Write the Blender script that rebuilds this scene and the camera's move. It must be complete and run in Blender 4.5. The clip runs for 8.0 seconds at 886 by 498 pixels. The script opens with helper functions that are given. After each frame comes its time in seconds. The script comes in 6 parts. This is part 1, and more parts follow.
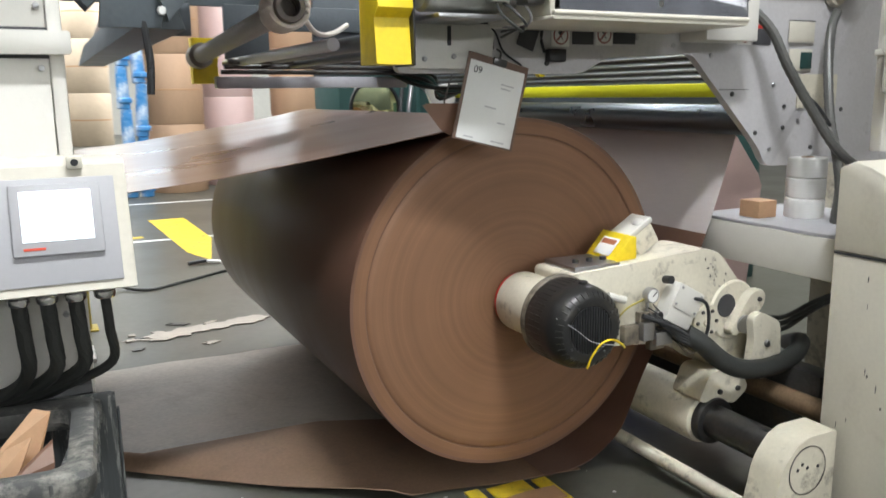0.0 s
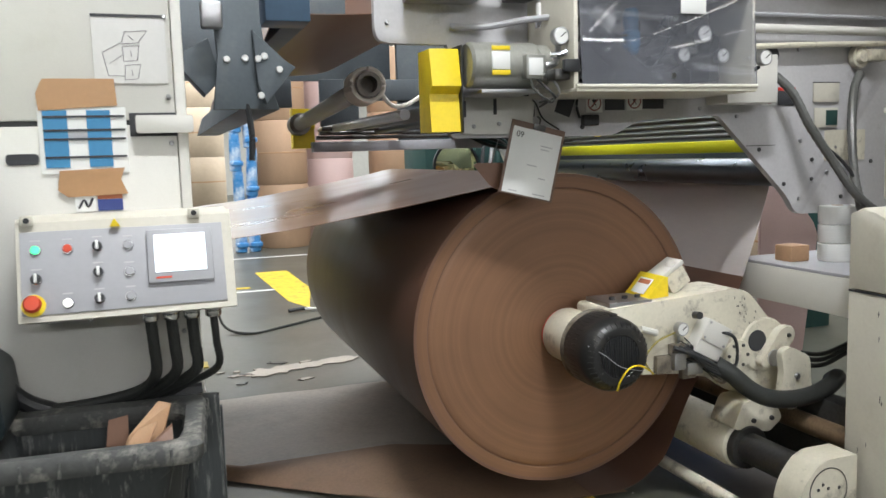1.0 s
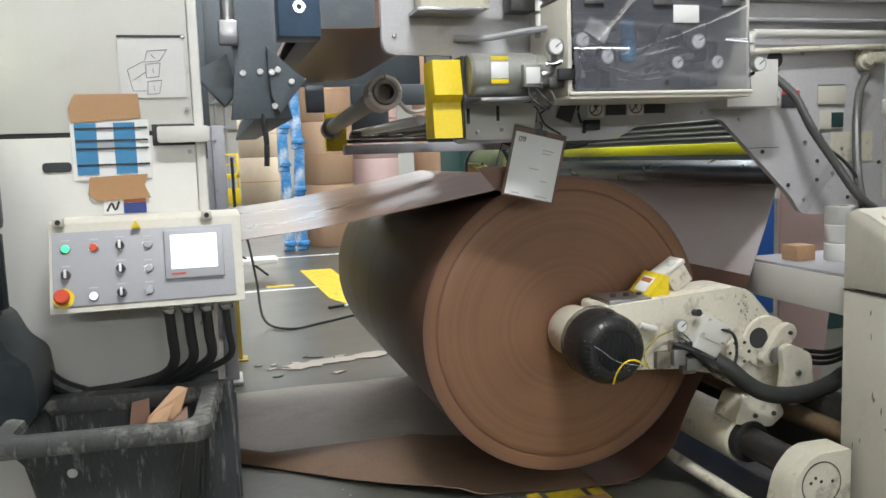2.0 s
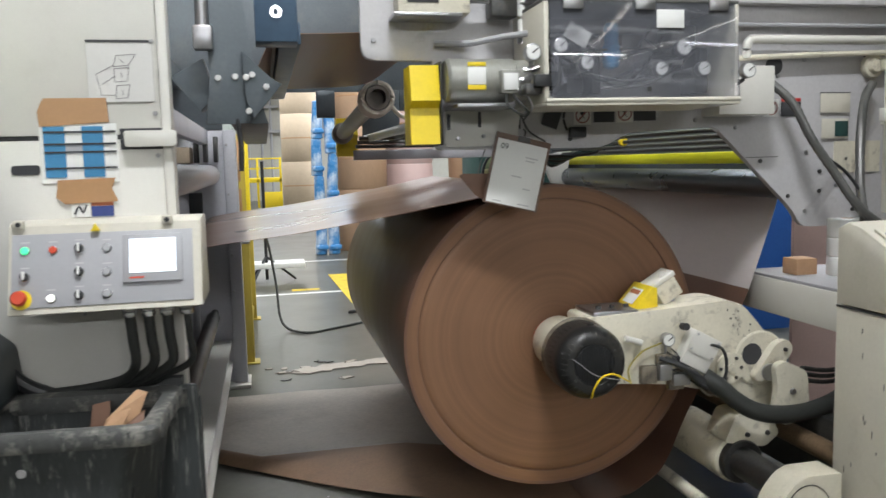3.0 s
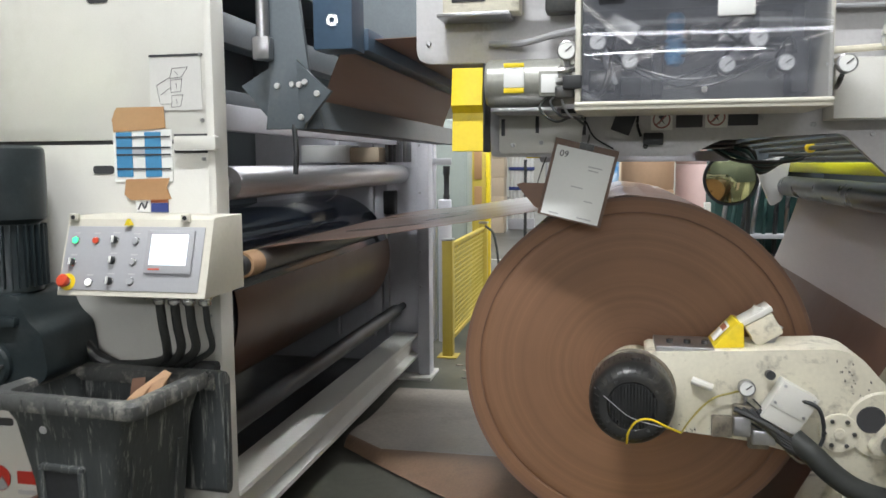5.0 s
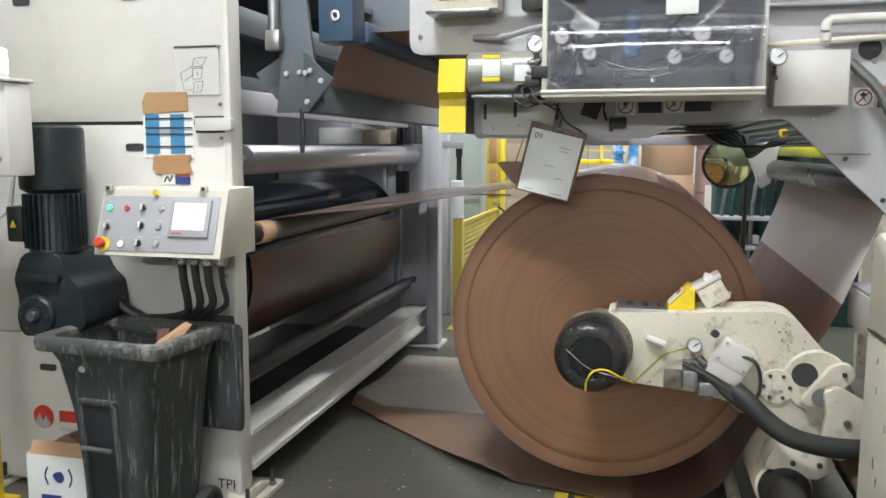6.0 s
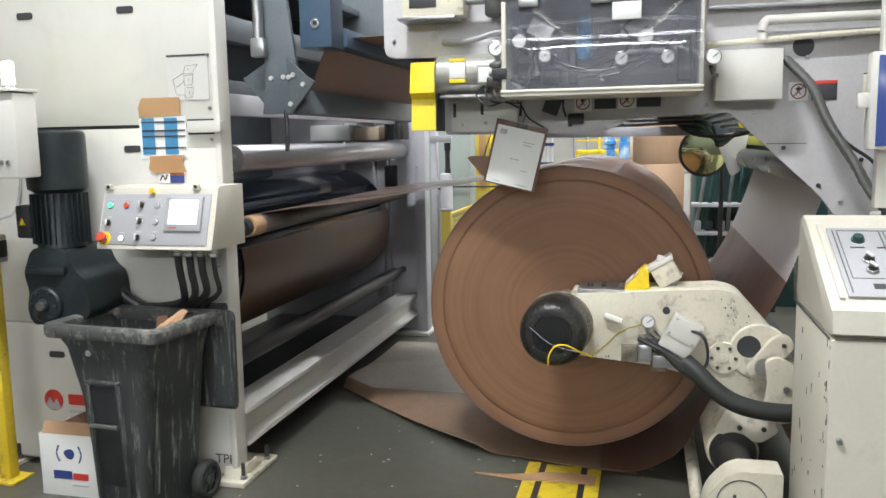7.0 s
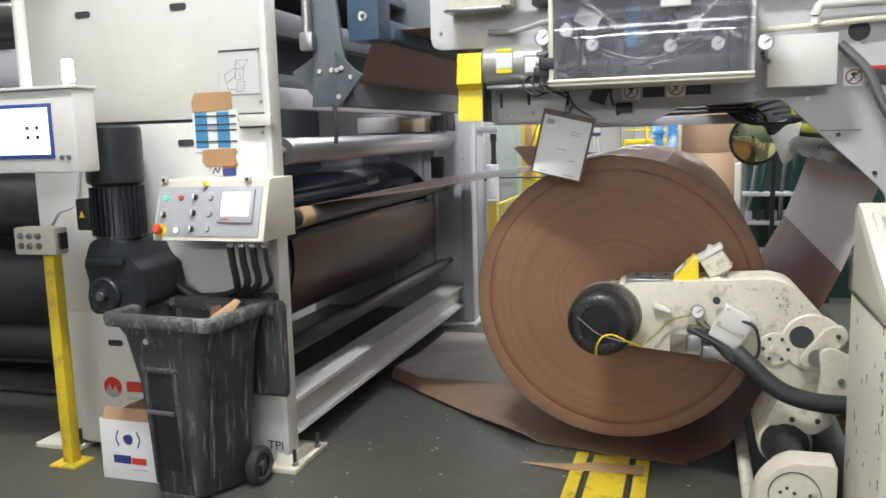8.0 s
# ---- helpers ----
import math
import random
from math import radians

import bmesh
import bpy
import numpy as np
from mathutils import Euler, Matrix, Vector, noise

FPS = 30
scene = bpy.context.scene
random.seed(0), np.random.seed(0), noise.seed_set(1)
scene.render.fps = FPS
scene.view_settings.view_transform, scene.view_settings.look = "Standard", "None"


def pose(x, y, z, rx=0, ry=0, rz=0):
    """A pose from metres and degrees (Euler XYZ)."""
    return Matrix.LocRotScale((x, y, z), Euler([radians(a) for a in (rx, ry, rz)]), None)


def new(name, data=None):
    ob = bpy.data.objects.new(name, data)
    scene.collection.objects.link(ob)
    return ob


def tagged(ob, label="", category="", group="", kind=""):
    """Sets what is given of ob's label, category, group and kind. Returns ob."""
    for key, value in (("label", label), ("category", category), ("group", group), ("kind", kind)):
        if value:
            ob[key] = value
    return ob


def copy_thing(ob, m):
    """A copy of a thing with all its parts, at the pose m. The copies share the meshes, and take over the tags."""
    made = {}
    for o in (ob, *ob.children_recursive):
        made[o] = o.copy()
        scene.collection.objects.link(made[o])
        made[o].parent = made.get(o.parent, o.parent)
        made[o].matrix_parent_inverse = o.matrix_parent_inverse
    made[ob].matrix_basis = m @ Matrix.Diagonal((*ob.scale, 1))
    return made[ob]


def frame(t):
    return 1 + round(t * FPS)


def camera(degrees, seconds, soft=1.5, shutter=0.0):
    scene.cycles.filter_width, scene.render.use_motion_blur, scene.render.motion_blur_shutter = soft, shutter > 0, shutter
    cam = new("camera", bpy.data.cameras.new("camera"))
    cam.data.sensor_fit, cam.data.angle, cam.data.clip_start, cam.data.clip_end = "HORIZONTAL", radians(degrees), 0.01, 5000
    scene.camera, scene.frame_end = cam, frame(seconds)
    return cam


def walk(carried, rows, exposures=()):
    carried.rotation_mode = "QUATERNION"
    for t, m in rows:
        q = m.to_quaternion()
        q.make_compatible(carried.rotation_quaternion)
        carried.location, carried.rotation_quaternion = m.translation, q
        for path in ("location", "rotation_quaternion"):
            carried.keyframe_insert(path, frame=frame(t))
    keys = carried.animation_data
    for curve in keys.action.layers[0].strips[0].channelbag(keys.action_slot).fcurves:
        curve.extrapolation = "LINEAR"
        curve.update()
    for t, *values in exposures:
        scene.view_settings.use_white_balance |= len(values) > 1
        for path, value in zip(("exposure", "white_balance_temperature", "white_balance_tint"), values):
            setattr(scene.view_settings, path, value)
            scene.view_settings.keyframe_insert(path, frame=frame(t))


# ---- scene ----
cam = camera(57.4, 8.0, 1.5, 0.5)
METRES, EYE, TILT, LEAN, TURN = 3.6, 1.79, 0.0, 0.0, -26.5
ROWS = [
    (0.0, 0.0, 0.0, 0.0, -0.11, -10.78, 0.59),
    (0.5, 0.0565, -0.0549, 0.009, 4.38, -8.93, 0.37),
    (1.0, 0.064, -0.149, 0.003, 6.88, -6.64, 1.69),
    (1.5, 0.1065, -0.1915, 0.009, 8.71, -6.55, 2.04),
    (3.0, 0.2149, -0.1644, 0.0073, 14.06, -6.13, 1.48),
    (3.5, 0.2903, -0.0914, 0.017, 16.87, -5.16, 1.21),
    (4.0, 0.389, -0.0353, 0.0165, 26.89, -5.09, 1.72),
    (4.5, 0.4463, 0.0212, 0.0166, 34.12, -5.44, 1.08),
    (6.0, 0.6364, -0.0298, 0.009, 40.36, -7.09, -0.09),
    (6.5, 0.6727, -0.0642, 0.0126, 39.72, -7.43, 0.62),
    (7.0, 0.7265, -0.0719, 0.0138, 40.5, -7.6, 0.98),
    (7.5, 0.7372, -0.0776, 0.0148, 42.45, -7.75, 1.51),
    (8.0, 0.7292, -0.0789, 0.013, 43.66, -8.12, 1.61),
]
walk(cam, [(t, pose(0, 0, EYE, TILT, LEAN, TURN) @ pose(METRES * x, METRES * y, METRES * z, 90 + pitch, roll, yaw)) for t, x, y, z, yaw, pitch, roll in ROWS], [(0.0, 0.08), (1.0, -0.12), (3.0, -0.32), (4.0, -0.38), (4.5, -0.24), (6.0, 0.02), (7.0, 0.12), (8.0, 0.12)])

# ---- light: added panels for the rows of strip lights under the hall roof, and a dim hall ----
world = bpy.data.worlds.new("hall_air")
scene.world = world
world.use_nodes = True
world.node_tree.nodes["Background"].inputs[0].default_value = (0.9, 0.95, 1.0, 1)
world.node_tree.nodes["Background"].inputs[1].default_value = 0.12
LIGHT_W = 142.0


def lamp(x, y, z, sx, sy, watts, lean=0.0, tint=(0.94, 0.975, 1.0)):
    d = bpy.data.lights.new("hall_light_panel", "AREA")
    d.shape, d.size, d.size_y, d.energy, d.color = "RECTANGLE", sx, sy, watts, tint
    o = new("hall_light_panel", d)
    o.matrix_basis = pose(x, y, z, lean, 0, 0)   # a lean turns the light towards +y
    return o


# ---- materials ----
MATS = {}


def mat(name, col, rough=0.5, metal=0.0, var=0.12, scale=6.0, fine=60.0, bump=0.05, dirt=0.0, dirt_col=(0.05, 0.045, 0.04), coat=0.0,
        dirt_scale=3.0, stretch=(1, 1, 1), emit=0.0, island=0.0, dirt_lo=0.55):
    if name in MATS:
        return MATS[name]
    m = bpy.data.materials.new(name)
    m.use_nodes = True
    nt = m.node_tree
    p = nt.nodes["Principled BSDF"]
    p.inputs["Roughness"].default_value, p.inputs["Metallic"].default_value = rough, metal
    p.inputs["Coat Weight"].default_value, p.inputs["Coat Roughness"].default_value = coat, 0.22
    tc = nt.nodes.new("ShaderNodeTexCoord")
    mp = nt.nodes.new("ShaderNodeMapping")
    mp.inputs["Scale"].default_value = stretch
    nt.links.new(tc.outputs["Object"], mp.inputs[0])
    n1 = nt.nodes.new("ShaderNodeTexNoise")
    n1.inputs["Scale"].default_value, n1.inputs["Detail"].default_value = scale, 5
    n2 = nt.nodes.new("ShaderNodeTexNoise")
    n2.inputs["Scale"].default_value, n2.inputs["Detail"].default_value = fine, 4
    for n in (n1, n2):
        nt.links.new(mp.outputs[0], n.inputs["Vector"])
    add = nt.nodes.new("ShaderNodeMath")
    add.operation = "ADD"
    nt.links.new(n1.outputs[0], add.inputs[0]), nt.links.new(n2.outputs[0], add.inputs[1])
    mr = nt.nodes.new("ShaderNodeMapRange")
    mr.inputs[1].default_value, mr.inputs[2].default_value = 0.6, 1.4
    mr.inputs[3].default_value, mr.inputs[4].default_value = 1 - var, 1 + var
    nt.links.new(add.outputs[0], mr.inputs[0])
    mul = nt.nodes.new("ShaderNodeVectorMath")
    mul.operation = "SCALE"
    mul.inputs[0].default_value = col
    nt.links.new(mr.outputs[0], mul.inputs["Scale"])
    out = mul.outputs[0]
    if dirt > 0:
        n3 = nt.nodes.new("ShaderNodeTexNoise")
        n3.inputs["Scale"].default_value, n3.inputs["Detail"].default_value, n3.inputs["Roughness"].default_value = dirt_scale, 8, 0.7
        nt.links.new(mp.outputs[0], n3.inputs["Vector"])
        r3 = nt.nodes.new("ShaderNodeMapRange")
        r3.inputs[1].default_value, r3.inputs[2].default_value, r3.inputs[4].default_value = dirt_lo, dirt_lo + 0.17, dirt
        nt.links.new(n3.outputs[0], r3.inputs[0])
        mx = nt.nodes.new("ShaderNodeMix")
        mx.data_type = "RGBA"
        nt.links.new(r3.outputs[0], mx.inputs[0]), nt.links.new(out, mx.inputs[6])
        mx.inputs[7].default_value = (*dirt_col, 1)
        out = mx.outputs[2]
    nt.links.new(out, p.inputs["Base Color"])
    rr = nt.nodes.new("ShaderNodeMapRange")
    rr.inputs[3].default_value, rr.inputs[4].default_value = max(rough - 0.1, 0.02), min(rough + 0.1, 1)
    nt.links.new(n1.outputs[0], rr.inputs[0]), nt.links.new(rr.outputs[0], p.inputs["Roughness"])
    if bump > 0:
        b = nt.nodes.new("ShaderNodeBump")
        b.inputs["Strength"].default_value, b.inputs["Distance"].default_value = bump, 0.01
        nt.links.new(add.outputs[0], b.inputs["Height"]), nt.links.new(b.outputs[0], p.inputs["Normal"])
    if emit > 0:
        p.inputs["Emission Color"].default_value, p.inputs["Emission Strength"].default_value = (*col, 1), emit
    MATS[name] = m
    return m


def roll_face_mat():
    """Brown paper seen on its cut ends: fine rings round the axis, with soft uneven bands."""
    m = bpy.data.materials.new("paper_roll_end")
    m.use_nodes = True
    nt = m.node_tree
    p = nt.nodes["Principled BSDF"]
    tc, sx, ln = nt.nodes.new("ShaderNodeTexCoord"), nt.nodes.new("ShaderNodeVectorMath"), nt.nodes.new("ShaderNodeVectorMath")
    sx.operation, ln.operation = "MULTIPLY", "LENGTH"
    sx.inputs[1].default_value = (1, 0, 1)
    nt.links.new(tc.outputs["Object"], sx.inputs[0]), nt.links.new(sx.outputs[0], ln.inputs[0])
    outs = []
    for sc in (7.0, 45.0, 300.0):
        n = nt.nodes.new("ShaderNodeTexNoise")
        n.noise_dimensions = "1D"
        n.inputs["Scale"].default_value, n.inputs["Detail"].default_value = sc, 3
        nt.links.new(ln.outputs["Value"], n.inputs["W"])
        outs.append(n.outputs[0])
    blot = nt.nodes.new("ShaderNodeTexNoise")
    blot.inputs["Scale"].default_value = 3.0
    nt.links.new(tc.outputs["Object"], blot.inputs["Vector"])
    a1, a2, a3 = (nt.nodes.new("ShaderNodeMath") for _ in range(3))
    for a in (a1, a2, a3):
        a.operation = "ADD"
    nt.links.new(outs[0], a1.inputs[0]), nt.links.new(outs[1], a1.inputs[1])
    nt.links.new(a1.outputs[0], a2.inputs[0]), nt.links.new(outs[2], a2.inputs[1])
    nt.links.new(a2.outputs[0], a3.inputs[0]), nt.links.new(blot.outputs[0], a3.inputs[1])
    ramp = nt.nodes.new("ShaderNodeMapRange")
    ramp.inputs[1].default_value, ramp.inputs[2].default_value = 1.5, 2.5
    ramp.inputs[3].default_value, ramp.inputs[4].default_value = 0.84, 1.13
    nt.links.new(a3.outputs[0], ramp.inputs[0])
    mul = nt.nodes.new("ShaderNodeVectorMath")
    mul.operation = "SCALE"
    mul.inputs[0].default_value = (0.224, 0.114, 0.062)
    nt.links.new(ramp.outputs[0], mul.inputs["Scale"]), nt.links.new(mul.outputs[0], p.inputs["Base Color"])
    b = nt.nodes.new("ShaderNodeBump")
    b.inputs["Strength"].default_value, b.inputs["Distance"].default_value = 0.06, 0.003
    nt.links.new(a2.outputs[0], b.inputs["Height"]), nt.links.new(b.outputs[0], p.inputs["Normal"])
    p.inputs["Roughness"].default_value = 0.55
    return m


def pane_mat(name, grey, gloss=1.0):
    m = bpy.data.materials.new(name)
    m.use_nodes = True
    nt = m.node_tree
    tr, gl, mx, fr = (nt.nodes.new(k) for k in ("ShaderNodeBsdfTransparent", "ShaderNodeBsdfGlossy", "ShaderNodeMixShader", "ShaderNodeFresnel"))
    tr.inputs[0].default_value = (grey, grey, grey * 1.02, 1)
    gl.inputs["Roughness"].default_value = 0.012
    gl.inputs[0].default_value = (gloss, gloss, gloss, 1)
    fr.inputs[0].default_value = 1.55
    nt.links.new(fr.outputs[0], mx.inputs[0]), nt.links.new(tr.outputs[0], mx.inputs[1]), nt.links.new(gl.outputs[0], mx.inputs[2])
    # blue-grey haze for dust and for the roof's reflection, painted as diffuse colour
    df, mz = nt.nodes.new("ShaderNodeBsdfDiffuse"), nt.nodes.new("ShaderNodeMixShader")
    df.inputs[0].default_value = (0.5, 0.52, 0.58, 1)
    tc, dn, dr = (nt.nodes.new(k) for k in ("ShaderNodeTexCoord", "ShaderNodeTexNoise", "ShaderNodeMapRange"))
    dn.inputs["Scale"].default_value, dn.inputs["Detail"].default_value = 5, 6
    dr.inputs[3].default_value, dr.inputs[4].default_value = 0.03, 0.15
    nt.links.new(tc.outputs["Object"], dn.inputs["Vector"]), nt.links.new(dn.outputs[0], dr.inputs[0]), nt.links.new(dr.outputs[0], mz.inputs[0])
    nt.links.new(mx.outputs[0], mz.inputs[1]), nt.links.new(df.outputs[0], mz.inputs[2])
    nt.links.new(mz.outputs[0], nt.nodes["Material Output"].inputs[0])
    return m


WHITE = mat("machine_white_paint", (0.63, 0.615, 0.575), 0.32, var=0.04, bump=0.02, dirt=0.25, dirt_col=(0.45, 0.42, 0.36), dirt_scale=2.2, fine=200)
WORN = mat("worn_cream_paint", (0.64, 0.6, 0.49), 0.42, var=0.08, bump=0.06, dirt=0.8, dirt_col=(0.12, 0.1, 0.08), dirt_scale=8, dirt_lo=0.54)
PLATE = mat("scuffed_plate_paint", (0.5, 0.49, 0.5), 0.4, var=0.08, bump=0.05, dirt=0.6, dirt_col=(0.2, 0.18, 0.16), dirt_scale=6, dirt_lo=0.58)
CONSOLE = mat("console_cream_paint", (0.61, 0.58, 0.5), 0.4, var=0.05, bump=0.03, dirt=0.4, dirt_col=(0.4, 0.36, 0.28), dirt_scale=3.5)
FARWHITE = mat("far_frame_paint", (0.5, 0.5, 0.54), 0.4, var=0.06, bump=0.03, dirt=0.4, dirt_col=(0.25, 0.25, 0.27))
GREY = mat("panel_grey_film", (0.38, 0.38, 0.4), 0.55, var=0.04, bump=0.01)
STEEL = mat("brushed_steel", (0.42, 0.42, 0.43), 0.34, 1.0, var=0.08, bump=0.002, stretch=(1, 0.05, 1), fine=120)
ZINC = mat("zinc_bolt", (0.62, 0.62, 0.61), 0.35, 0.4, var=0.05, bump=0.0)
SIGNRED = mat("faded_sign_red", (0.3, 0.1, 0.09), 0.5, var=0.1, bump=0.0)
CHROME = mat("bright_fitting", (0.75, 0.75, 0.76), 0.18, 1.0, var=0.05, bump=0.0)
DARKSTEEL = mat("dark_steel_shaft", (0.1, 0.1, 0.1), 0.38, 0.8, var=0.2, bump=0.04, dirt=0.5, dirt_col=(0.16, 0.12, 0.08), dirt_scale=7)
BLUESTEEL = mat("blue_grey_steel_paint", (0.1, 0.118, 0.132), 0.45, 0.2, var=0.12, bump=0.05, dirt=0.3, dirt_col=(0.2, 0.19, 0.18))
NAVY = mat("blue_beam_paint", (0.055, 0.095, 0.15), 0.4, var=0.1, bump=0.04, dirt=0.3, dirt_col=(0.03, 0.04, 0.06))
BLACK = mat("black_plastic", (0.022, 0.023, 0.025), 0.42, var=0.2, bump=0.05)
RUBBER = mat("black_rubber_hose", (0.026, 0.028, 0.026), 0.6, var=0.2, bump=0.08)
BINMAT = mat("scuffed_bin_plastic", (0.045, 0.05, 0.051), 0.48, var=0.25, bump=0.12, dirt=0.75, dirt_col=(0.45, 0.45, 0.42), dirt_scale=20.0, stretch=(1.7, 1.7, 0.16), dirt_lo=0.545)
RIMMAT = mat("dusty_bin_rim", (0.085, 0.087, 0.085), 0.55, var=0.25, bump=0.12, dirt=0.75, dirt_col=(0.45, 0.43, 0.38), dirt_scale=9.0, dirt_lo=0.52)
MOTOR = mat("motor_green_black_paint", (0.02, 0.028, 0.031), 0.36, 0.1, var=0.2, bump=0.05, dirt=0.35, dirt_col=(0.1, 0.1, 0.1))
GREYMOTOR = mat("grey_motor_paint", (0.12, 0.12, 0.115), 0.4, 0.3, var=0.15, bump=0.05)
YELLOW = mat("safety_yellow_paint", (0.8, 0.6, 0.02), 0.42, var=0.06, bump=0.03, dirt=0.35, dirt_col=(0.35, 0.25, 0.04), dirt_scale=5)
YELLOWWORN = mat("chipped_yellow_paint", (0.72, 0.52, 0.03), 0.5, var=0.12, bump=0.1, dirt=0.85, dirt_col=(0.12, 0.1, 0.06), dirt_scale=7, dirt_lo=0.52)
LIME = mat("lemon_beam_paint", (0.72, 0.72, 0.02), 0.42, var=0.05, bump=0.03)
PAPER = mat("brown_paper_web", (0.215, 0.12, 0.082), 0.42, var=0.07, bump=0.02, stretch=(1, 0.08, 1), scale=4, fine=40)
ROLLSIDE = mat("brown_paper_wound", (0.16, 0.085, 0.058), 0.33, var=0.06, bump=0.02, stretch=(0.3, 1, 0.3), scale=5, fine=60)
STRIP = mat("paper_web_sheen", (0.2, 0.125, 0.095), 0.3, coat=0.5, var=0.04, bump=0.0, stretch=(0.25, 1, 1), scale=3, fine=30)
# pale colour for the upper slack web, where the brown paper catches light
GREYWEB = mat("paper_web_lit_part", (0.64, 0.585, 0.58), 0.4, var=0.04, bump=0.0, stretch=(1, 0.2, 1), scale=2, coat=0.15)
FLOORSHEET = mat("grey_floor_paper", (0.4, 0.355, 0.305), 0.5, var=0.18, bump=0.03, scale=3.0, fine=40, dirt=0.5, dirt_col=(0.24, 0.19, 0.155), dirt_scale=2.2, dirt_lo=0.52)
KRAFT = mat("kraft_roll_wrap", (0.42, 0.27, 0.17), 0.6, var=0.08, bump=0.05, stretch=(1, 1, 0.3))
TAN = mat("pale_kraft_wrap", (0.5, 0.4, 0.29), 0.6, var=0.08, bump=0.05)
PINK = mat("pinkish_paper", (0.58, 0.42, 0.4), 0.55, var=0.05, bump=0.03)
CARD = mat("cardboard_core", (0.46, 0.28, 0.16), 0.7, var=0.08, bump=0.06)
TAPE = mat("brown_packing_tape", (0.42, 0.24, 0.12), 0.35, var=0.06, bump=0.03)
BLUETAPE = mat("blue_masking_tape", (0.05, 0.22, 0.42), 0.55, var=0.06, bump=0.03)
SHEETWHITE = mat("printed_sheet", (0.78, 0.78, 0.76), 0.35, var=0.02, bump=0.01)
PENCIL = mat("pencil_line", (0.16, 0.15, 0.16), 0.6, var=0.1, bump=0.0)
INK = mat("dark_print", (0.04, 0.04, 0.045), 0.6, var=0.1, bump=0.0)
FADED = mat("faded_print", (0.5, 0.49, 0.5), 0.6, var=0.05, bump=0.0)
RED = mat("red_print", (0.55, 0.04, 0.03), 0.45, var=0.06, bump=0.0)
REDBTN = mat("red_button", (0.62, 0.07, 0.03), 0.35, var=0.05, bump=0.0)
ORANGE = mat("red_brown_label", (0.4, 0.13, 0.06), 0.5, var=0.05, bump=0.0)
NAVYINK = mat("navy_print", (0.03, 0.05, 0.2), 0.5, var=0.05, bump=0.0)
SCREEN = mat("lit_white_screen", (0.86, 0.92, 1.0), 0.2, var=0.01, bump=0.0, emit=1.15)
SCREENBLUE = mat("lit_blue_border", (0.035, 0.06, 0.2), 0.2, var=0.02, bump=0.0, emit=0.35)
GREENLIT = mat("lit_green_button", (0.06, 0.75, 0.3), 0.3, var=0.02, bump=0.0, emit=1.4)
WHITELIT = mat("lit_white_button", (1.0, 1.0, 0.95), 0.3, var=0.02, bump=0.0, emit=1.0)
LAMPGREEN = mat("beacon_green_glow", (0.75, 1.0, 0.6), 0.3, var=0.02, bump=0.0, emit=40.0)
LAMPORANGE = mat("beacon_amber_glow", (1.0, 0.6, 0.4), 0.3, var=0.02, bump=0.0, emit=12.0)
GREENMACH = mat("dark_green_machine_paint", (0.02, 0.06, 0.055), 0.45, var=0.2, bump=0.05)
BLUETARP = mat("blue_board", (0.015, 0.08, 0.3), 0.5, var=0.1, bump=0.05)
GLOSSBLACK = mat("polished_black_drum", (0.008, 0.011, 0.018), 0.05, var=0.1, bump=0.004, scale=2)
TUBEGLOW = mat("strip_light_tube", (1.0, 0.98, 0.93), 0.4, var=0.01, bump=0.0, emit=9.0)
BLUEWRAP = mat("blue_white_wrap", (0.06, 0.25, 0.55), 0.3, var=0.1, bump=0.1, dirt=0.9, dirt_col=(0.72, 0.78, 0.82), dirt_scale=2.6, dirt_lo=0.47)
CONCRETE = mat("sealed_concrete", (0.092, 0.092, 0.075), 0.36, var=0.2, scale=1.1, fine=18, bump=0.03, dirt=0.5, dirt_col=(0.052, 0.047, 0.034), dirt_scale=0.9, dirt_lo=0.45)
WALLMAT = mat("hall_wall_sheet", (0.5, 0.49, 0.45), 0.6, var=0.08, bump=0.03)
ROOFMAT = mat("roof_sheet", (0.45, 0.46, 0.47), 0.6, var=0.08, bump=0.03)
FACE = roll_face_mat()
OCHRE = mat("faded_ochre_paint", (0.5, 0.38, 0.06), 0.5, var=0.1, bump=0.04, dirt=0.4, dirt_col=(0.25, 0.19, 0.06), dirt_scale=4)
ACRYLIC = pane_mat("smoked_acrylic", 0.8, 0.7)
MOTORGREY = mat("olive_grey_motor", (0.3, 0.3, 0.27), 0.36, 0.3, var=0.12, bump=0.03, dirt=0.3, dirt_col=(0.12, 0.11, 0.1), dirt_scale=6)
# yellow tint paints in the yellow surroundings that the mirror reflects
MIRROR = mat("mirror_yellow_reflection", (0.8, 0.8, 0.45), 0.03, 1.0, var=0.01, bump=0.0)
YELLOWMESH = mat("yellow_mesh_panel", (0.62, 0.5, 0.1), 0.6, var=0.08, bump=0.03)
HOSEWHITE = mat("coiled_hose_white", (0.78, 0.74, 0.67), 0.4, var=0.08, bump=0.03, dirt=0.3, dirt_col=(0.4, 0.36, 0.3))

# ---- builders ----
ORG = {}


def thing(name, at, label, category, group="", kind=""):
    o = new(name)
    o.location = at
    o.empty_display_size = 0.1
    ORG[o] = Vector(at)
    return tagged(o, label, category, group, kind)


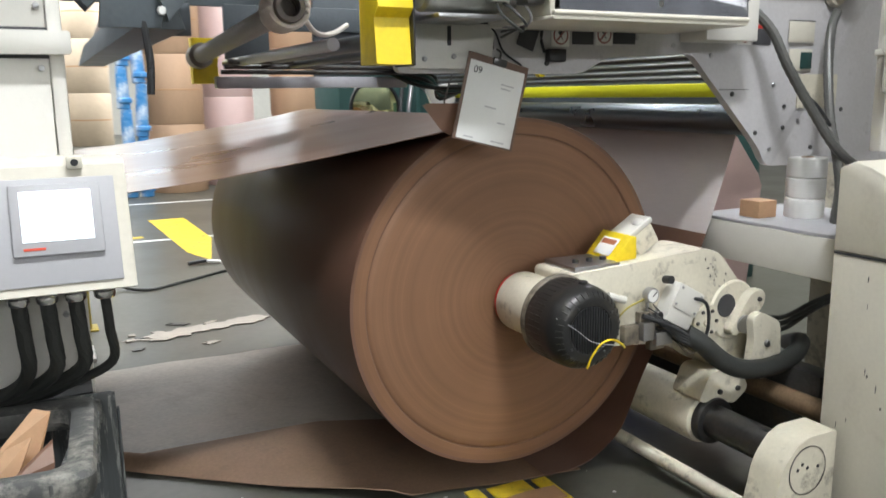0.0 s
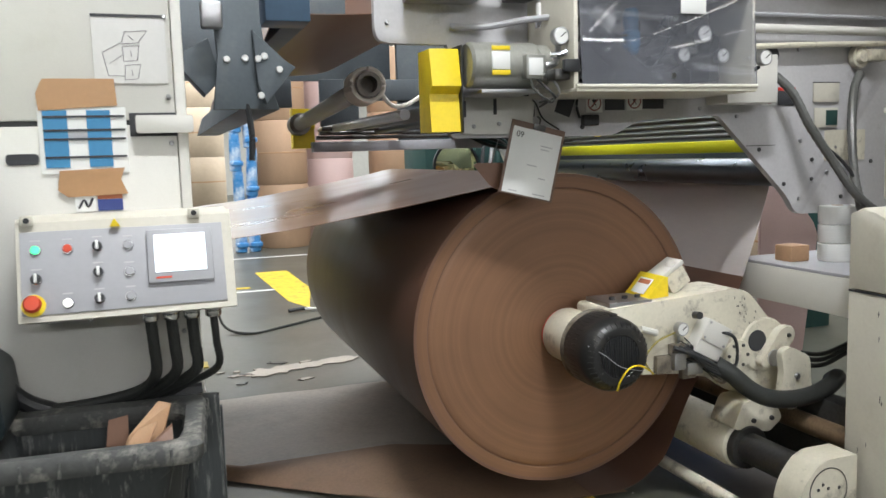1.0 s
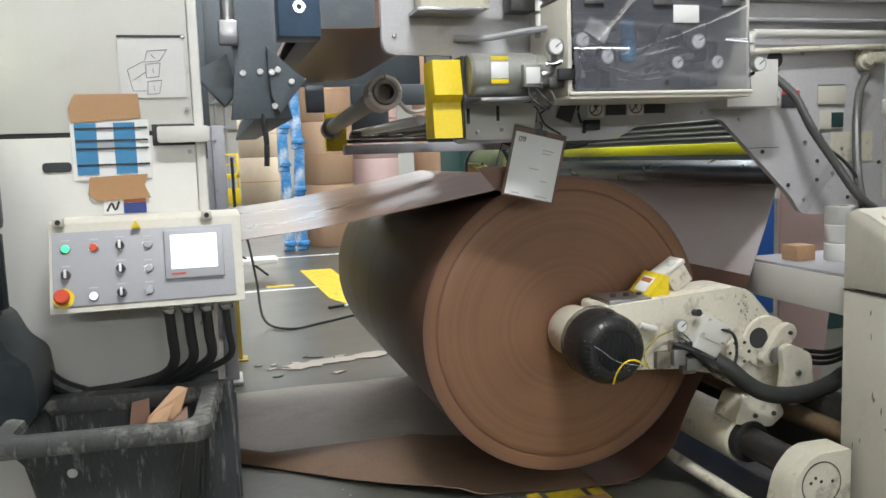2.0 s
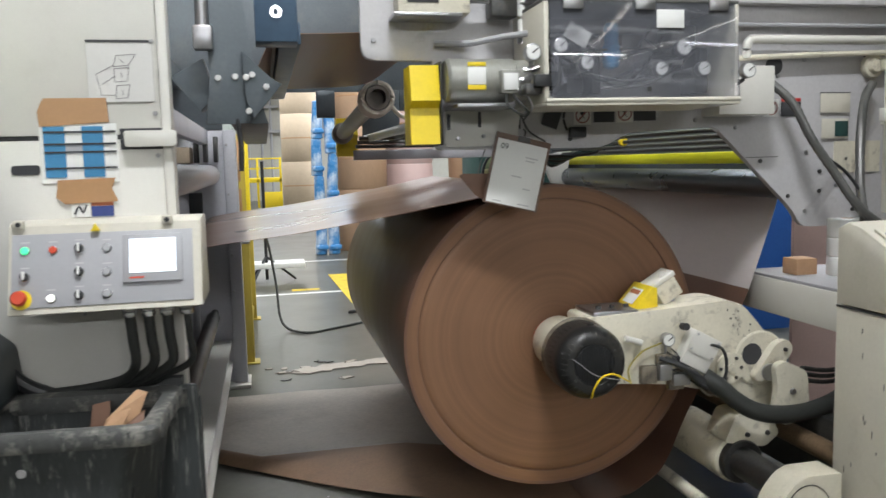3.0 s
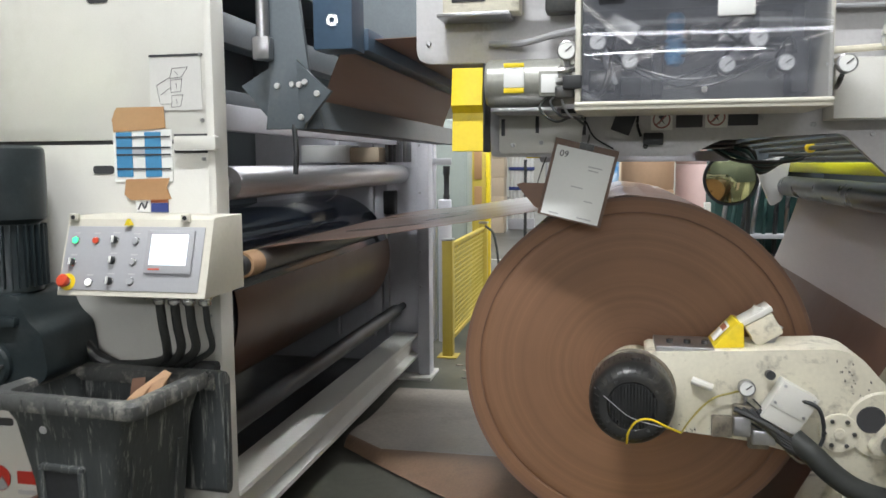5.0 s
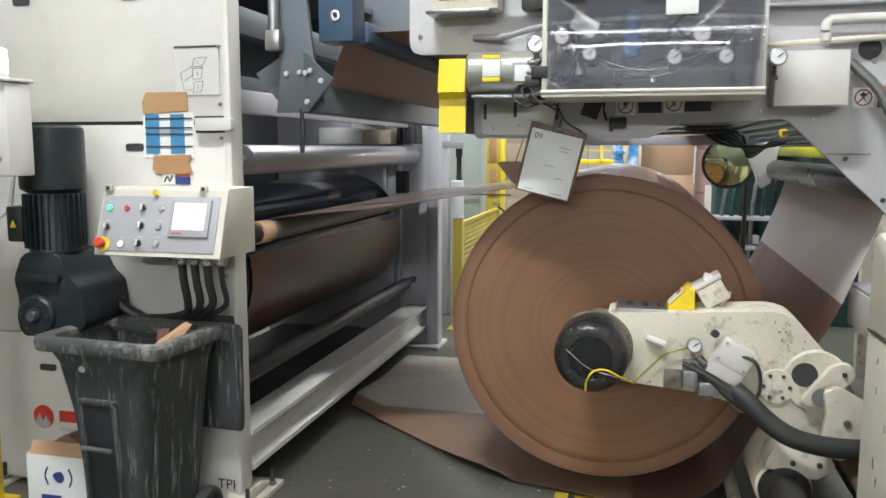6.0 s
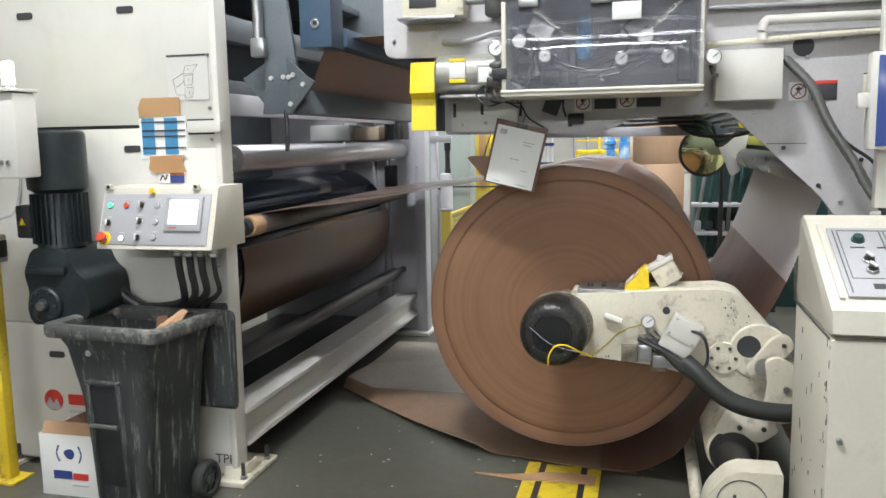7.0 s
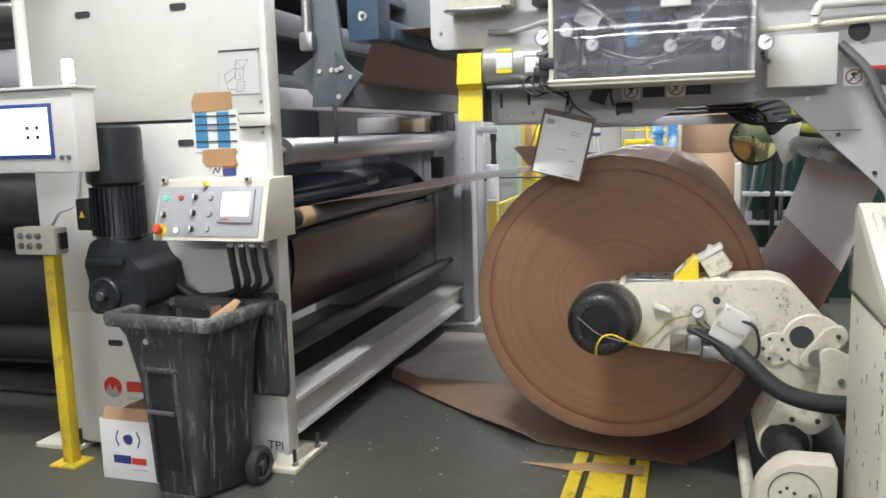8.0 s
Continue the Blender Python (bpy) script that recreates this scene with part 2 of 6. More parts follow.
def part(name, bm, material, parent=None, label="", smooth=True):
    bmesh.ops.recalc_face_normals(bm, faces=bm.faces)
    co = [v.co for v in bm.verts]
    lo = Vector([min(c[i] for c in co) for i in range(3)])
    hi = Vector([max(c[i] for c in co) for i in range(3)])
    mid = (lo + hi) / 2
    for v in bm.verts:
        v.co -= mid
    me = bpy.data.meshes.new(name)
    if smooth:
        for f in bm.faces:
            f.smooth = True
        for e in bm.edges:
            if len(e.link_faces) == 2 and e.calc_face_angle(0) > 0.6:
                e.smooth = False
    bm.to_mesh(me)
    bm.free()
    me.materials.append(material)
    o = new(name, me)
    ORG[o] = mid
    if parent is not None:
        o.parent = parent
        o.location = mid - ORG[parent]
    else:
        o.location = mid
    if label:
        tagged(o, label)
    return o


def solo(name, bm, material, label, category, group="", kind="", smooth=True):
    return tagged(part(name, bm, material, None, "", smooth), label, category, group, kind)


def box(x0, x1, y0, y1, z0, z1, bev=0.004, bm=None, m=None):
    bm = bm or bmesh.new()
    r = bmesh.ops.create_cube(bm, size=1.0)
    vs = r["verts"]
    for v in vs:
        v.co = Vector(((x0 + x1) / 2 + v.co.x * (x1 - x0), (y0 + y1) / 2 + v.co.y * (y1 - y0), (z0 + z1) / 2 + v.co.z * (z1 - z0)))
    if bev > 0:
        es = {e for v in vs for e in v.link_edges}
        r = bmesh.ops.bevel(bm, geom=list(es), offset=min(bev, 0.45 * min(x1 - x0, y1 - y0, z1 - z0)), segments=2, affect="EDGES", profile=0.5)
        vs = list({v for f in r["faces"] for v in f.verts} | {v for v in vs if v.is_valid})
    if m is not None:
        bmesh.ops.transform(bm, matrix=m, verts=vs)
    return bm


def cyl(p0, p1, r, r2=None, seg=28, bev=0.0, bm=None):
    bm = bm or bmesh.new()
    p0, p1 = Vector(p0), Vector(p1)
    d = p1 - p0
    L = d.length
    rot = d.to_track_quat("Z", "Y").to_matrix().to_4x4()
    r2 = r if r2 is None else r2
    prof = [(0, 0), (r, 0), (r2, L), (0, L)] if bev <= 0 else [(0, 0), (r - bev, 0), (r, bev), (r2, L - bev), (r2 - bev, L), (0, L)]
    return lathe(prof, Matrix.Translation(p0) @ rot, seg, bm)


def lathe(prof, m, seg=32, bm=None):
    """Turn a profile of (radius, height) round the local z axis."""
    bm = bm or bmesh.new()
    rings = []
    for r, h in prof:
        if r < 1e-6:
            rings.append([bm.verts.new(m @ Vector((0, 0, h)))])
        else:
            rings.append([bm.verts.new(m @ Vector((r * math.cos(a), r * math.sin(a), h))) for a in (2 * math.pi * i / seg for i in range(seg))])
    for a, b in zip(rings, rings[1:]):
        for i in range(seg):
            j = (i + 1) % seg
            if len(a) == 1 and len(b) == 1:
                continue
            if len(a) == 1:
                bm.faces.new((a[0], b[i], b[j]))
            elif len(b) == 1:
                bm.faces.new((a[i], b[0], a[j]))
            else:
                bm.faces.new((a[i], b[i], b[j], a[j]))
    return bm


ALONG_Y = Matrix.Rotation(-math.pi / 2, 4, "X")   # local z to world +y


def at_y(x, y, z):
    return Matrix.Translation((x, y, z)) @ ALONG_Y


def prism(pts, a, b, axis="y", bev=0.0, bm=None):
    """A plate of the outline pts, from a to b along the axis. Outline in (x, z) for y, (y, z) for x, (x, y) for z."""
    bm = bm or bmesh.new()
    put = {"y": lambda u, v, w: (u, w, v), "x": lambda u, v, w: (w, u, v), "z": lambda u, v, w: (u, v, w)}[axis]
    lo = [bm.verts.new(put(u, v, a)) for u, v in pts]
    hi = [bm.verts.new(put(u, v, b)) for u, v in pts]
    f1, f2 = bm.faces.new(lo), bm.faces.new(hi)
    n = len(pts)
    for i in range(n):
        j = (i + 1) % n
        bm.faces.new((lo[i], lo[j], hi[j], hi[i]))
    if bev > 0:
        bmesh.ops.bevel(bm, geom=list({e for f in (f1, f2) for e in f.edges}), offset=bev, segments=2, affect="EDGES", profile=0.5)
    return bm


def rounded(pts, r, n=5):
    """The outline pts with its corners rounded by r (a number, or one for each corner)."""
    out = []
    k = len(pts)
    for i in range(k):
        ri = r[i] if isinstance(r, (list, tuple)) else r
        p, a, b = Vector(pts[i]), Vector(pts[i - 1]), Vector(pts[(i + 1) % k])
        if ri <= 0:
            out.append(tuple(p))
            continue
        ra, rb = min(ri, 0.45 * (a - p).length), min(ri, 0.45 * (b - p).length)
        s, e = p + (a - p).normalized() * ra, p + (b - p).normalized() * rb
        for q in range(n + 1):
            t = q / n
            out.append(tuple((1 - t) ** 2 * s + 2 * t * (1 - t) * p + t * t * e))
    return out


def smooth_line(pts, n=6):
    P = [Vector(p) for p in pts]
    P = [2 * P[0] - P[1]] + P + [2 * P[-1] - P[-2]]
    out = []
    for i in range(1, len(P) - 2):
        a, b, c, d = P[i - 1:i + 3]
        for q in range(n):
            t = q / n
            out.append(0.5 * (2 * b + (c - a) * t + (2 * a - 5 * b + 4 * c - d) * t * t + (3 * b - a - 3 * c + d) * t ** 3))
    out.append(P[-2])
    return out


def tube(pts, r, seg=10, n=6, bm=None, ribs=0.0):
    bm = bm or bmesh.new()
    line = smooth_line(pts, n)
    rings, up = [], Vector((0, 0, 1))
    for i, p in enumerate(line):
        d = (line[min(i + 1, len(line) - 1)] - line[max(i - 1, 0)]).normalized()
        s = d.cross(up)
        if s.length < 1e-3:
            s = d.cross(Vector((1, 0, 0)))
        s.normalize()
        u = s.cross(d)
        rr = r * (1 + (ribs if i % 2 else -ribs))
        rings.append([bm.verts.new(p + rr * (math.cos(a) * s + math.sin(a) * u)) for a in (2 * math.pi * k / seg for k in range(seg))])
    for a, b in zip(rings, rings[1:]):
        for i in range(seg):
            j = (i + 1) % seg
            bm.faces.new((a[i], a[j], b[j], b[i]))
    bm.faces.new(rings[0]), bm.faces.new(rings[-1])
    return bm


def web(profile, y0, y1, thick=0.003, n=5, nx=10, wave=0.0, seed=0.0):
    """A sheet of paper: a line of (x, z) carried along y, with a little thickness and sag."""
    bm = bmesh.new()
    line = smooth_line([(x, 0, z) for x, z in profile], n)
    grids = []
    for side in (0, 1):
        rows = []
        for i, p in enumerate(line):
            d = (line[min(i + 1, len(line) - 1)] - line[max(i - 1, 0)]).normalized()
            nrm = Vector((-d.z, 0, d.x))
            row = []
            for k in range(nx + 1):
                y = y0 + (y1 - y0) * k / nx
                w = wave * noise.noise(Vector((p.x * 2.0 + seed, y * 1.6, p.z * 2.0)))
                row.append(bm.verts.new(Vector((p.x, y, p.z)) + nrm * (w + side * thick)))
            rows.append(row)
        grids.append(rows)
    for rows in grids:
        for a, b in zip(rows, rows[1:]):
            for k in range(nx):
                bm.faces.new((a[k], a[k + 1], b[k + 1], b[k]))
    g, h = grids
    L = len(line) - 1
    for i in range(L):
        for k in (0, nx):
            bm.faces.new((g[i][k], g[i + 1][k], h[i + 1][k], h[i][k]))
    for k in range(nx):
        for i in (0, L):
            bm.faces.new((g[i][k], g[i][k + 1], h[i][k + 1], h[i][k]))
    return bm


def text_bm(body, size, m):
    c = bpy.data.curves.new("lettering", "FONT")
    c.body, c.size, c.extrude = body, size, 0.0006
    c.align_x, c.align_y = "CENTER", "CENTER"
    o = bpy.data.objects.new("lettering", c)
    me = bpy.data.meshes.new_from_object(o)
    bm = bmesh.new()
    bm.from_mesh(me)
    bpy.data.objects.remove(o)
    bpy.data.curves.remove(c)
    bpy.data.meshes.remove(me)
    bmesh.ops.transform(bm, matrix=m, verts=bm.verts)
    return bm


FRONT = Matrix.Rotation(math.pi / 2, 4, "X")   # lies in x, z and faces -y


def bolt(name, x, y, z, r, parent, material=STEEL, depth=0.012):
    return part(name, lathe([(0, -depth), (r * 0.8, -depth), (r, -depth * 0.7), (r, 0.002), (0, 0.002)], at_y(x, y, z), 8), material, parent)


def gauge(x, y, z, r, parent, name="pressure_gauge"):
    """A dial that faces -y, its back at y."""
    g = part(name, lathe([(0, -0.028), (r * 0.86, -0.028), (r * 0.88, -0.034), (r, -0.032), (r, 0), (0, 0)], at_y(x, y, z), 24), STEEL, parent, "round steel pressure gauge")
    part("dial", lathe([(0, -0.0325), (r * 0.84, -0.0325), (r * 0.84, -0.029), (0, -0.029)], at_y(x, y, z), 24), SHEETWHITE, g, "white dial")
    part("needle", box(-0.002, 0.002, -0.001, 0.001, -r * 0.15, r * 0.7, 0, m=Matrix.Translation((x, y - 0.0345, z)) @ Matrix.Rotation(0.9, 4, "Y")), INK, g, "black needle")
    return g

# ---- the hall ----
HX0, HX1, HY0, HY1, HZ = -16.0, 18.0, -32.0, 44.0, 7.5
solo("floor", box(HX0, HX1, HY0, HY1, -0.2, 0.0, 0), CONCRETE, "dark sealed concrete factory floor, worn and stained", "floor", kind="structure")
solo("ceiling", box(HX0, HX1, HY0, HY1, HZ, HZ + 0.2, 0), ROOFMAT, "pale metal roof sheeting", "ceiling", kind="structure")
for nm, b in (("wall_north", (HX0, HX1, HY1, HY1 + 0.2)), ("wall_south", (HX0, HX1, HY0 - 0.2, HY0)), ("wall_west", (HX0 - 0.2, HX0, HY0, HY1)), ("wall_east", (HX1, HX1 + 0.2, HY0, HY1))):
    solo(nm, box(*b, 0, HZ, 0), WALLMAT, "pale painted factory wall", "wall", kind="structure")


def strip_light():
    L = thing("strip_light", (0, 0, 6.4), "long white strip light hung under the roof", "strip light", "strip lights under the roof")
    part("housing", prism([(-0.14, 6.55), (0.14, 6.55), (0.2, 6.46), (-0.2, 6.46)], -1.8, 1.8, "x", 0.004), WHITE, L)
    part("tube", cyl((-1.75, -0.07, 6.42), (1.75, -0.07, 6.42), 0.035, seg=10), TUBEGLOW, L, "glowing white tube")
    part("tube", cyl((-1.75, 0.07, 6.42), (1.75, 0.07, 6.42), 0.035, seg=10), TUBEGLOW, L, "glowing white tube")
    for s in (-1.4, 1.4):
        part("hanger", cyl((s, 0, 6.55), (s, 0, HZ), 0.006, seg=6), STEEL, L)
    return L


fixture = strip_light()
first = True
for ly in (-27.0, -21.0, -15.0, -10.0, -6.0, -2.5, 1.0, 4.4, 7.5, 12.5, 18.0, 26.0, 35.0):
    for lx in (-6.5, -1.0, 4.5, 10.0):
        if first:
            fixture.matrix_basis = pose(lx, ly, 6.4, 0, 0, 90)
            first = False
        else:
            copy_thing(fixture, pose(lx, ly, 6.4, 0, 0, 90))
# panels in place of strip rows; the front one leans to brighten the machines
for lx, ly, sx, sy, w, lean in ((1.5, -16.0, 15, 0.4, 1.9, 62), (1.5, -6.0, 15, 0.4, 0.12, 40), (1.5, -2.5, 15, 0.4, 0.06, 0), (1.5, 0.6, 15, 0.4, 0.04, 0), (1.5, 4.4, 15, 0.4, 1.1, 0),
                                (1.5, 7.5, 15, 0.4, 1.8, 0), (1.5, 14.0, 15, 4.0, 2.2, 0), (7.0, 34.0, 21, 8.0, 9.0, 0)):
    lamp(lx, ly, 6.36, sx, sy, LIGHT_W * 3.2 * w, lean)
# key panel without a fixture, placed by the shadow it throws on the roll
lamp(0.9, -0.1, 6.3, 1.3, 0.35, LIGHT_W * 3.2 * 0.86)

# floor paint, kraft stacks and the far platform
for nm, b, mt, lab in (("floor_line", (-6, 9, 14.6, 14.7), SHEETWHITE, "worn white line painted on the floor"), ("floor_line", (-6, 9, 10.7, 10.8), SHEETWHITE, "worn white line painted on the floor")):
    solo(nm, box(*b, 0.0, 0.003, 0), mt, lab, "floor line", kind="structure")
solo("floor_line", prism([(1.39, 12.6), (1.9, 12.6), (1.93, 10.6), (1.64, 9.1), (1.48, 9.7)], 0.0, 0.004, "z"), YELLOWWORN, "worn yellow patch painted on the floor", "floor line", kind="structure")
solo("floor_line", box(0.75, 1.15, 11.0, 11.15, 0.0, 0.004, 0), YELLOWWORN, "short yellow mark on the floor", "floor line", kind="structure")


def paper_stack(x, y, r, tall, mt, label, tiers=2, group="stacked paper rolls"):
    for k in range(tiers):
        h = tall / tiers
        t = thing("wrapped_paper_roll", (x, y, k * h), label, "paper roll", group)
        part("wrap", lathe([(0, 0), (r - 0.02, 0), (r, 0.03), (r + 0.004, h * 0.5), (r, h - 0.035), (r - 0.02, h - 0.005), (0, h - 0.005)], Matrix.Translation((x, y, k * h)), 40), mt, t)
        part("band", lathe([(r + 0.003, h * 0.48), (r + 0.008, h * 0.485), (r + 0.008, h * 0.5), (r + 0.003, h * 0.505)], Matrix.Translation((x, y, k * h)), 40), TAPE, t)


paper_stack(2.48, 16.5, 0.53, 5.2, KRAFT, "tall kraft-wrapped paper roll in a stack", 4)
paper_stack(3.65, 17.4, 0.55, 3.6, PINK, "pinkish paper roll standing on the floor", 2)
paper_stack(2.0, 34.5, 0.8, 6.0, TAN, "pale kraft-wrapped paper roll in a stack", 3)
paper_stack(5.2, 17.4, 0.6, 4.2, KRAFT, "tall kraft-wrapped paper roll in a stack", 3)
for i, (x, z0, z1) in enumerate(((1.5, 0.0, 0.8), (1.52, 0.8, 1.6), (1.48, 1.6, 2.35), (1.5, 2.35, 3.1), (1.77, 0.0, 1.1), (1.76, 1.1, 2.05), (1.77, 2.05, 3.2))):
    bm = bmesh.new()
    cyl((x, 15.75, z0), (x + random.uniform(-0.06, 0.06), 15.75 + random.uniform(-.05, .05), z1), 0.12, 0.1, 14, 0.02, bm)
    cyl((x + 0.02, 15.72, z0 + 0.1), (x + 0.02, 15.72, z0 + 0.2), 0.135, 0.135, 14, 0.02, bm)
    solo("wrapped_film", bm, BLUEWRAP, "blue and white plastic film bag stacked by the rolls", "film bag", "film bags")


def platform(x0, x1, y, zf):
    t = thing("access_platform", (x0, y, 0), "yellow steel access platform with guard rails", "platform")
    part("deck", box(x0, x1, y, y + 1.5, zf - 0.2, zf, 0.01), YELLOW, t)
    for k in range(3):
        x = x0 + 0.05 + (x1 - x0 - 0.1) * k / 2
        part("post", box(x - 0.05, x + 0.05, y, y + 0.1, 0, zf + (0.9 if k else 0.0), 0.005), YELLOW, t)
    for z in (zf + 0.42, zf + 0.85):
        part("rail", box(x0, x1, y + 0.02, y + 0.1, z - 0.035, z + 0.035, 0.01), YELLOW, t)
    part("panel", box(x0 - 0.35, x0 + 0.1, y - 0.06, y - 0.03, 0.0, 0.55, 0.01), YELLOW, t)
    part("panel", box(x0 + 1.2, x1, y - 0.06, y - 0.03, 0.0, 0.7, 0.01), YELLOW, t)


platform(-0.9, 1.2, 36.0, 1.32)
pip = thing("wall_pipes", (-2, 43.6, 1), "grey service pipes running up the far wall", "pipes")
for x in (-1.6, -0.9, -0.3, 0.4, 0.9):
    part("pipe", cyl((x, 43.6, 0.0), (x, 43.6, 7.2), 0.07, seg=10), GREY, pip)
for z in (3.6, 4.9):
    part("crossbar", box(-2.5, 2.5, 43.45, 43.6, z, z + 0.15, 0.01), GREY, pip)

# yellow mesh fence beside the machine
fence = thing("safety_fence", (0.21, 6.75, 0), "yellow safety fence panel with fine mesh infill", "fence")
for y in (6.77, 9.0):
    p_ = part("post", box(0.165, 0.265, y - 0.05, y + 0.05, 0.01, 1.12, 0.006), OCHRE, fence)
    part("cap", box(0.16, 0.27, y - 0.055, y + 0.055, 1.12, 1.14, 0.006), STEEL, p_, "grey steel cap")
    part("base_plate", box(0.12, 0.31, y - 0.1, y + 0.1, 0, 0.012, 0.002), OCHRE, fence)
for z in (0.15, 1.06):
    part("rail", box(0.195, 0.235, 6.82, 8.95, z - 0.02, z + 0.02, 0.004), OCHRE, fence)
bm = bmesh.new()
for i in range(42):
    y = 6.85 + i * 0.05
    cyl((0.215, y, 0.17), (0.215, y, 1.04), 0.004, seg=5, bm=bm)
for i in range(17):
    z = 0.2 + i * 0.05
    cyl((0.217, 6.82, z), (0.217, 8.95, z), 0.004, seg=5, bm=bm)
part("mesh", bm, YELLOWMESH, fence, "fine yellow wire mesh")
tall = thing("guard_post", (0.08, 9.3, 0), "tall ochre steel guard post with window slots", "guard post")
part("column", box(-0.03, 0.2, 9.3, 9.42, 0, 2.21, 0.008), OCHRE, tall)
part("edge_strip", box(0.2, 0.25, 9.29, 9.4, 0, 2.2, 0.006), YELLOW, tall, "bright yellow edge")
for z, h in ((1.2, 0.36), (1.65, 0.49)):
    part("slot_plate", box(0.055, 0.15, 9.288, 9.299, z, z + h, 0.003), TAPE, tall, "brown slot plate")
gc = thing("machine_post", (0.05, 7.45, 0), "grey steel post with a dark damper", "machine post")
part("column", box(-0.12, -0.05, 7.42, 7.52, 0, 2.4, 0.008), FARWHITE, gc)
part("bracket", box(-0.12, 0.13, 7.4, 7.418, 1.83, 1.9, 0.004), GREY, gc)
part("damper", lathe([(0, 0), (0.03, 0), (0.035, 0.03), (0.028, 0.06), (0.028, 0.24), (0.037, 0.26), (0.037, 0.34), (0, 0.34)], Matrix.Translation((0.068, 7.45, 1.48)), 16), BLACK, gc, "dark damper")
part("damper_rod", lathe([(0, 0.0), (0.07, 0.0), (0.07, 1.47), (0.05, 1.48), (0, 1.48)], Matrix.Translation((0.05, 7.45, 0)), 18), FARWHITE, gc, "pale cylinder under the damper")
part("clip", box(-0.03, 0.0, 7.36, 7.4, 1.3, 1.36, 0.004), DARKSTEEL, gc)
ec = thing("electric_cabinet", (-0.15, 8.4, 0), "pale grey-green electric cabinet standing behind the fence", "cabinet")
CABGREEN = mat("grey_green_enamel", (0.32, 0.36, 0.33), 0.45, var=0.06, bump=0.02, dirt=0.3, dirt_col=(0.2, 0.22, 0.2))
part("body", box(-0.75, 0.12, 8.4, 8.75, 0.0, 2.35, 0.01), CABGREEN, ec)
part("door", box(-0.36, 0.1, 8.385, 8.399, 0.12, 2.28, 0.004), CABGREEN, ec)
part("door", box(-0.73, -0.37, 8.385, 8.399, 0.12, 2.28, 0.004), CABGREEN, ec)
part("handle", box(-0.33, -0.31, 8.365, 8.384, 1.1, 1.25, 0.003), DARKSTEEL, ec, "dark handle")
part("rail", box(-0.4, 0.5, 8.3, 8.33, 1.27, 1.29, 0.002), DARKSTEEL, ec, "thin dark rail")
bd = thing("pipe_bundle", (-0.69, 22.0, 0), "upright bundle of white tubes held by dark blue straps", "tube bundle")
for k in range(6):
    part("tube", cyl((-0.97 + 0.11 * k, 22.0 + 0.04 * (k % 2), 0.3), (-0.97 + 0.11 * k, 22.0 + 0.04 * (k % 2), 2.14 - 0.03 * (k % 3)), 0.058, seg=12), SHEETWHITE, bd)
for z in (0.7, 1.1, 1.65):
    part("strap", box(-1.05, -0.34, 21.92, 22.12, z, z + 0.09, 0.01), NAVYINK, bd, "dark blue strap")
part("base", box(-1.05, -0.34, 21.88, 22.16, 0.0, 0.3, 0.01), FARWHITE, bd)
pk = thing("carton_stack", (-1.3, 21.0, 0), "pale cartons stacked behind the guard post", "cartons")
for k in range(5):
    part("carton", box(-1.65, -1.02 + 0.02 * (k % 2), 20.6, 21.2, 0.49 * k + 0.002, 0.49 * k + 0.488, 0.008), TAN, pk)
stand = thing("equipment_stand", (0.4, 12.2, 0), "dark tripod stand with a trailing cable", "stand")
part("pole", cyl((0.4, 12.2, 0.03), (0.4, 12.2, 1.9), 0.025, seg=8), BLACK, stand)
for a in range(3):
    part("leg", cyl((0.4, 12.2, 0.4), (0.4 + 0.45 * math.cos(a * 2.1), 12.2 + 0.45 * math.sin(a * 2.1), 0.02), 0.02, seg=6), BLACK, stand)
part("tray", box(0.15, 1.0, 12.0, 12.5, 0.22, 0.3, 0.01), SHEETWHITE, stand, "white tray")
solo("floor_cable", tube([(0.3, 8.6, 1.12), (0.42, 8.5, 1.0), (0.5, 8.4, 0.5), (0.55, 8.2, 0.08), (0.8, 7.9, 0.012), (1.2, 8.1, 0.012), (1.9, 8.5, 0.012), (2.6, 8.2, 0.012)], 0.014, 8), RUBBER, "black cable trailing over the floor", "cable")

# ---- left machine: laminator frame with its rollers ----
lam = thing("laminator", (-0.6, 2.5, 0), "white steel laminating machine frame with rollers and floor rail", "laminator")
fp = part("side_plate", box(-1.5, 0.086, 2.45, 2.53, 0.03, 3.3, 0.006), WHITE, lam)
part("upper_panel", box(-1.49, 0.052, 2.43, 2.447, 1.952, 3.29, 0.003), WHITE, fp)
part("middle_panel", box(-1.49, 0.052, 2.43, 2.447, 0.86, 1.934, 0.003), WHITE, fp)
part("lower_panel", box(-1.49, 0.052, 2.43, 2.447, 0.05, 0.85, 0.003), WHITE, fp)
part("seam", box(-1.49, -0.1, 2.441, 2.449, 1.934, 1.952, 0), INK, fp, "dark joint between panels")
part("edge_flange", box(0.054, 0.09, 2.418, 2.535, 0.03, 3.3, 0.006), WHITE, fp)
part("hinge_block", prism(rounded([(-0.08, 1.905), (0.108, 1.905), (0.108, 1.965), (-0.08, 1.965)], 0.01), 2.385, 2.425, bev=0.004), WHITE, fp, "white hinge block")
part("hinge_slot", box(-0.1, 0.08, 2.4245, 2.4285, 1.895, 1.975, 0), INK, fp, "dark slot behind the hinge")
for x, z in ((-1.05, 2.547), (-0.431, 2.548), (-0.44, 1.826), (-1.02, 0.671), (-0.35, 0.75)):
    part("slot", prism(rounded([(x - 0.05, z - 0.018), (x + 0.05, z - 0.018), (x + 0.05, z + 0.018), (x - 0.05, z + 0.018)], 0.015), 2.4255, 2.429), INK, fp, "dark lifting slot")
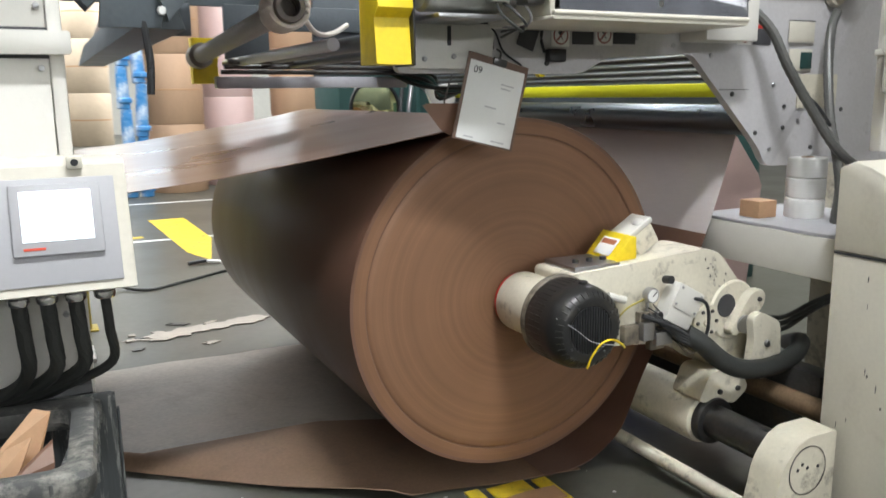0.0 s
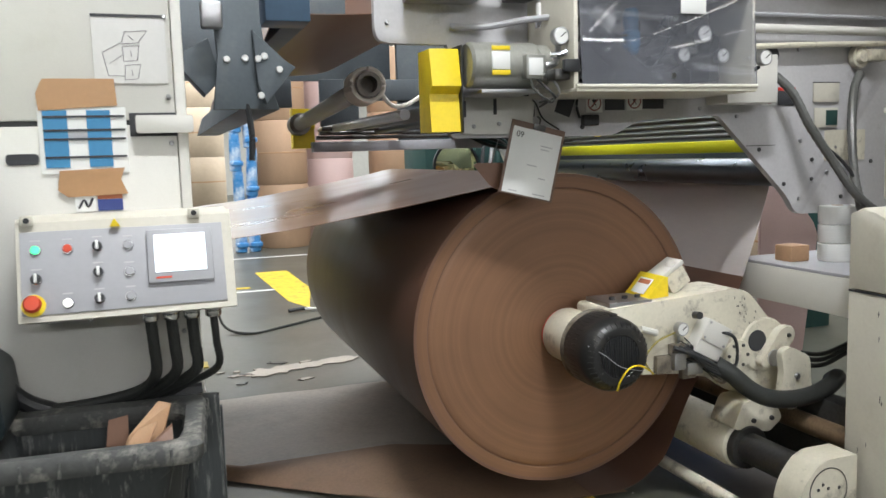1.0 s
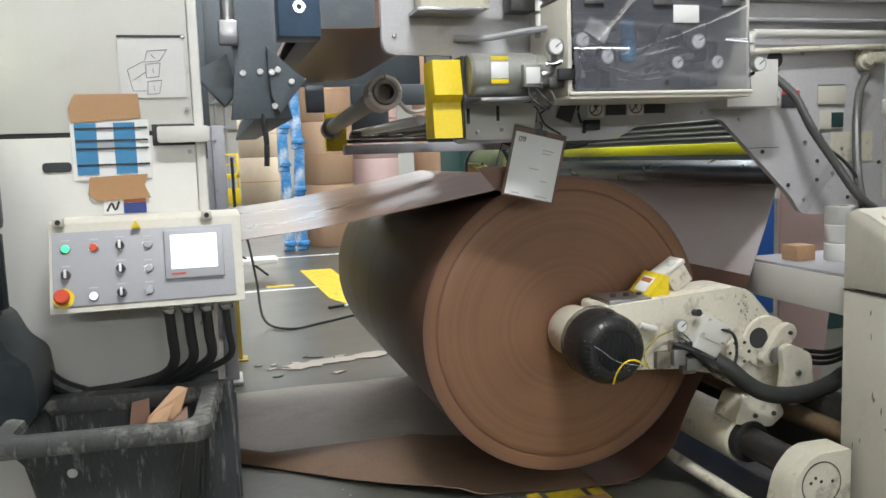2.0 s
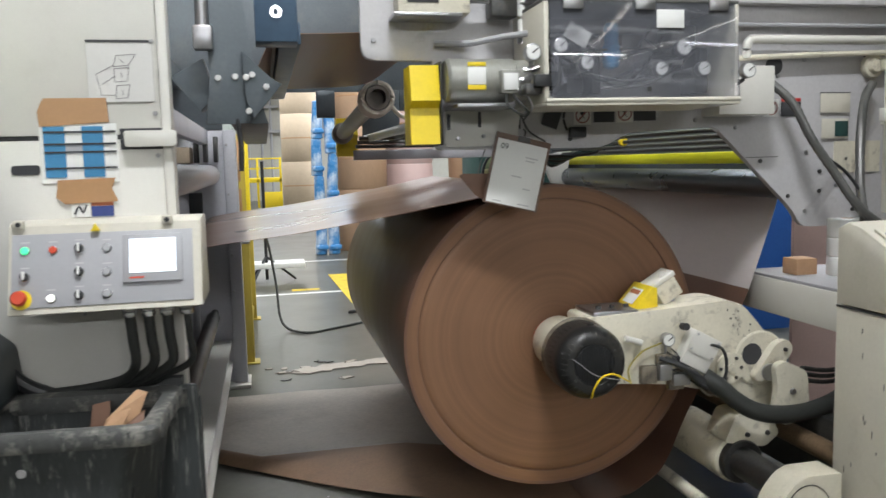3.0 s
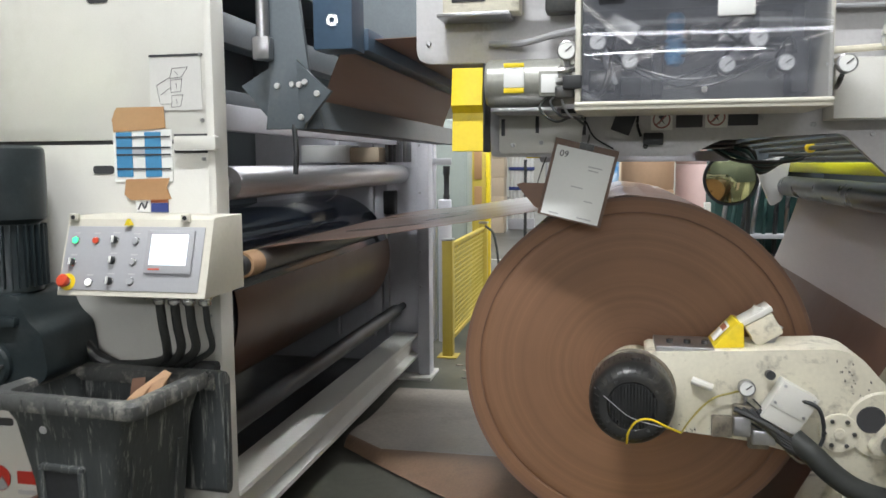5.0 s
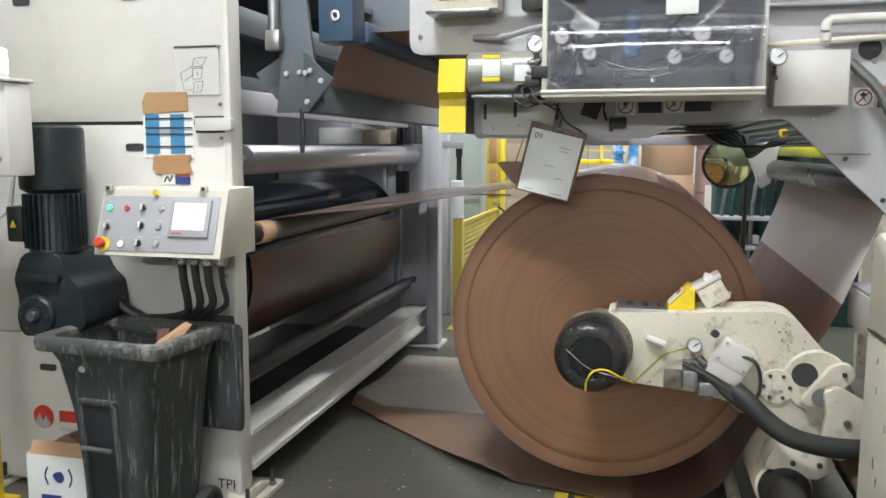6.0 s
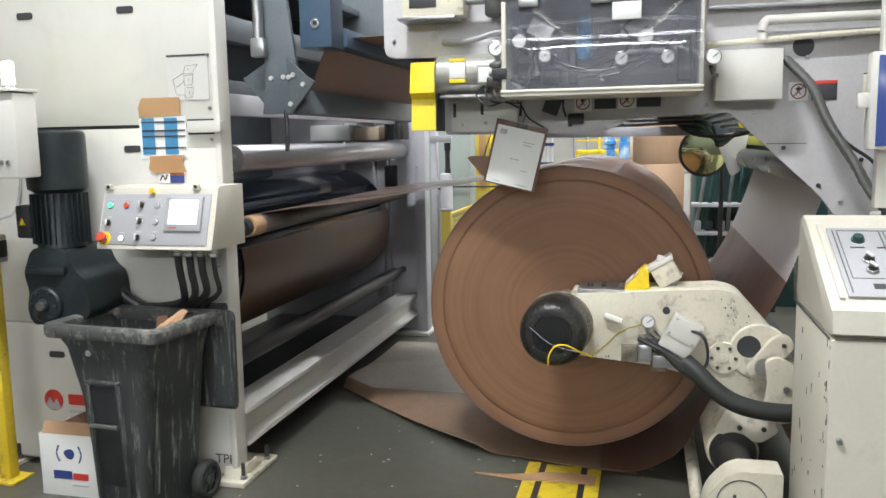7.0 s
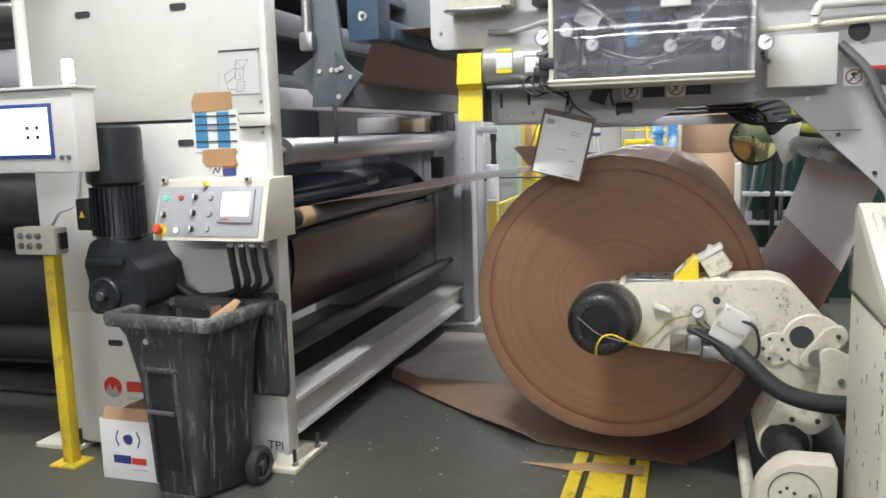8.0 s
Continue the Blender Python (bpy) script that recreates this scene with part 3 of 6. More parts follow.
for z in (2.3, 2.03, 1.87, 1.2, 0.6):
    bolt("screw", 0.033, 2.43, z, 0.009, fp)
# taped sheets on the plate
dr = thing("wall_sheet", (-0.09, 2.425, 2.19), "sketch of the web path in a clear sleeve on white paint", "drawing")
part("paper", box(-0.2, 0.035, 2.424, 2.428, 2.075, 2.3, 0), mat("sleeved_sheet", (0.6, 0.59, 0.57), 0.25, var=0.03, bump=0.01), dr)
part("strip", box(-0.2, 0.035, 2.421, 2.4245, 2.296, 2.305, 0), INK, dr, "dark top edge")
for q in ([(-0.096, 2.247), (-0.024, 2.252), (-0.054, 2.211), (-0.108, 2.206)], [(-0.105, 2.198), (-0.052, 2.203), (-0.06, 2.152), (-0.104, 2.148)], [(-0.1, 2.135), (-0.05, 2.139), (-0.062, 2.09), (-0.104, 2.086)]):
    sk = bmesh.new()
    for a, b in zip(q, q[1:] + q[:1]):
        cyl((a[0], 2.423, a[1]), (b[0], 2.423, b[1]), 0.0011, seg=5, bm=sk)
    part("sketch_line", sk, PENCIL, dr, "faint lines of a roller")
for a, b in (((-0.17, 2.178), (-0.11, 2.21)), ((-0.17, 2.178), (-0.155, 2.1)), ((-0.15, 2.14), (-0.105, 2.17)), ((-0.155, 2.1), (-0.104, 2.1)), ((-0.085, 2.235), (-0.07, 2.22)), ((-0.08, 2.185), (-0.078, 2.165)), ((-0.08, 2.12), (-0.078, 2.1))):
    part("sketch_line", cyl((a[0], 2.423, a[1]), (b[0], 2.423, b[1]), 0.0011, seg=5), PENCIL, dr, "pencil line of the web")
lb = thing("taped_label", (-0.25, 2.42, 1.89), "printed sheet with two blue tape strips and brown packing tape", "label")
part("paper", box(-0.385, -0.11, 2.423, 2.427, 1.775, 1.995, 0), SHEETWHITE, lb)
part("tape", prism([(-0.37, 2.075), (-0.36, 2.09), (-0.14, 2.09), (-0.135, 2.0), (-0.38, 1.985), (-0.385, 2.04)], 2.419, 2.4225), TAPE, lb, "brown packing tape")
part("tape", prism([(-0.33, 1.785), (-0.125, 1.79), (-0.14, 1.75), (-0.12, 1.70), (-0.31, 1.695), (-0.34, 1.72)], 2.418, 2.4225), TAPE, lb, "brown packing tape")
for x in (-0.37, -0.235):
    part("tape", box(x, x + 0.075, 2.4195, 2.4225, 1.795, 1.985, 0), BLUETAPE, lb, "blue masking tape")
for z in (1.965, 1.92, 1.89, 1.83):
    part("ruled_line", box(-0.37, -0.115, 2.417, 2.419, z - 0.004, z + 0.003, 0), INK, lb, "dark ruled line")
part("grey_bar", box(-0.295, -0.235, 2.4205, 2.4225, 1.893, 1.917, 0), GREY, lb)
wl = thing("warning_label", (-0.21, 2.42, 1.68), "small pictogram label with red and dark blocks", "warning label")
part("pictogram", box(-0.29, -0.225, 2.424, 2.428, 1.645, 1.7, 0), SHEETWHITE, wl)
part("figure", tube([(-0.28, 2.4225, 1.655), (-0.262, 2.4225, 1.685), (-0.25, 2.4225, 1.66), (-0.235, 2.4225, 1.69)], 0.004, 5, 3), INK, wl)
part("red_block", box(-0.22, -0.14, 2.424, 2.428, 1.685, 1.7, 0), ORANGE, wl)
part("dark_block", box(-0.22, -0.14, 2.424, 2.428, 1.645, 1.684, 0), NAVYINK, wl)
# maker's mark: plain shapes
lg = thing("maker_mark", (-1.06, 2.42, 0.39), "round red and grey emblem with plain bars", "emblem")
part("disc", lathe([(0, 0.001), (0.062, 0.001), (0.062, 0.004), (0, 0.004)], at_y(-1.065, 2.4235, 0.4), 28), RED, lg)
part("peak", prism([(-1.115, 0.365), (-1.085, 0.42), (-1.065, 0.375), (-1.045, 0.41), (-1.015, 0.36), (-1.04, 0.345), (-1.09, 0.345)], 2.4195, 2.4235), GREY, lg)
part("bar", box(-0.965, -0.82, 2.424, 2.4285, 0.38, 0.44, 0), RED, lg)
part("bar", box(-0.965, -0.8, 2.424, 2.4285, 0.33, 0.35, 0), FADED, lg)
part("plate_code", text_bm("TPH", 0.075, Matrix.Translation((0.02, 2.4275, 0.13)) @ FRONT), INK, fp, "dark code letters TPH")
# feet with studs
for fx, nm in ((0.03, "foot"), (-1.42, "foot")):
    ft = part(nm, box(fx - 0.2, fx + 0.12, 2.36, 2.78, 0.0, 0.03, 0.004), WORN, lam, "worn white foot plate")
    part("wedge", prism([(2.40, 0.03), (2.42, 0.09), (2.6, 0.09), (2.75, 0.03)], fx - 0.02, fx + 0.08, "x", 0.004), WORN, ft)
    for y in (2.42, 2.7):
        part("stud", cyl((fx + 0.09, y, 0.03), (fx + 0.09, y, 0.12), 0.011, seg=10), DARKSTEEL, ft)
        part("nut", cyl((fx + 0.09, y, 0.03), (fx + 0.09, y, 0.05), 0.022, seg=6), STEEL, ft)
# floor rail: channel beam along the machine
part("floor_rail", prism([(-0.1, 0.385), (0.1, 0.385), (0.1, 0.36), (0.045, 0.345), (0.045, 0.22), (0.1, 0.2), (0.1, 0.175), (-0.1, 0.175)], 2.53, 6.0, "y", 0.003), WHITE, lam, "white channel beam")
# far side plate
fr = part("far_plate", box(-1.5, 0.115, 6.0, 6.08, 0.03, 2.12, 0.006), FARWHITE, lam, "grey far side plate")
# upper part of the far plate, its colour darkened for the dim interior
part("far_upper_plate", box(-1.5, 0.115, 6.0, 6.08, 2.123, 3.3, 0.006), BLUESTEEL, lam, "upper far plate, coloured dark for the dim interior")
part("edge_flange", box(0.115, 0.215, 5.94, 6.1, 0.03, 2.12, 0.006), FARWHITE, fr)
for z in (0.8, 1.1, 1.6, 2.0):
    bolt("screw", 0.14, 5.94, z, 0.012, fr)
part("foot", box(-0.1, 0.24, 5.85, 6.2, 0, 0.03, 0.004), WHITE, lam)
part("switch_box", box(-0.17, -0.07, 5.9, 5.998, 1.42, 1.62, 0.006), BLACK, fr, "dark switch box")
part("conduit_plate", box(-0.35, -0.2, 5.93, 5.998, 0.45, 1.25, 0.006), FARWHITE, fr)
# rollers
part("chrome_roller", lathe([(0, 0), (0.03, 0), (0.03, 0.12), (0.074, 0.12), (0.078, 0.13), (0.078, 3.22), (0.074, 3.24), (0.03, 3.24), (0.03, 3.42), (0, 3.42)], at_y(0.01, 2.55, 1.762), 40), STEEL, lam, "bright steel guide roller")
drum = part("coating_drum", lathe([(0, 0), (0.1, 0), (0.1, 0.12), (0.46, 0.13), (0.48, 0.15), (0.48, 3.0), (0.46, 3.02), (0.1, 3.03), (0.1, 3.35), (0, 3.35)], at_y(-0.53, 2.62, 1.12), 72), GLOSSBLACK, lam, "polished black coating drum")
arc = [(-0.53 + 0.487 * math.cos(radians(a)), 1.12 + 0.487 * math.sin(radians(a))) for a in range(14, -116, -10)]
part("drum_web", web(arc, 2.85, 5.62, 0.003), ROLLSIDE, drum, "brown paper wrapped on the drum")
idl = part("guide_roller", lathe([(0, 0), (0.025, 0), (0.025, 0.2), (0.058, 0.2), (0.058, 3.15), (0.025, 3.15), (0.025, 3.4), (0, 3.4)], at_y(0.02, 2.58, 1.375), 28), mat("dark_rubber_roller", (0.13, 0.115, 0.11), 0.4, var=0.12, bump=0.01), lam, "dark guide roller")
part("core_end", lathe([(0.02, 0), (0.062, 0), (0.062, 0.14), (0.02, 0.14)], at_y(0.02, 2.775, 1.375), 28), CARD, idl, "orange cardboard core end")
part("cap", lathe([(0, -0.05), (0.045, -0.05), (0.05, -0.04), (0.05, 0), (0, 0)], at_y(0.02, 2.775, 1.375), 20), BLACK, idl, "black bearing cap")
part("low_roller", lathe([(0, 0), (0.03, 0), (0.03, 0.08), (0.052, 0.08), (0.052, 3.15), (0.03, 3.15), (0.03, 3.4), (0, 3.4)], at_y(-0.02, 2.55, 0.63), 24), BLACK, lam, "black lower roller")
part("grey_bar", box(-0.06, 0.0, 2.6, 5.95, 2.0, 2.12, 0.006), FARWHITE, lam, "pale grey cross bar")
part("dark_bar", box(-0.3, -0.18, 2.55, 5.98, 2.1, 2.22, 0.006), BLUESTEEL, lam, "dark cross bar")
part("dark_bar", box(-0.3, -0.18, 2.55, 5.98, 2.45, 2.6, 0.006), BLUESTEEL, lam, "dark cross bar")
# back and top panels are sized to keep the inside dark; top is unseen
part("back_panel", box(-1.45, -1.35, 2.55, 5.98, 0.3, 3.2, 0.006), BLUESTEEL, lam, "dark back panel that keeps the inside dim")
part("unseen_top_panel", box(-1.4, -0.4, 2.55, 5.98, 3.0, 3.06, 0.006), BLUESTEEL, lam, "unseen dark top panel that shades the rollers")
part("under_tray", box(-1.3, -0.15, 2.9, 5.9, 0.12, 0.16, 0.004), DARKSTEEL, lam, "dark tray below the rollers")
ww = part("upper_web_box", box(-0.78, -0.39, 5.6, 5.95, 1.857, 2.0, 0.01), SHEETWHITE, fr, "pale box on the far side")
part("tan_box", box(-0.37, -0.12, 5.62, 5.95, 1.857, 1.98, 0.01), TAN, fr, "tan box on the far side")
for x in (-0.1, -0.03, 0.05):
    part("stop_bracket", box(x, x + 0.03, 5.72, 5.9, 1.86, 2.06, 0.004), DARKSTEEL, fr)
for x in (-0.3, -0.17, -0.62):
    part("inner_rib", box(x, x + 0.03, 5.93, 5.998, 0.35, 2.05, 0.004), FARWHITE, fr)

# bracket arm of blue-grey plate hanging from the laminator's top
br = thing("web_guide", (0.4, 2.7, 2.0), "blue-grey steel web guide with bolted brackets and long beams", "web guide")
pl = part("bracket", prism([(0.2, 2.62), (0.36, 2.62), (0.4, 2.3), (0.42, 2.16), (0.38, 2.0), (0.2, 2.0), (0.23, 2.2)], 2.69, 2.72, bev=0.003), BLUESTEEL, br)
part("gusset", prism([(0.36, 2.3), (0.47, 2.19), (0.52, 2.16), (0.4, 2.02), (0.37, 2.1)], 2.66, 2.688, bev=0.003), BLUESTEEL, br)
part("gusset", prism([(0.06, 2.2), (0.2, 2.28), (0.24, 2.12), (0.18, 2.06)], 2.75, 2.9, bev=0.003), BLUESTEEL, br)
for x, z in ((0.26, 2.19), (0.33, 2.195), (0.4, 2.2), (0.455, 2.15), (0.375, 2.19), (0.38, 2.05)):
    bolt("bolt", x, 2.66 if x > 0.36 else 2.69, z, 0.014, pl, ZINC)
part("hang_rod", cyl((0.21, 2.66, 2.36), (0.21, 2.66, 2.62), 0.028, seg=14), STEEL, br, "steel rod with clevis")
part("clevis", box(0.17, 0.25, 2.63, 2.69, 2.3, 2.4, 0.01), STEEL, br)
nb = part("blue_post", box(0.42, 0.6, 2.72, 2.9, 2.345, 3.2, 0.006), NAVY, br, "blue painted square post")
part("ring", lathe([(0.012, -0.006), (0.026, -0.006), (0.026, 0.0), (0.012, 0.0)], at_y(0.51, 2.718, 2.47), 20), CHROME, nb)
part("beam", prism([(0.34, 2.13), (0.42, 2.13), (0.46, 2.0), (0.3, 2.0)], 2.73, 5.95, "y", 0.004), BLUESTEEL, br, "grey beam along the web")
part("beam", box(0.52, 0.62, 2.9, 5.95, 2.36, 2.46, 0.006), NAVY, br, "dark blue beam above the web")
part("upper_web", web([(0.38, 2.13), (0.42, 2.25), (0.5, 2.42)], 2.95, 5.75), PAPER, br, "brown paper running over the beam")
part("hook_strap", tube([(0.33, 2.7, 2.02), (0.34, 2.69, 1.9), (0.335, 2.69, 1.8)], 0.012, 8), BLACK, br, "black hanging strap")
solo("overhead_web", web([(0.5, 2.42), (0.9, 2.43), (1.25, 2.46), (1.4, 2.56), (1.45, 2.8), (1.46, 3.3)], 3.0, 5.75), PAPER, "brown paper web running overhead between the machines", "paper web")

# ---- the parent roll and its webs ----
RX, RZ, RR, RY0, RY1 = 1.826, 0.921, 0.773, 2.952, 5.75
roll = thing("paper_roll", (RX, (RY0 + RY1) / 2, RZ), "huge roll of brown paper on the unwind arms", "paper roll")
part("wound_paper", lathe([(0.7, 0.004), (0.772, 0.0), (0.773, 0.004), (0.773, RY1 - RY0 - 0.004), (0.77, RY1 - RY0), (0.7, RY1 - RY0)], at_y(RX, RY0, RZ), 128), ROLLSIDE, roll, "wound brown paper")
e0 = part("roll_end", lathe([(0.05, -0.002), (0.2, -0.001), (0.45, 0.0), (0.66, 0.0), (0.69, 0.002), (0.7, 0.009), (0.706, 0.002), (0.772, 0.0005)], at_y(RX, RY0, RZ), 128), FACE, roll, "matt cut end with fine rings")
part("roll_end", lathe([(0.05, 0.0), (0.772, 0.0)], at_y(RX, RY1, RZ), 96), FACE, roll, "matt cut end with fine rings")
part("core", lathe([(0.05, -0.006), (0.085, -0.006), (0.085, 0.02), (0.05, 0.02)], at_y(RX, RY0, RZ), 32), CARD, roll, "cardboard core")
th_ = radians(97.5)
tx, tz = RX + RR * math.cos(th_), RZ + RR * math.sin(th_)
solo("paper_web", web([(0.02, 1.436), (0.25, 1.468), (0.57, 1.5), (0.95, 1.556), (1.3, 1.612), (1.55, 1.655), (tx, tz + 0.003), (RX, RZ + RR + 0.003), (RX + 0.25, RZ + 0.735)], 2.957, 5.745, 0.002), STRIP, "taut brown paper web drawn off the roll", "paper web")
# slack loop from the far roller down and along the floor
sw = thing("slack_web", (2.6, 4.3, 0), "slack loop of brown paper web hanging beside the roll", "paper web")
# one paper: the light above and shade below are put into two colours
part("hanging_part", web([(3.06, 1.73), (3.1, 1.64), (3.04, 1.42), (2.965, 1.205), (2.925, 1.1)], 2.95, 5.72, 0.002, wave=0.004), GREYWEB, sw, "upper part of the web, coloured pale as if lit")
part("lower_part", web([(2.925, 1.1), (2.86, 0.96), (2.7, 0.68), (2.555, 0.43), (2.44, 0.19), (2.32, 0.09), (2.2, 0.04), (2.0, 0.03)], 2.95, 5.72, 0.002, wave=0.004), ROLLSIDE, sw, "lower part of the web, coloured dark as if shaded")


def floor_sheet(edge_only):
    """Loose paper on the floor with its front edge rising and curled."""
    bm = bmesh.new()
    NX, NY = 44, 40
    rows, front = [], {}
    for i in range(NX + 1):
        x = 0.04 + (2.2 - 0.04) * i / NX
        yf = 4.16 - (x - 0.02) * 0.86 if x < 1.2 else 3.12 - (x - 1.2) * 0.17
        yf += 0.015 * noise.noise(Vector((x * 3, 7, 0)))
        yb = 5.55 + 0.05 * noise.noise(Vector((x * 2.3, 2, 0)))
        row = []
        for k in range(NY + 1):
            t = min(1.0, max(0.0, x / 1.2))
            crest, high = max(0.1, 4.02 - 0.1 * t - yf), 0.05 + 0.03 * t
            d = crest * k / 10 if k <= 10 else crest + (yb - yf - crest) * ((k - 10) / (NY - 10)) ** 1.4
            y = yf + d
            if x > 1.2:
                high *= max(0.0, 1 - (x - 1.2) / 0.5)
            s = d / crest
            hump = high * math.sin(0.5 * math.pi * s) if s < 1 else high * math.exp(-((d - crest) / 0.35) ** 2)
            z = 0.012 + 0.055 * t ** 4 * (1 if x < 1.25 else max(0, 1 - (x - 1.25) * 8)) * math.exp(-(d / 0.06) ** 2) + hump + 0.01 * (0.5 + 0.5 * noise.noise(Vector((x * 1.7, y * 1.4, 3)))) * min(1, d * 4)
            row.append(bm.verts.new((x, y, z)))
            front[row[-1]] = k < 10
        rows.append(row)
    for a, b in zip(rows, rows[1:]):
        for k in range(NY):
            on_edge = front[a[k]] and front[b[k]]
            if on_edge == edge_only:
                bm.faces.new((a[k], b[k], b[k + 1], a[k + 1]))
    bmesh.ops.delete(bm, geom=[v for v in bm.verts if not v.link_faces], context="VERTS")
    bmesh.ops.solidify(bm, geom=bm.faces[:], thickness=-0.003)
    return bm


fs = thing("floor_paper", (1.1, 4.4, 0), "brown paper sheet, grey on top, lying on the floor below the roll", "paper sheet")
# greyer behind the crest, browner on the front slope
part("sheet", floor_sheet(False), FLOORSHEET, fs)
part("turned_edge", floor_sheet(True), mat("brown_sheet_edge", (0.25, 0.16, 0.105), 0.6, var=0.14, bump=0.04, dirt=0.5, dirt_col=(0.12, 0.09, 0.07), dirt_scale=4), fs, "brown front edge sloping to the floor")
# torn scraps at the far edge of the sheet
for i in range(16):
    if i < 3:
        cx, cy, L, wd, turn = 0.85 + 0.26 * i, 6.3 + 0.06 * i, 0.34 - 0.05 * i, 0.13, 0.25
    else:
        cx, cy, L, wd, turn = random.uniform(0.3, 1.35), random.uniform(5.9, 6.6), random.uniform(0.04, 0.11), random.uniform(0.02, 0.05), random.uniform(-0.6, 0.9)
    n = 22
    pts = []
    for k in range(n):
        a = 2 * math.pi * k / n
        rr = random.uniform(0.62, 1.08) if k % 2 else random.uniform(0.4, 0.9)
        u, v = L * rr * math.cos(a), wd * rr * math.sin(a)
        pts.append((cx + u * math.cos(turn) - v * math.sin(turn), cy + u * math.sin(turn) + v * math.cos(turn)))
    solo("paper_scrap", prism(pts, 0.003, 0.007 + 0.004 * random.random(), "z"), DARKSTEEL if i % 3 == 0 and i > 2 else FLOORSHEET, "torn scrap of paper on the floor", "paper scrap", "torn scraps")
tl = thing("hand_tool", (1.5, 8.94, 0), "black hand tool with a pale grip lying on the floor", "tool")
part("body", tube([(1.36, 8.9, 0.025), (1.5, 8.94, 0.03), (1.58, 8.93, 0.03)], 0.022, 8), BLACK, tl)
part("grip", tube([(1.56, 8.93, 0.03), (1.64, 8.9, 0.025), (1.7, 8.86, 0.022)], 0.02, 8), SHEETWHITE, tl, "pale grip")
litter = bmesh.new()
for k in range(60):
    x, y, s = random.uniform(-0.4, 2.4), random.uniform(1.6, 3.9), random.uniform(0.003, 0.012)
    prism([(x - s, y), (x + s * 0.3, y + s * random.uniform(0.3, 1)), (x + s, y - s * 0.2), (x, y - s * random.uniform(0.3, 0.9))], 0.001, 0.004, "z", bm=litter)
solo("floor_litter", litter, FADED, "small pale paper crumbs strewn on the floor", "litter", kind="stuff", smooth=False)
# yellow floor plate under the roll
yp = thing("floor_plate", (1.8, 2.5, 0), "chipped yellow floor plate with dark slots", "floor plate")
part("plate", box(1.6, 1.67, 2.0, 3.02, 0.001, 0.012, 0.002), YELLOWWORN, yp)
part("plate", box(1.705, 1.9, 2.0, 3.0, 0.001, 0.012, 0.002), YELLOWWORN, yp)
part("plate", box(1.935, 2.01, 2.0, 2.98, 0.001, 0.012, 0.002), YELLOWWORN, yp)
part("slot", box(1.67, 1.705, 2.0, 3.0, 0.001, 0.004, 0), INK, yp)
part("slot", box(1.9, 1.935, 2.0, 3.0, 0.001, 0.004, 0), INK, yp)
solo("paper_strip", prism([(1.33, 2.79), (1.5, 2.8), (1.62, 2.83), (1.72, 2.87), (1.86, 2.88), (1.99, 2.87), (1.985, 2.76), (1.85, 2.765), (1.72, 2.76), (1.6, 2.745), (1.48, 2.765)], 0.013, 0.02, "z"), CARD, "torn brown paper strip on the floor plate", "paper scrap")

# ---- right machine: unwind stand with its side plates ----
uw = thing("unwind_stand", (2.4, 2.8, 0), "white steel unwind stand with cut-out side plate, rollers and guards", "unwind stand")
outline = rounded([(0.875, 3.3), (0.875, 2.275), (1.2, 2.275), (1.2, 1.87), (2.02, 1.868), (2.15, 1.935), (2.61, 1.955), (3.05, 1.53), (3.1, 1.44), (4.6, 1.43), (4.6, 3.3)],
                  [0, 0.06, 0, 0.03, 0.05, 0.04, 0.03, 0.08, 0.05, 0, 0], 5)
sp = part("side_plate", prism(outline, 2.77, 2.81, bev=0.004), PLATE, uw, "scuffed white steel side plate")
part("far_plate", prism([(1.9, 3.3), (1.9, 1.93), (2.65, 1.95), (3.2, 1.5), (4.6, 1.5), (4.6, 3.3)], 5.9, 5.95, bev=0.004), BLUESTEEL, uw, "dark far side plate")
part("leg", box(3.7, 4.1, 2.81, 2.95, 0.0, 1.6, 0.006), WORN, uw)
part("leg", box(3.7, 4.1, 5.8, 5.9, 0.0, 1.6, 0.006), WORN, uw)
part("top_flange", box(1.62, 4.6, 2.66, 2.768, 2.53, 2.56, 0.004), PLATE, uw, "horizontal stiffening flange")
part("flange_web", box(2.5, 4.6, 2.72, 2.768, 2.45, 2.53, 0.004), PLATE, uw)
for x, z in ((0.93, 2.36), (1.3, 1.92), (1.45, 1.93), (1.6, 1.9), (1.85, 1.91), (2.3, 2.02), (2.5, 1.99), (2.72, 1.95), (2.86, 1.78), (3.02, 1.6), (3.12, 1.52), (3.2, 1.62), (3.2, 1.72), (3.12, 1.82),
             (3.3, 1.65), (3.35, 1.78), (3.4, 1.52), (2.95, 2.2), (3.1, 2.28), (3.45, 2.3), (3.6, 1.7)):
    bolt("bolt", x, 2.77, z, 0.011, sp, DARKSTEEL if (x * 10) % 2 < 1 else STEEL, 0.008)
part("bore", lathe([(0, -0.002), (0.045, -0.002), (0.047, 0.0), (0, 0.0)], at_y(2.93, 2.7685, 2.25), 24), INK, sp, "dark round hole")
part("plate_seam", box(2.78, 2.96, 2.7672, 2.7695, 1.798, 1.802, 0), GREYMOTOR, sp)
part("access_plate", prism(rounded([(3.28, 1.71), (3.55, 1.71), (3.55, 1.87), (3.28, 1.87)], 0.01), 2.762, 2.769), WORN, sp)
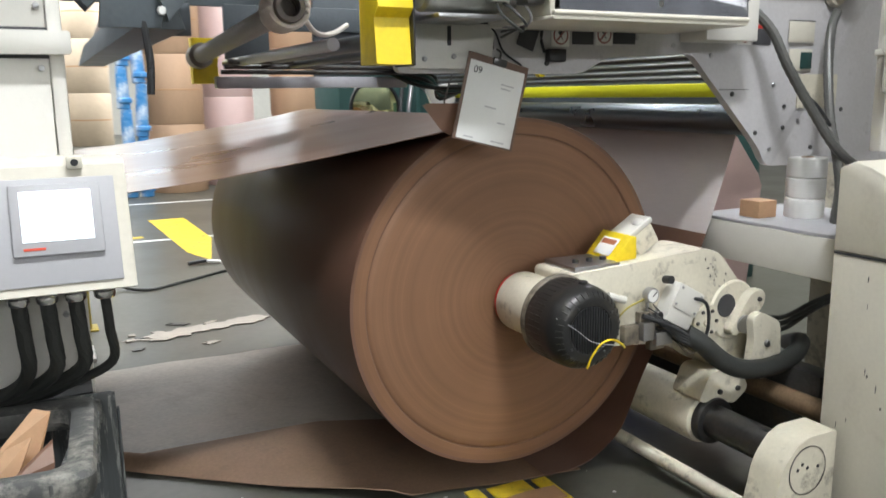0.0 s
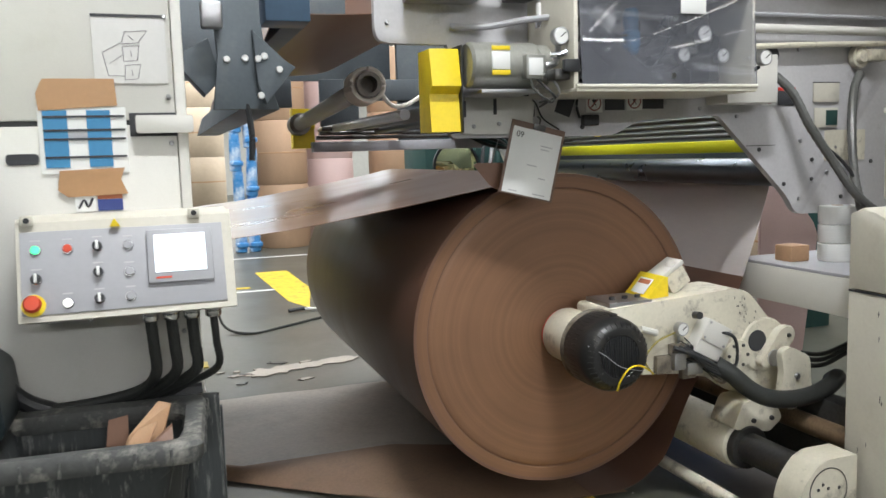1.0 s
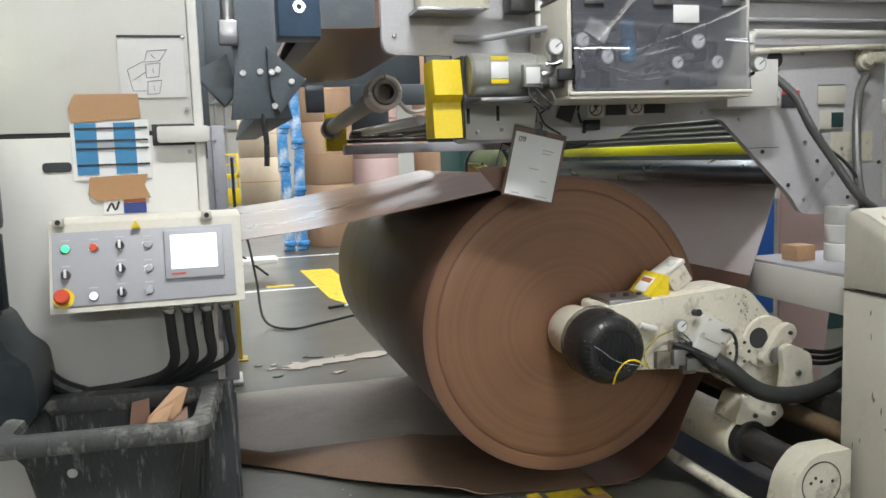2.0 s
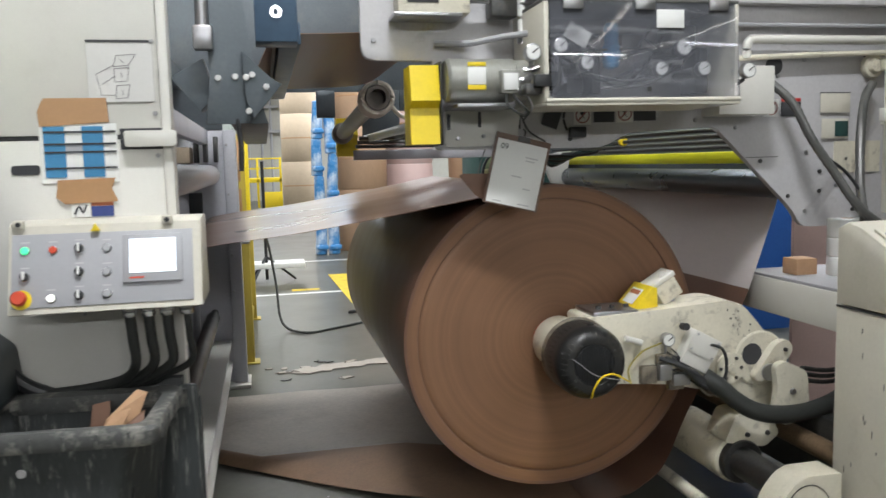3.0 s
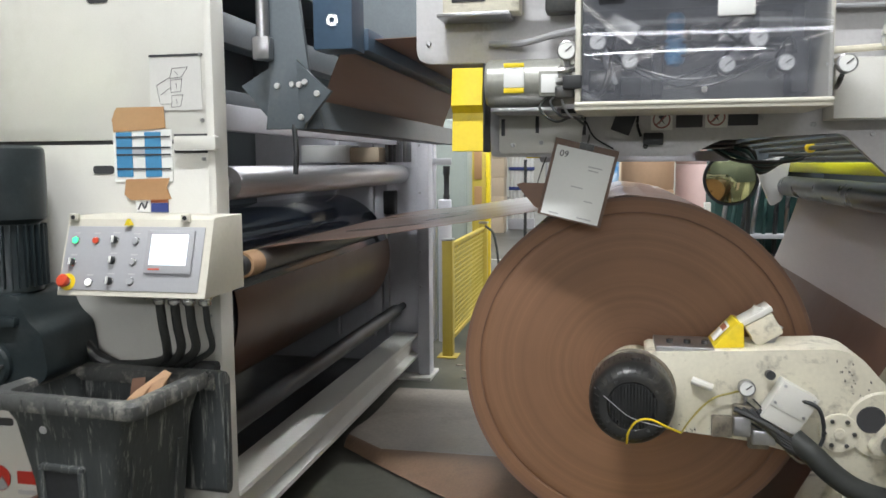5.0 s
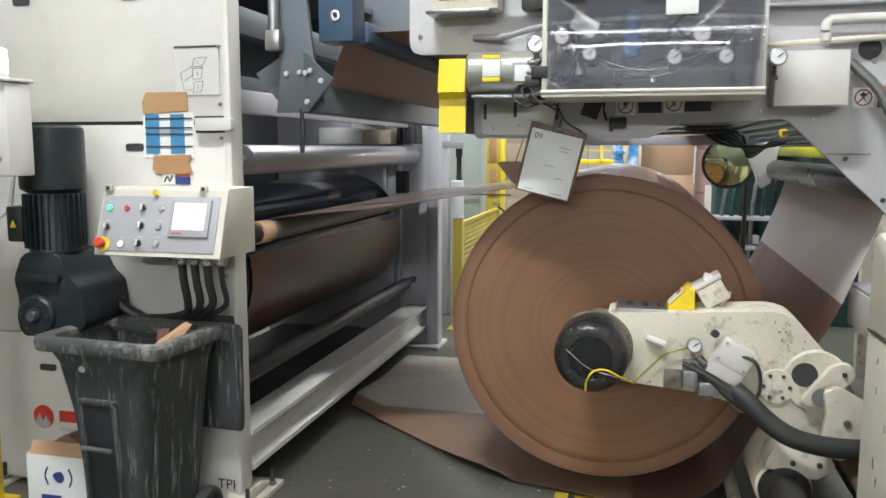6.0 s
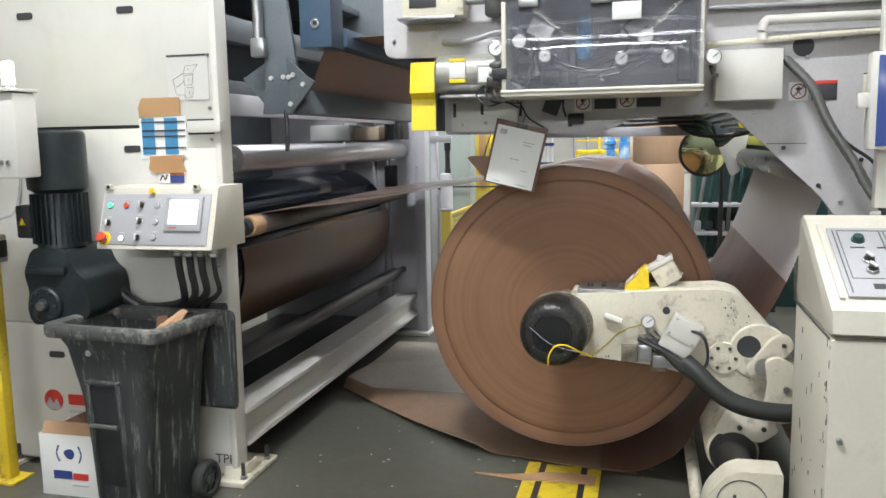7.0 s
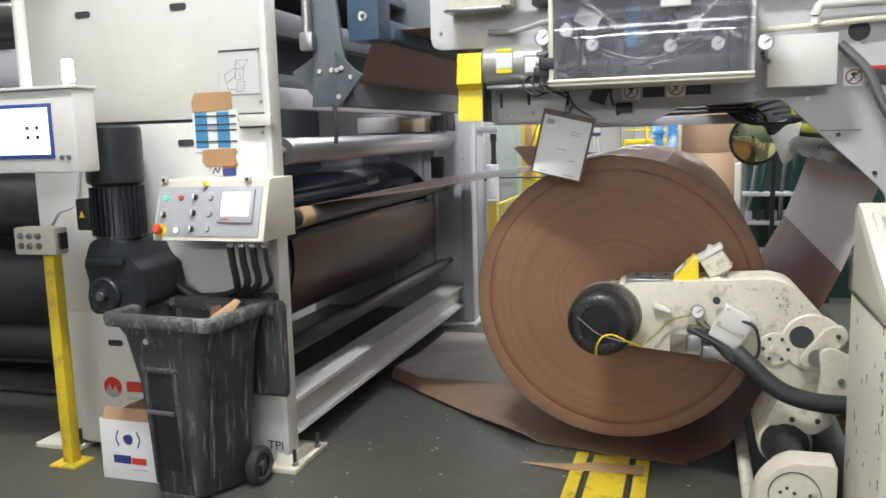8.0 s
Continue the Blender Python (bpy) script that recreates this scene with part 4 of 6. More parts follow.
# guide roller and beams between the plates
part("guide_roller", lathe([(0, 0), (0.03, 0), (0.03, 0.02), (0.072, 0.02), (0.075, 0.03), (0.075, 3.0), (0.072, 3.01), (0.03, 3.01), (0.03, 3.1), (0, 3.1)], at_y(3.03, 2.81, 1.66), 36), mat("steel_blue_roller", (0.16, 0.18, 0.2), 0.3, 0.9, var=0.06, bump=0.0), uw, "steel-blue guide roller")
part("yellow_beam", box(3.05, 3.17, 2.83, 5.89, 1.765, 1.835, 0.006), LIME, uw, "lemon yellow cross beam")
# added plate keeps the gap behind the rods dark
part("added_backing", box(3.3, 3.34, 2.83, 5.88, 1.7, 2.12, 0.004), BLUESTEEL, uw, "added dark plate behind the beam")
part("yellow_beam", box(2.62, 2.7, 2.83, 5.89, 2.02, 2.1, 0.006), LIME, uw, "lemon yellow cross beam")
for k in range(5):
    part("tie_rod", cyl((2.98 - 0.07 * k, 2.82, 1.86 + 0.03 * k), (2.98 - 0.07 * k, 5.89, 1.86 + 0.03 * k), 0.013, seg=10), DARKSTEEL, uw)
part("cross_tube", box(2.3, 2.6, 2.83, 5.89, 2.0, 2.16, 0.02), BLUESTEEL, uw, "dark cross tube")
part("collar", cyl((2.84, 4.3, 1.92), (2.84, 4.34, 1.92), 0.028, seg=12), YELLOW, uw, "small yellow collar")
for k in range(5):
    part("air_hose", tube([(2.45, 5.85, 1.97), (2.6 + 0.03 * k, 5.6, 1.86 + 0.02 * k), (2.8, 5.4 + 0.06 * k, 1.84 - 0.02 * k), (2.95, 5.1, 1.86 + 0.015 * k), (3.1, 4.8, 1.95)], 0.014, 7), GREENMACH if k % 2 else RUBBER, uw, "dark air hose")
part("hanger_plate", prism(rounded([(2.78, 1.84), (3.06, 1.9), (3.0, 1.55), (2.92, 1.5), (2.88, 1.6)], 0.03), 5.84, 5.88), SHEETWHITE, uw, "white hanger plate")
# far tubes seen below the overhead web
for k, (x, z, r) in enumerate(((1.25, 2.02, 0.03), (1.45, 2.04, 0.04), (1.6, 2.0, 0.025), (1.8, 2.08, 0.05))):
    part("far_roller", cyl((x, 3.6, z), (x, 5.89, z), r, seg=16), (STEEL, BLUESTEEL, DARKSTEEL, BLUESTEEL)[k], uw)
# added panel covers the bright hall above the far side
part("added_upper_panel", box(-1.5, 1.9, 6.1, 6.14, 2.43, 3.3, 0.006), BLUESTEEL, uw, "added dark panel above the far side")
for x0, x1, z0, z1 in ((0.87, 1.02, 2.2, 2.42), (1.24, 1.55, 2.0, 2.42), (1.55, 2.6, 2.0, 2.1), (1.55, 2.6, 2.25, 2.42)):
    part("far_crossbeam", box(x0, x1, 5.83, 5.89, z0, z1, 0.01), BLUESTEEL, uw, "dark far crossbeam")
for k in range(3):
    part("black_rod", cyl((1.15, 5.6 - 0.12 * k, 1.955 + 0.03 * k), (2.6, 5.6 - 0.12 * k, 1.955 + 0.03 * k), 0.016, seg=10), DARKSTEEL, uw)
part("far_beam", box(1.16, 2.6, 5.80, 5.89, 1.85, 1.93, 0.006), FARWHITE, uw, "pale far cross beam")
# shaft with a coiled hose
CT = Matrix.Translation((1.06, 3.6, 2.18)) @ (Vector((0.02, 2.38, -0.11)).to_track_quat("Z", "X").to_matrix().to_4x4())
ch = part("shaft_tube", lathe([(0.045, 0), (0.066, 0), (0.07, 0.01), (0.07, 0.3), (0.055, 0.31), (0.055, 2.25), (0.085, 2.26), (0.085, 2.4), (0, 2.4), (0, 0.1), (0.045, 0.1)], CT, 28), mat("dull_shaft_grey", (0.24, 0.22, 0.2), 0.45, 0.3, var=0.15, bump=0.04), uw, "grey tube with open end")
coil = [CT @ Vector((0.083 * math.cos(a), 0.083 * math.sin(a), 0.02 + 0.036 * a / (2 * math.pi))) for a in (i * math.pi / 5 for i in range(52))]
part("coiled_hose", tube(coil, 0.0165, 7, 2), HOSEWHITE, ch, "white coiled hose")
part("coiled_hose", tube([(1.14, 3.68, 2.14), (1.22, 3.75, 2.08), (1.35, 3.9, 2.09), (1.5, 4.1, 2.15)], 0.013, 7), HOSEWHITE, ch)


def chain_guard(y_front, y_back, x0, x1, z0, z1, parent, name="chain_guard"):
    zm = z0 + (z1 - z0) * 0.46
    pts = [(y_back, z1), (y_front + 0.02, z1), (y_front - 0.01, zm + 0.03), (y_front + 0.035, zm), (y_front + 0.01, z0), (y_back, z0)]
    return part(name, prism(pts, x0, x1, "x", 0.004), YELLOW, parent, "yellow sheet-metal chain guard")


g_ = chain_guard(2.6, 2.768, 1.06, 1.19, 1.895, 2.235, uw)
part("guard_edge", box(1.192, 1.2, 2.6, 2.768, 1.89, 2.25, 0.002), BLACK, g_)
chain_guard(5.95, 6.07, 1.035, 1.21, 1.885, 2.2, uw)
# drive motor on the plate
mo = part("drive_motor", lathe([(0, 0), (0.085, 0), (0.095, 0.012), (0.095, 0.3), (0.088, 0.31), (0.088, 0.36), (0.07, 0.375), (0, 0.375)], Matrix.Translation((1.21, 2.6, 2.165)) @ Matrix.Rotation(math.pi / 2, 4, "Y"), 36), MOTORGREY, uw, "grey electric drive motor")
part("name_plate", box(1.29, 1.37, 2.499, 2.509, 2.14, 2.212, 0.002), SHEETWHITE, mo, "white name plate")
part("name_plate", box(1.29, 1.37, 2.4985, 2.508, 2.118, 2.138, 0.002), YELLOW, mo, "yellow tag")
part("name_plate", box(1.29, 1.37, 2.4985, 2.508, 2.218, 2.235, 0.002), YELLOW, mo, "yellow tag")
part("terminal_box", box(1.43, 1.52, 2.475, 2.52, 2.1, 2.2, 0.006), MOTORGREY, mo)
part("terminal_label", box(1.44, 1.505, 2.47, 2.4745, 2.115, 2.185, 0.001), SHEETWHITE, mo, "white label")
part("motor_shelf", box(1.24, 1.5, 2.5, 2.76, 2.045, 2.06, 0.003), STEEL, uw, "bright motor shelf")
part("gland", cyl((1.58, 2.56, 2.13), (1.65, 2.54, 2.12), 0.022, seg=12), STEEL, mo)
part("cable", tube([(1.56, 2.5, 2.13), (1.66, 2.47, 2.1), (1.7, 2.5, 2.2), (1.64, 2.55, 2.28)], 0.011, 8), BLACK, mo)
part("cable", tube([(1.5, 2.47, 2.11), (1.6, 2.45, 2.1), (1.68, 2.46, 2.06)], 0.013, 8), STEEL, mo)
part("valve_body", box(1.5, 1.57, 2.36, 2.44, 2.085, 2.13, 0.008), DARKSTEEL, uw, "black pipe valve")
part("valve_lever", box(1.53, 1.6, 2.33, 2.36, 2.115, 2.165, 0.006), BLACK, uw, "black valve lever")
part("valve_tee", tube([(1.5, 2.44, 2.15), (1.54, 2.43, 2.16), (1.545, 2.42, 2.2), (1.541, 2.41, 2.24)], 0.013, 8), STEEL, uw)
part("valve_tee", tube([(1.51, 2.42, 2.19), (1.545, 2.41, 2.19), (1.575, 2.4, 2.2)], 0.015, 8), CHROME, uw)
gauge(1.541, 2.41, 2.26, 0.036, uw)
for k in range(3):
    part("loose_wire", tube([(1.46 + 0.03 * k, 2.5, 2.1), (1.44 + 0.04 * k, 2.42, 2.05 + 0.02 * k), (1.5 + 0.02 * k, 2.4, 2.0 + 0.02 * k), (1.56, 2.5, 2.02), (1.6, 2.7, 2.0 + 0.02 * k)], 0.005, 6), (RUBBER, BLACK, GREY)[k], uw)
part("hose", tube([(1.72, 2.5, 2.14), (1.64, 2.52, 2.34), (1.52, 2.6, 2.36), (1.35, 2.7, 2.34), (1.2, 2.74, 2.345)], 0.014, 8), GREY, uw, "grey hose")
# lower plate fittings
part("slotted_plate", prism(rounded([(1.24, 1.885), (1.58, 1.885), (1.6, 2.05), (1.24, 2.05)], 0.02), 2.745, 2.769, bev=0.003), WHITE, uw)
part("slot", box(1.395, 1.41, 2.742, 2.7445, 1.97, 2.04, 0), INK, uw)
part("slot", box(1.25, 1.265, 2.742, 2.7445, 1.96, 2.03, 0), INK, uw)
for x, z in ((1.3, 1.92), (1.42, 1.93), (1.52, 1.91)):
    bolt("bolt", x, 2.745, z, 0.01, uw, STEEL)
for x0, x1, z0, z1, a in ((1.5, 1.605, 1.96, 2.07, 0.0), (1.72, 1.8, 1.965, 2.06, 0.35)):
    c = Matrix.Translation(((x0 + x1) / 2, 2.765, (z0 + z1) / 2)) @ Matrix.Rotation(a, 4, "Y") @ Matrix.Translation((-(x0 + x1) / 2, -2.765, -(z0 + z1) / 2))
    part("black_tag", box(x0, x1, 2.7625, 2.7685, z0, z1, 0.001, m=c), INK, uw, "black rubber tag")
part("limit_switch", box(1.84, 1.92, 2.73, 2.768, 1.915, 1.965, 0.006), BLACK, uw, "black limit switch")
part("switch_cable", tube([(1.83, 2.755, 1.95), (1.815, 2.755, 2.0), (1.82, 2.755, 2.06)], 0.006, 6), BLACK, uw)
part("cable", tube([(1.55, 2.755, 2.06), (1.6, 2.745, 2.02), (1.64, 2.75, 1.95), (1.72, 2.75, 1.9)], 0.004, 6), BLACK, uw)


def ban_sign(x, z, bx0, bx1, bz0, bz1, red):
    t = thing("ban_sign", (x, 2.765, z), "round prohibition pictogram beside a dark text block", "safety sign", "safety signs on the plate")
    part("backing", box(x - 0.043, x + 0.043, 2.7645, 2.7685, z - 0.043, z + 0.043, 0.001), SHEETWHITE, t)
    part("ring", lathe([(0.03, -0.001), (0.036, -0.001), (0.036, 0.0), (0.03, 0.0)], at_y(x, 2.764, z), 24), SIGNRED, t)
    part("slash", box(-0.003, 0.003, -0.0005, 0.0005, -0.03, 0.03, 0, m=Matrix.Translation((x, 2.7635, z)) @ Matrix.Rotation(0.78, 4, "Y")), SIGNRED, t)
    part("mark", prism([(x - 0.012, z - 0.022), (x - 0.004, z + 0.0), (x - 0.014, z + 0.012), (x, z + 0.024), (x + 0.014, z + 0.01), (x + 0.004, z), (x + 0.013, z - 0.02), (x, z - 0.005)], 2.7642, 2.7646), INK, t)
    part("text_block", box(bx0, bx1, 2.7645, 2.7685, bz0, bz1, 0.001), INK, t, "dark block")
    if red:
        part("red_bar", box(bx0, bx1, 2.7643, 2.7683, bz1 + 0.001, bz1 + 0.018, 0.001), ORANGE if red == 1 else RED, t)


ban_sign(1.913, 2.018, 1.97, 2.075, 1.985, 2.045, 1)
ban_sign(2.128, 2.026, 2.175, 2.29, 1.99, 2.06, 1)
ban_sign(2.915, 2.043, 2.972, 3.082, 2.0, 2.072, 2)
t_ = thing("rating_label", (3.3, 2.765, 1.87), "cream label with a dark green block", "label")
part("backing", box(3.2, 3.355, 2.7575, 2.7612, 1.885, 1.985, 0.001), CONSOLE, t_)
part("upper_plate", box(3.19, 3.362, 2.7575, 2.7612, 2.015, 2.112, 0.001), CONSOLE, t_, "blank cream plate")
part("upper_edge", box(3.19, 3.362, 2.7565, 2.7612, 2.1125, 2.117, 0), INK, t_)
part("block", box(3.275, 3.35, 2.7535, 2.757, 1.895, 1.972, 0.001), GREENMACH, t_)
part("round_coupling", lathe([(0, -0.05), (0.03, -0.05), (0.04, -0.03), (0.055, -0.03), (0.06, -0.02), (0.06, 0), (0, 0)], at_y(3.48, 2.765, 2.245), 24), WORN, uw, "cream round hose coupling")
# conduits and pipes on the plate
for nm, pts, r, mt, lab in (("conduit", [(2.85, 2.73, 2.19), (2.95, 2.65, 2.06), (3.02, 2.6, 1.89), (3.12, 2.55, 1.715), (3.2, 2.49, 1.56), (3.3, 2.46, 1.47), (3.45, 2.46, 1.42)], 0.022, GREYMOTOR, "grey ribbed cable conduit"),
                            ("conduit", [(3.46, 2.72, 2.16), (3.39, 2.69, 2.07), (3.34, 2.65, 1.885), (3.28, 2.57, 1.65), (3.25, 2.5, 1.5), (3.26, 2.48, 1.35), (3.27, 2.5, 1.19)], 0.022, GREYMOTOR, "grey ribbed cable conduit"),
                            ("thin_cable", [(2.98, 2.64, 2.0), (3.08, 2.6, 1.82), (3.2, 2.58, 1.72), (3.27, 2.55, 1.62)], 0.008, BLACK, "thin black cable")):
    part(nm, tube(pts, r, 10, 10, ribs=0.05 if nm == "conduit" else 0), mt, uw, lab)
part("pipe", tube([(2.5, 2.72, 2.27), (3.2, 2.72, 2.3), (4.4, 2.72, 2.33)], 0.014, 10), WORN, uw, "painted air pipe")
part("pipe", tube([(2.74, 2.71, 2.28), (2.74, 2.71, 2.34), (2.76, 2.71, 2.365), (2.82, 2.71, 2.37), (3.4, 2.71, 2.37), (4.4, 2.71, 2.37)], 0.022, 12), WHITE, uw, "white plastic pipe with elbow")
part("pipe", tube([(2.5, 2.72, 2.44), (3.2, 2.72, 2.44), (4.4, 2.72, 2.44)], 0.01, 8), GREY, uw, "thin grey pipe")
part("pipe_fitting", box(3.5, 3.62, 2.69, 2.76, 2.22, 2.28, 0.015), WORN, uw)
# white cover plate with a gauge
cp = thing("cover_box", (2.67, 2.62, 2.1), "flat white cover box fixed to the side plate", "cover box")
part("cover", box(2.53, 2.82, 2.6, 2.765, 2.003, 2.231, 0.005), WHITE, cp)
gauge(2.498, 2.345, 2.178, 0.034, cp)
part("gauge_pipe", tube([(2.44, 2.36, 2.18), (2.47, 2.355, 2.178), (2.49, 2.35, 2.178)], 0.008, 8), STEEL, cp)
part("gauge_stem", tube([(2.49, 2.35, 2.14), (2.505, 2.45, 2.12), (2.535, 2.6, 2.12)], 0.009, 8), BLACK, cp)
# actuator at the top of the plate
ac = thing("actuator", (1.3, 2.7, 2.5), "grey pneumatic actuator with gauge on the upper plate", "actuator")
part("body", box(1.02, 1.34, 2.62, 2.74, 2.455, 2.6, 0.01), WORN, ac)
part("window", box(1.06, 1.2, 2.616, 2.6195, 2.5, 2.56, 0.002), INK, ac)
part("flange", box(1.0, 1.3, 2.6, 2.77, 2.44, 2.456, 0.003), STEEL, ac)
part("shaft", cyl((1.34, 2.68, 2.53), (1.46, 2.68, 2.53), 0.02, seg=14), STEEL, ac)
part("valve", box(1.44, 1.56, 2.64, 2.74, 2.45, 2.57, 0.008), DARKSTEEL, ac)
gauge(1.52, 2.62, 2.56, 0.036, ac)
part("down_pipe", tube([(1.56, 2.64, 2.55), (1.575, 2.64, 2.53), (1.575, 2.64, 2.45), (1.575, 2.64, 2.36)], 0.016, 10), SHEETWHITE, ac, "white down pipe")
part("pipe_tip", cyl((1.575, 2.64, 2.33), (1.575, 2.64, 2.37), 0.02, seg=12), CHROME, ac)

# ---- pneumatic cabinet with smoked window ----
cb = thing("gauge_cabinet", (2.01, 2.45, 2.06), "cream steel cabinet with smoked clear cover over gauges and valves", "cabinet")
part("back", box(1.59, 2.45, 2.735, 2.768, 2.06, 2.46, 0.002), mat("cabinet_back_grey", (0.42, 0.415, 0.41), 0.5, var=0.12, bump=0.03, dirt=0.45, dirt_col=(0.12, 0.11, 0.1), dirt_scale=7), cb, "grey back plate")
part("side", box(1.575, 1.595, 2.34, 2.76, 2.05, 2.46, 0.003), CONSOLE, cb)
part("side", box(2.445, 2.46, 2.34, 2.76, 2.05, 2.46, 0.003), CONSOLE, cb)
part("top", box(1.575, 2.46, 2.34, 2.76, 2.461, 2.475, 0.003), GREYMOTOR, cb)
part("bottom", box(1.575, 2.46, 2.32, 2.76, 2.035, 2.05, 0.003), CONSOLE, cb)
part("lip", cyl((1.575, 2.322, 2.057), (2.46, 2.322, 2.057), 0.009, seg=10), CONSOLE, cb)
pn = part("window", box(1.6, 2.455, -0.003, 0.003, 0.0, 0.4, 0.001, m=Matrix.Translation((0, 2.318, 2.066)) @ Matrix.Rotation(radians(-4), 4, "X")), ACRYLIC, cb, "smoked clear cover")
pn.visible_shadow = False
for x in (1.7, 2.02, 2.36):
    part("hinge", box(x - 0.045, x + 0.045, 2.328, 2.338, 2.43, 2.478, 0.002), STEEL, cb)
part("screw", lathe([(0, -0.006), (0.011, -0.006), (0.011, 0), (0, 0)], at_y(2.03, 2.321, 2.1), 12), CHROME, cb)
part("notice", box(2.07, 2.195, 2.326, 2.331, 2.355, 2.43, 0.001), SHEETWHITE, cb, "white paper notice")
part("tag", box(1.69, 1.8, 2.40, 2.405, 2.3, 2.37, 0.001, m=Matrix.Translation((1.745, 2.4, 2.335)) @ Matrix.Rotation(0.5, 4, "Y") @ Matrix.Translation((-1.745, -2.4, -2.335))), SHEETWHITE, cb, "white tilted tag")
for x, z, r in ((1.655, 2.285, 0.033), (1.77, 2.215, 0.031), (2.214, 2.28, 0.036), (2.11, 2.19, 0.031), (2.31, 2.19, 0.031)):
    g_ = gauge(x, 2.39, z, r, cb)
    part("regulator", cyl((x, 2.42, z - 0.01), (x, 2.6, z - 0.01), 0.026, seg=14), GREYMOTOR, g_, "dark regulator body")
fl = part("filter_bowl", lathe([(0, 0), (0.03, 0.01), (0.04, 0.04), (0.04, 0.1), (0.03, 0.11), (0.035, 0.18), (0.025, 0.2), (0, 0.2)], Matrix.Translation((1.94, 2.5, 2.2)), 20), BLUETAPE, cb, "blue filter bowl")
for x0, x1, z0, z1, mt in ((1.62, 1.72, 2.12, 2.2, BLACK), (1.74, 1.82, 2.1, 2.17, BLACK), (2.0, 2.1, 2.28, 2.36, DARKSTEEL), (2.24, 2.36, 2.3, 2.4, GREYMOTOR), (1.86, 1.9, 2.1, 2.3, DARKSTEEL), (2.12, 2.3, 2.22, 2.25, STEEL), (1.62, 1.9, 2.34, 2.36, DARKSTEEL), (2.36, 2.42, 2.1, 2.3, BLACK)):
    part("valve_block", box(x0, x1, 2.52, 2.66, z0, z1, 0.006), mt, cb)
random.seed(5)
for k in range(9):
    a, b = random.uniform(1.63, 2.4), random.uniform(1.63, 2.4)
    part("air_tube", tube([(a, 2.55, random.uniform(2.15, 2.4)), ((a + b) / 2, 2.47, random.uniform(2.1, 2.3)), (b, 2.55, random.uniform(2.09, 2.35))], 0.006, 6), (BLACK, RUBBER, GREYMOTOR)[k % 3], cb)

# ---- clipboard hanging before the roll ----
cl = thing("clipboard", (1.58, 2.735, 1.76), "brown clipboard with a printed white sheet hanging tilted", "clipboard")
CM = Matrix.Translation((1.575, 2.735, 1.76)) @ Matrix.Rotation(radians(13.5), 4, "Y")
part("board", box(-0.135, 0.135, -0.002, 0.004, -0.165, 0.165, 0.002, m=CM), mat("clipboard_brown", (0.16, 0.1, 0.075), 0.5, var=0.1), cl)
part("sheet", box(-0.122, 0.122, -0.0035, -0.0022, -0.158, 0.138, 0, m=CM), SHEETWHITE, cl, "printed white sheet")
part("clip", box(-0.03, 0.03, -0.012, -0.003, 0.14, 0.168, 0.003, m=CM), DARKSTEEL, cl, "dark spring clip")
part("hook", tube([CM @ Vector((0, 0, 0.165)), CM @ Vector((0.0, 0.0, 0.19)), (1.62, 2.765, 1.96)], 0.004, 6), DARKSTEEL, cl)
part("number", text_bm("09", 0.038, CM @ Matrix.Translation((-0.085, -0.0045, 0.105)) @ FRONT), INK, cl, "printed number 09")
for x, z, w in ((0.055, 0.075, 0.03), (0.05, 0.06, 0.022), (0.06, -0.07, 0.018), (-0.07, -0.146, 0.02), (0.06, -0.144, 0.03), (0.0, -0.02, 0.025)):
    part("print_bar", box(x - w, x + w, -0.0046, -0.0036, z - 0.0025, z + 0.0025, 0, m=CM), FADED, cl, "line of faded print")
solo("paper_flap", prism([(1.31, 1.752), (1.335, 1.76), (1.47, 1.757), (1.47, 1.7), (1.425, 1.637), (1.385, 1.66)], 2.786, 2.789), PAPER, "torn brown paper flap behind the clipboard", "paper flap")
solo("flap_wire", tube([(1.4, 2.788, 1.755), (1.42, 2.79, 1.82), (1.45, 2.79, 1.9)], 0.003, 6), DARKSTEEL, "thin wire holding a paper flap", "wire")

# ---- unwind arm with chuck motor ----
arm = thing("roll_lifter", (2.4, 2.7, 0.3), "worn cream unwind arm with black chuck motor and hoses", "unwind arm")
ao = rounded([(1.86, 1.1), (2.57, 1.142), (2.66, 1.125), (2.9, 0.85), (2.98, 0.66), (2.86, 0.5), (2.72, 0.56), (2.52, 0.70), (2.26, 0.757), (1.9, 0.79)], [0.02, 0.02, 0.05, 0.08, 0.1, 0.08, 0.05, 0.06, 0.03, 0.02], 4)
ab = part("arm_body", prism(ao, 2.6, 2.86, bev=0.008), WORN, arm)
part("top_step", box(1.9, 2.13, 2.62, 2.84, 1.1, 1.125, 0.004), STEEL, arm, "steel clamp strip")
for x in (1.96, 2.03, 2.1):
    part("cap_screw", cyl((x, 2.7, 1.125), (x, 2.7, 1.14), 0.014, seg=10), DARKSTEEL, arm)
# chuck: sleeve and black motor
GRIME = mat("greasy_bracket", (0.2, 0.17, 0.13), 0.45, var=0.3, bump=0.1, dirt=0.8, dirt_col=(0.035, 0.03, 0.025), dirt_scale=14, dirt_lo=0.45)
CHUCKBLACK = mat("oily_black_enamel", (0.018, 0.018, 0.018), 0.36, var=0.3, bump=0.05, dirt=0.5, dirt_col=(0.09, 0.075, 0.055), dirt_scale=9, dirt_lo=0.53)
part("sleeve", lathe([(0.08, 0), (0.125, 0), (0.13, 0.01), (0.13, 0.3), (0.118, 0.32), (0.08, 0.32)], at_y(1.826, 2.6, 0.935), 40), WORN, arm, "cream bearing sleeve")
part("red_ring", lathe([(0.09, 0), (0.121, 0), (0.121, 0.008), (0.09, 0.008)], at_y(1.826, 2.921, 0.935), 32), RED, arm)
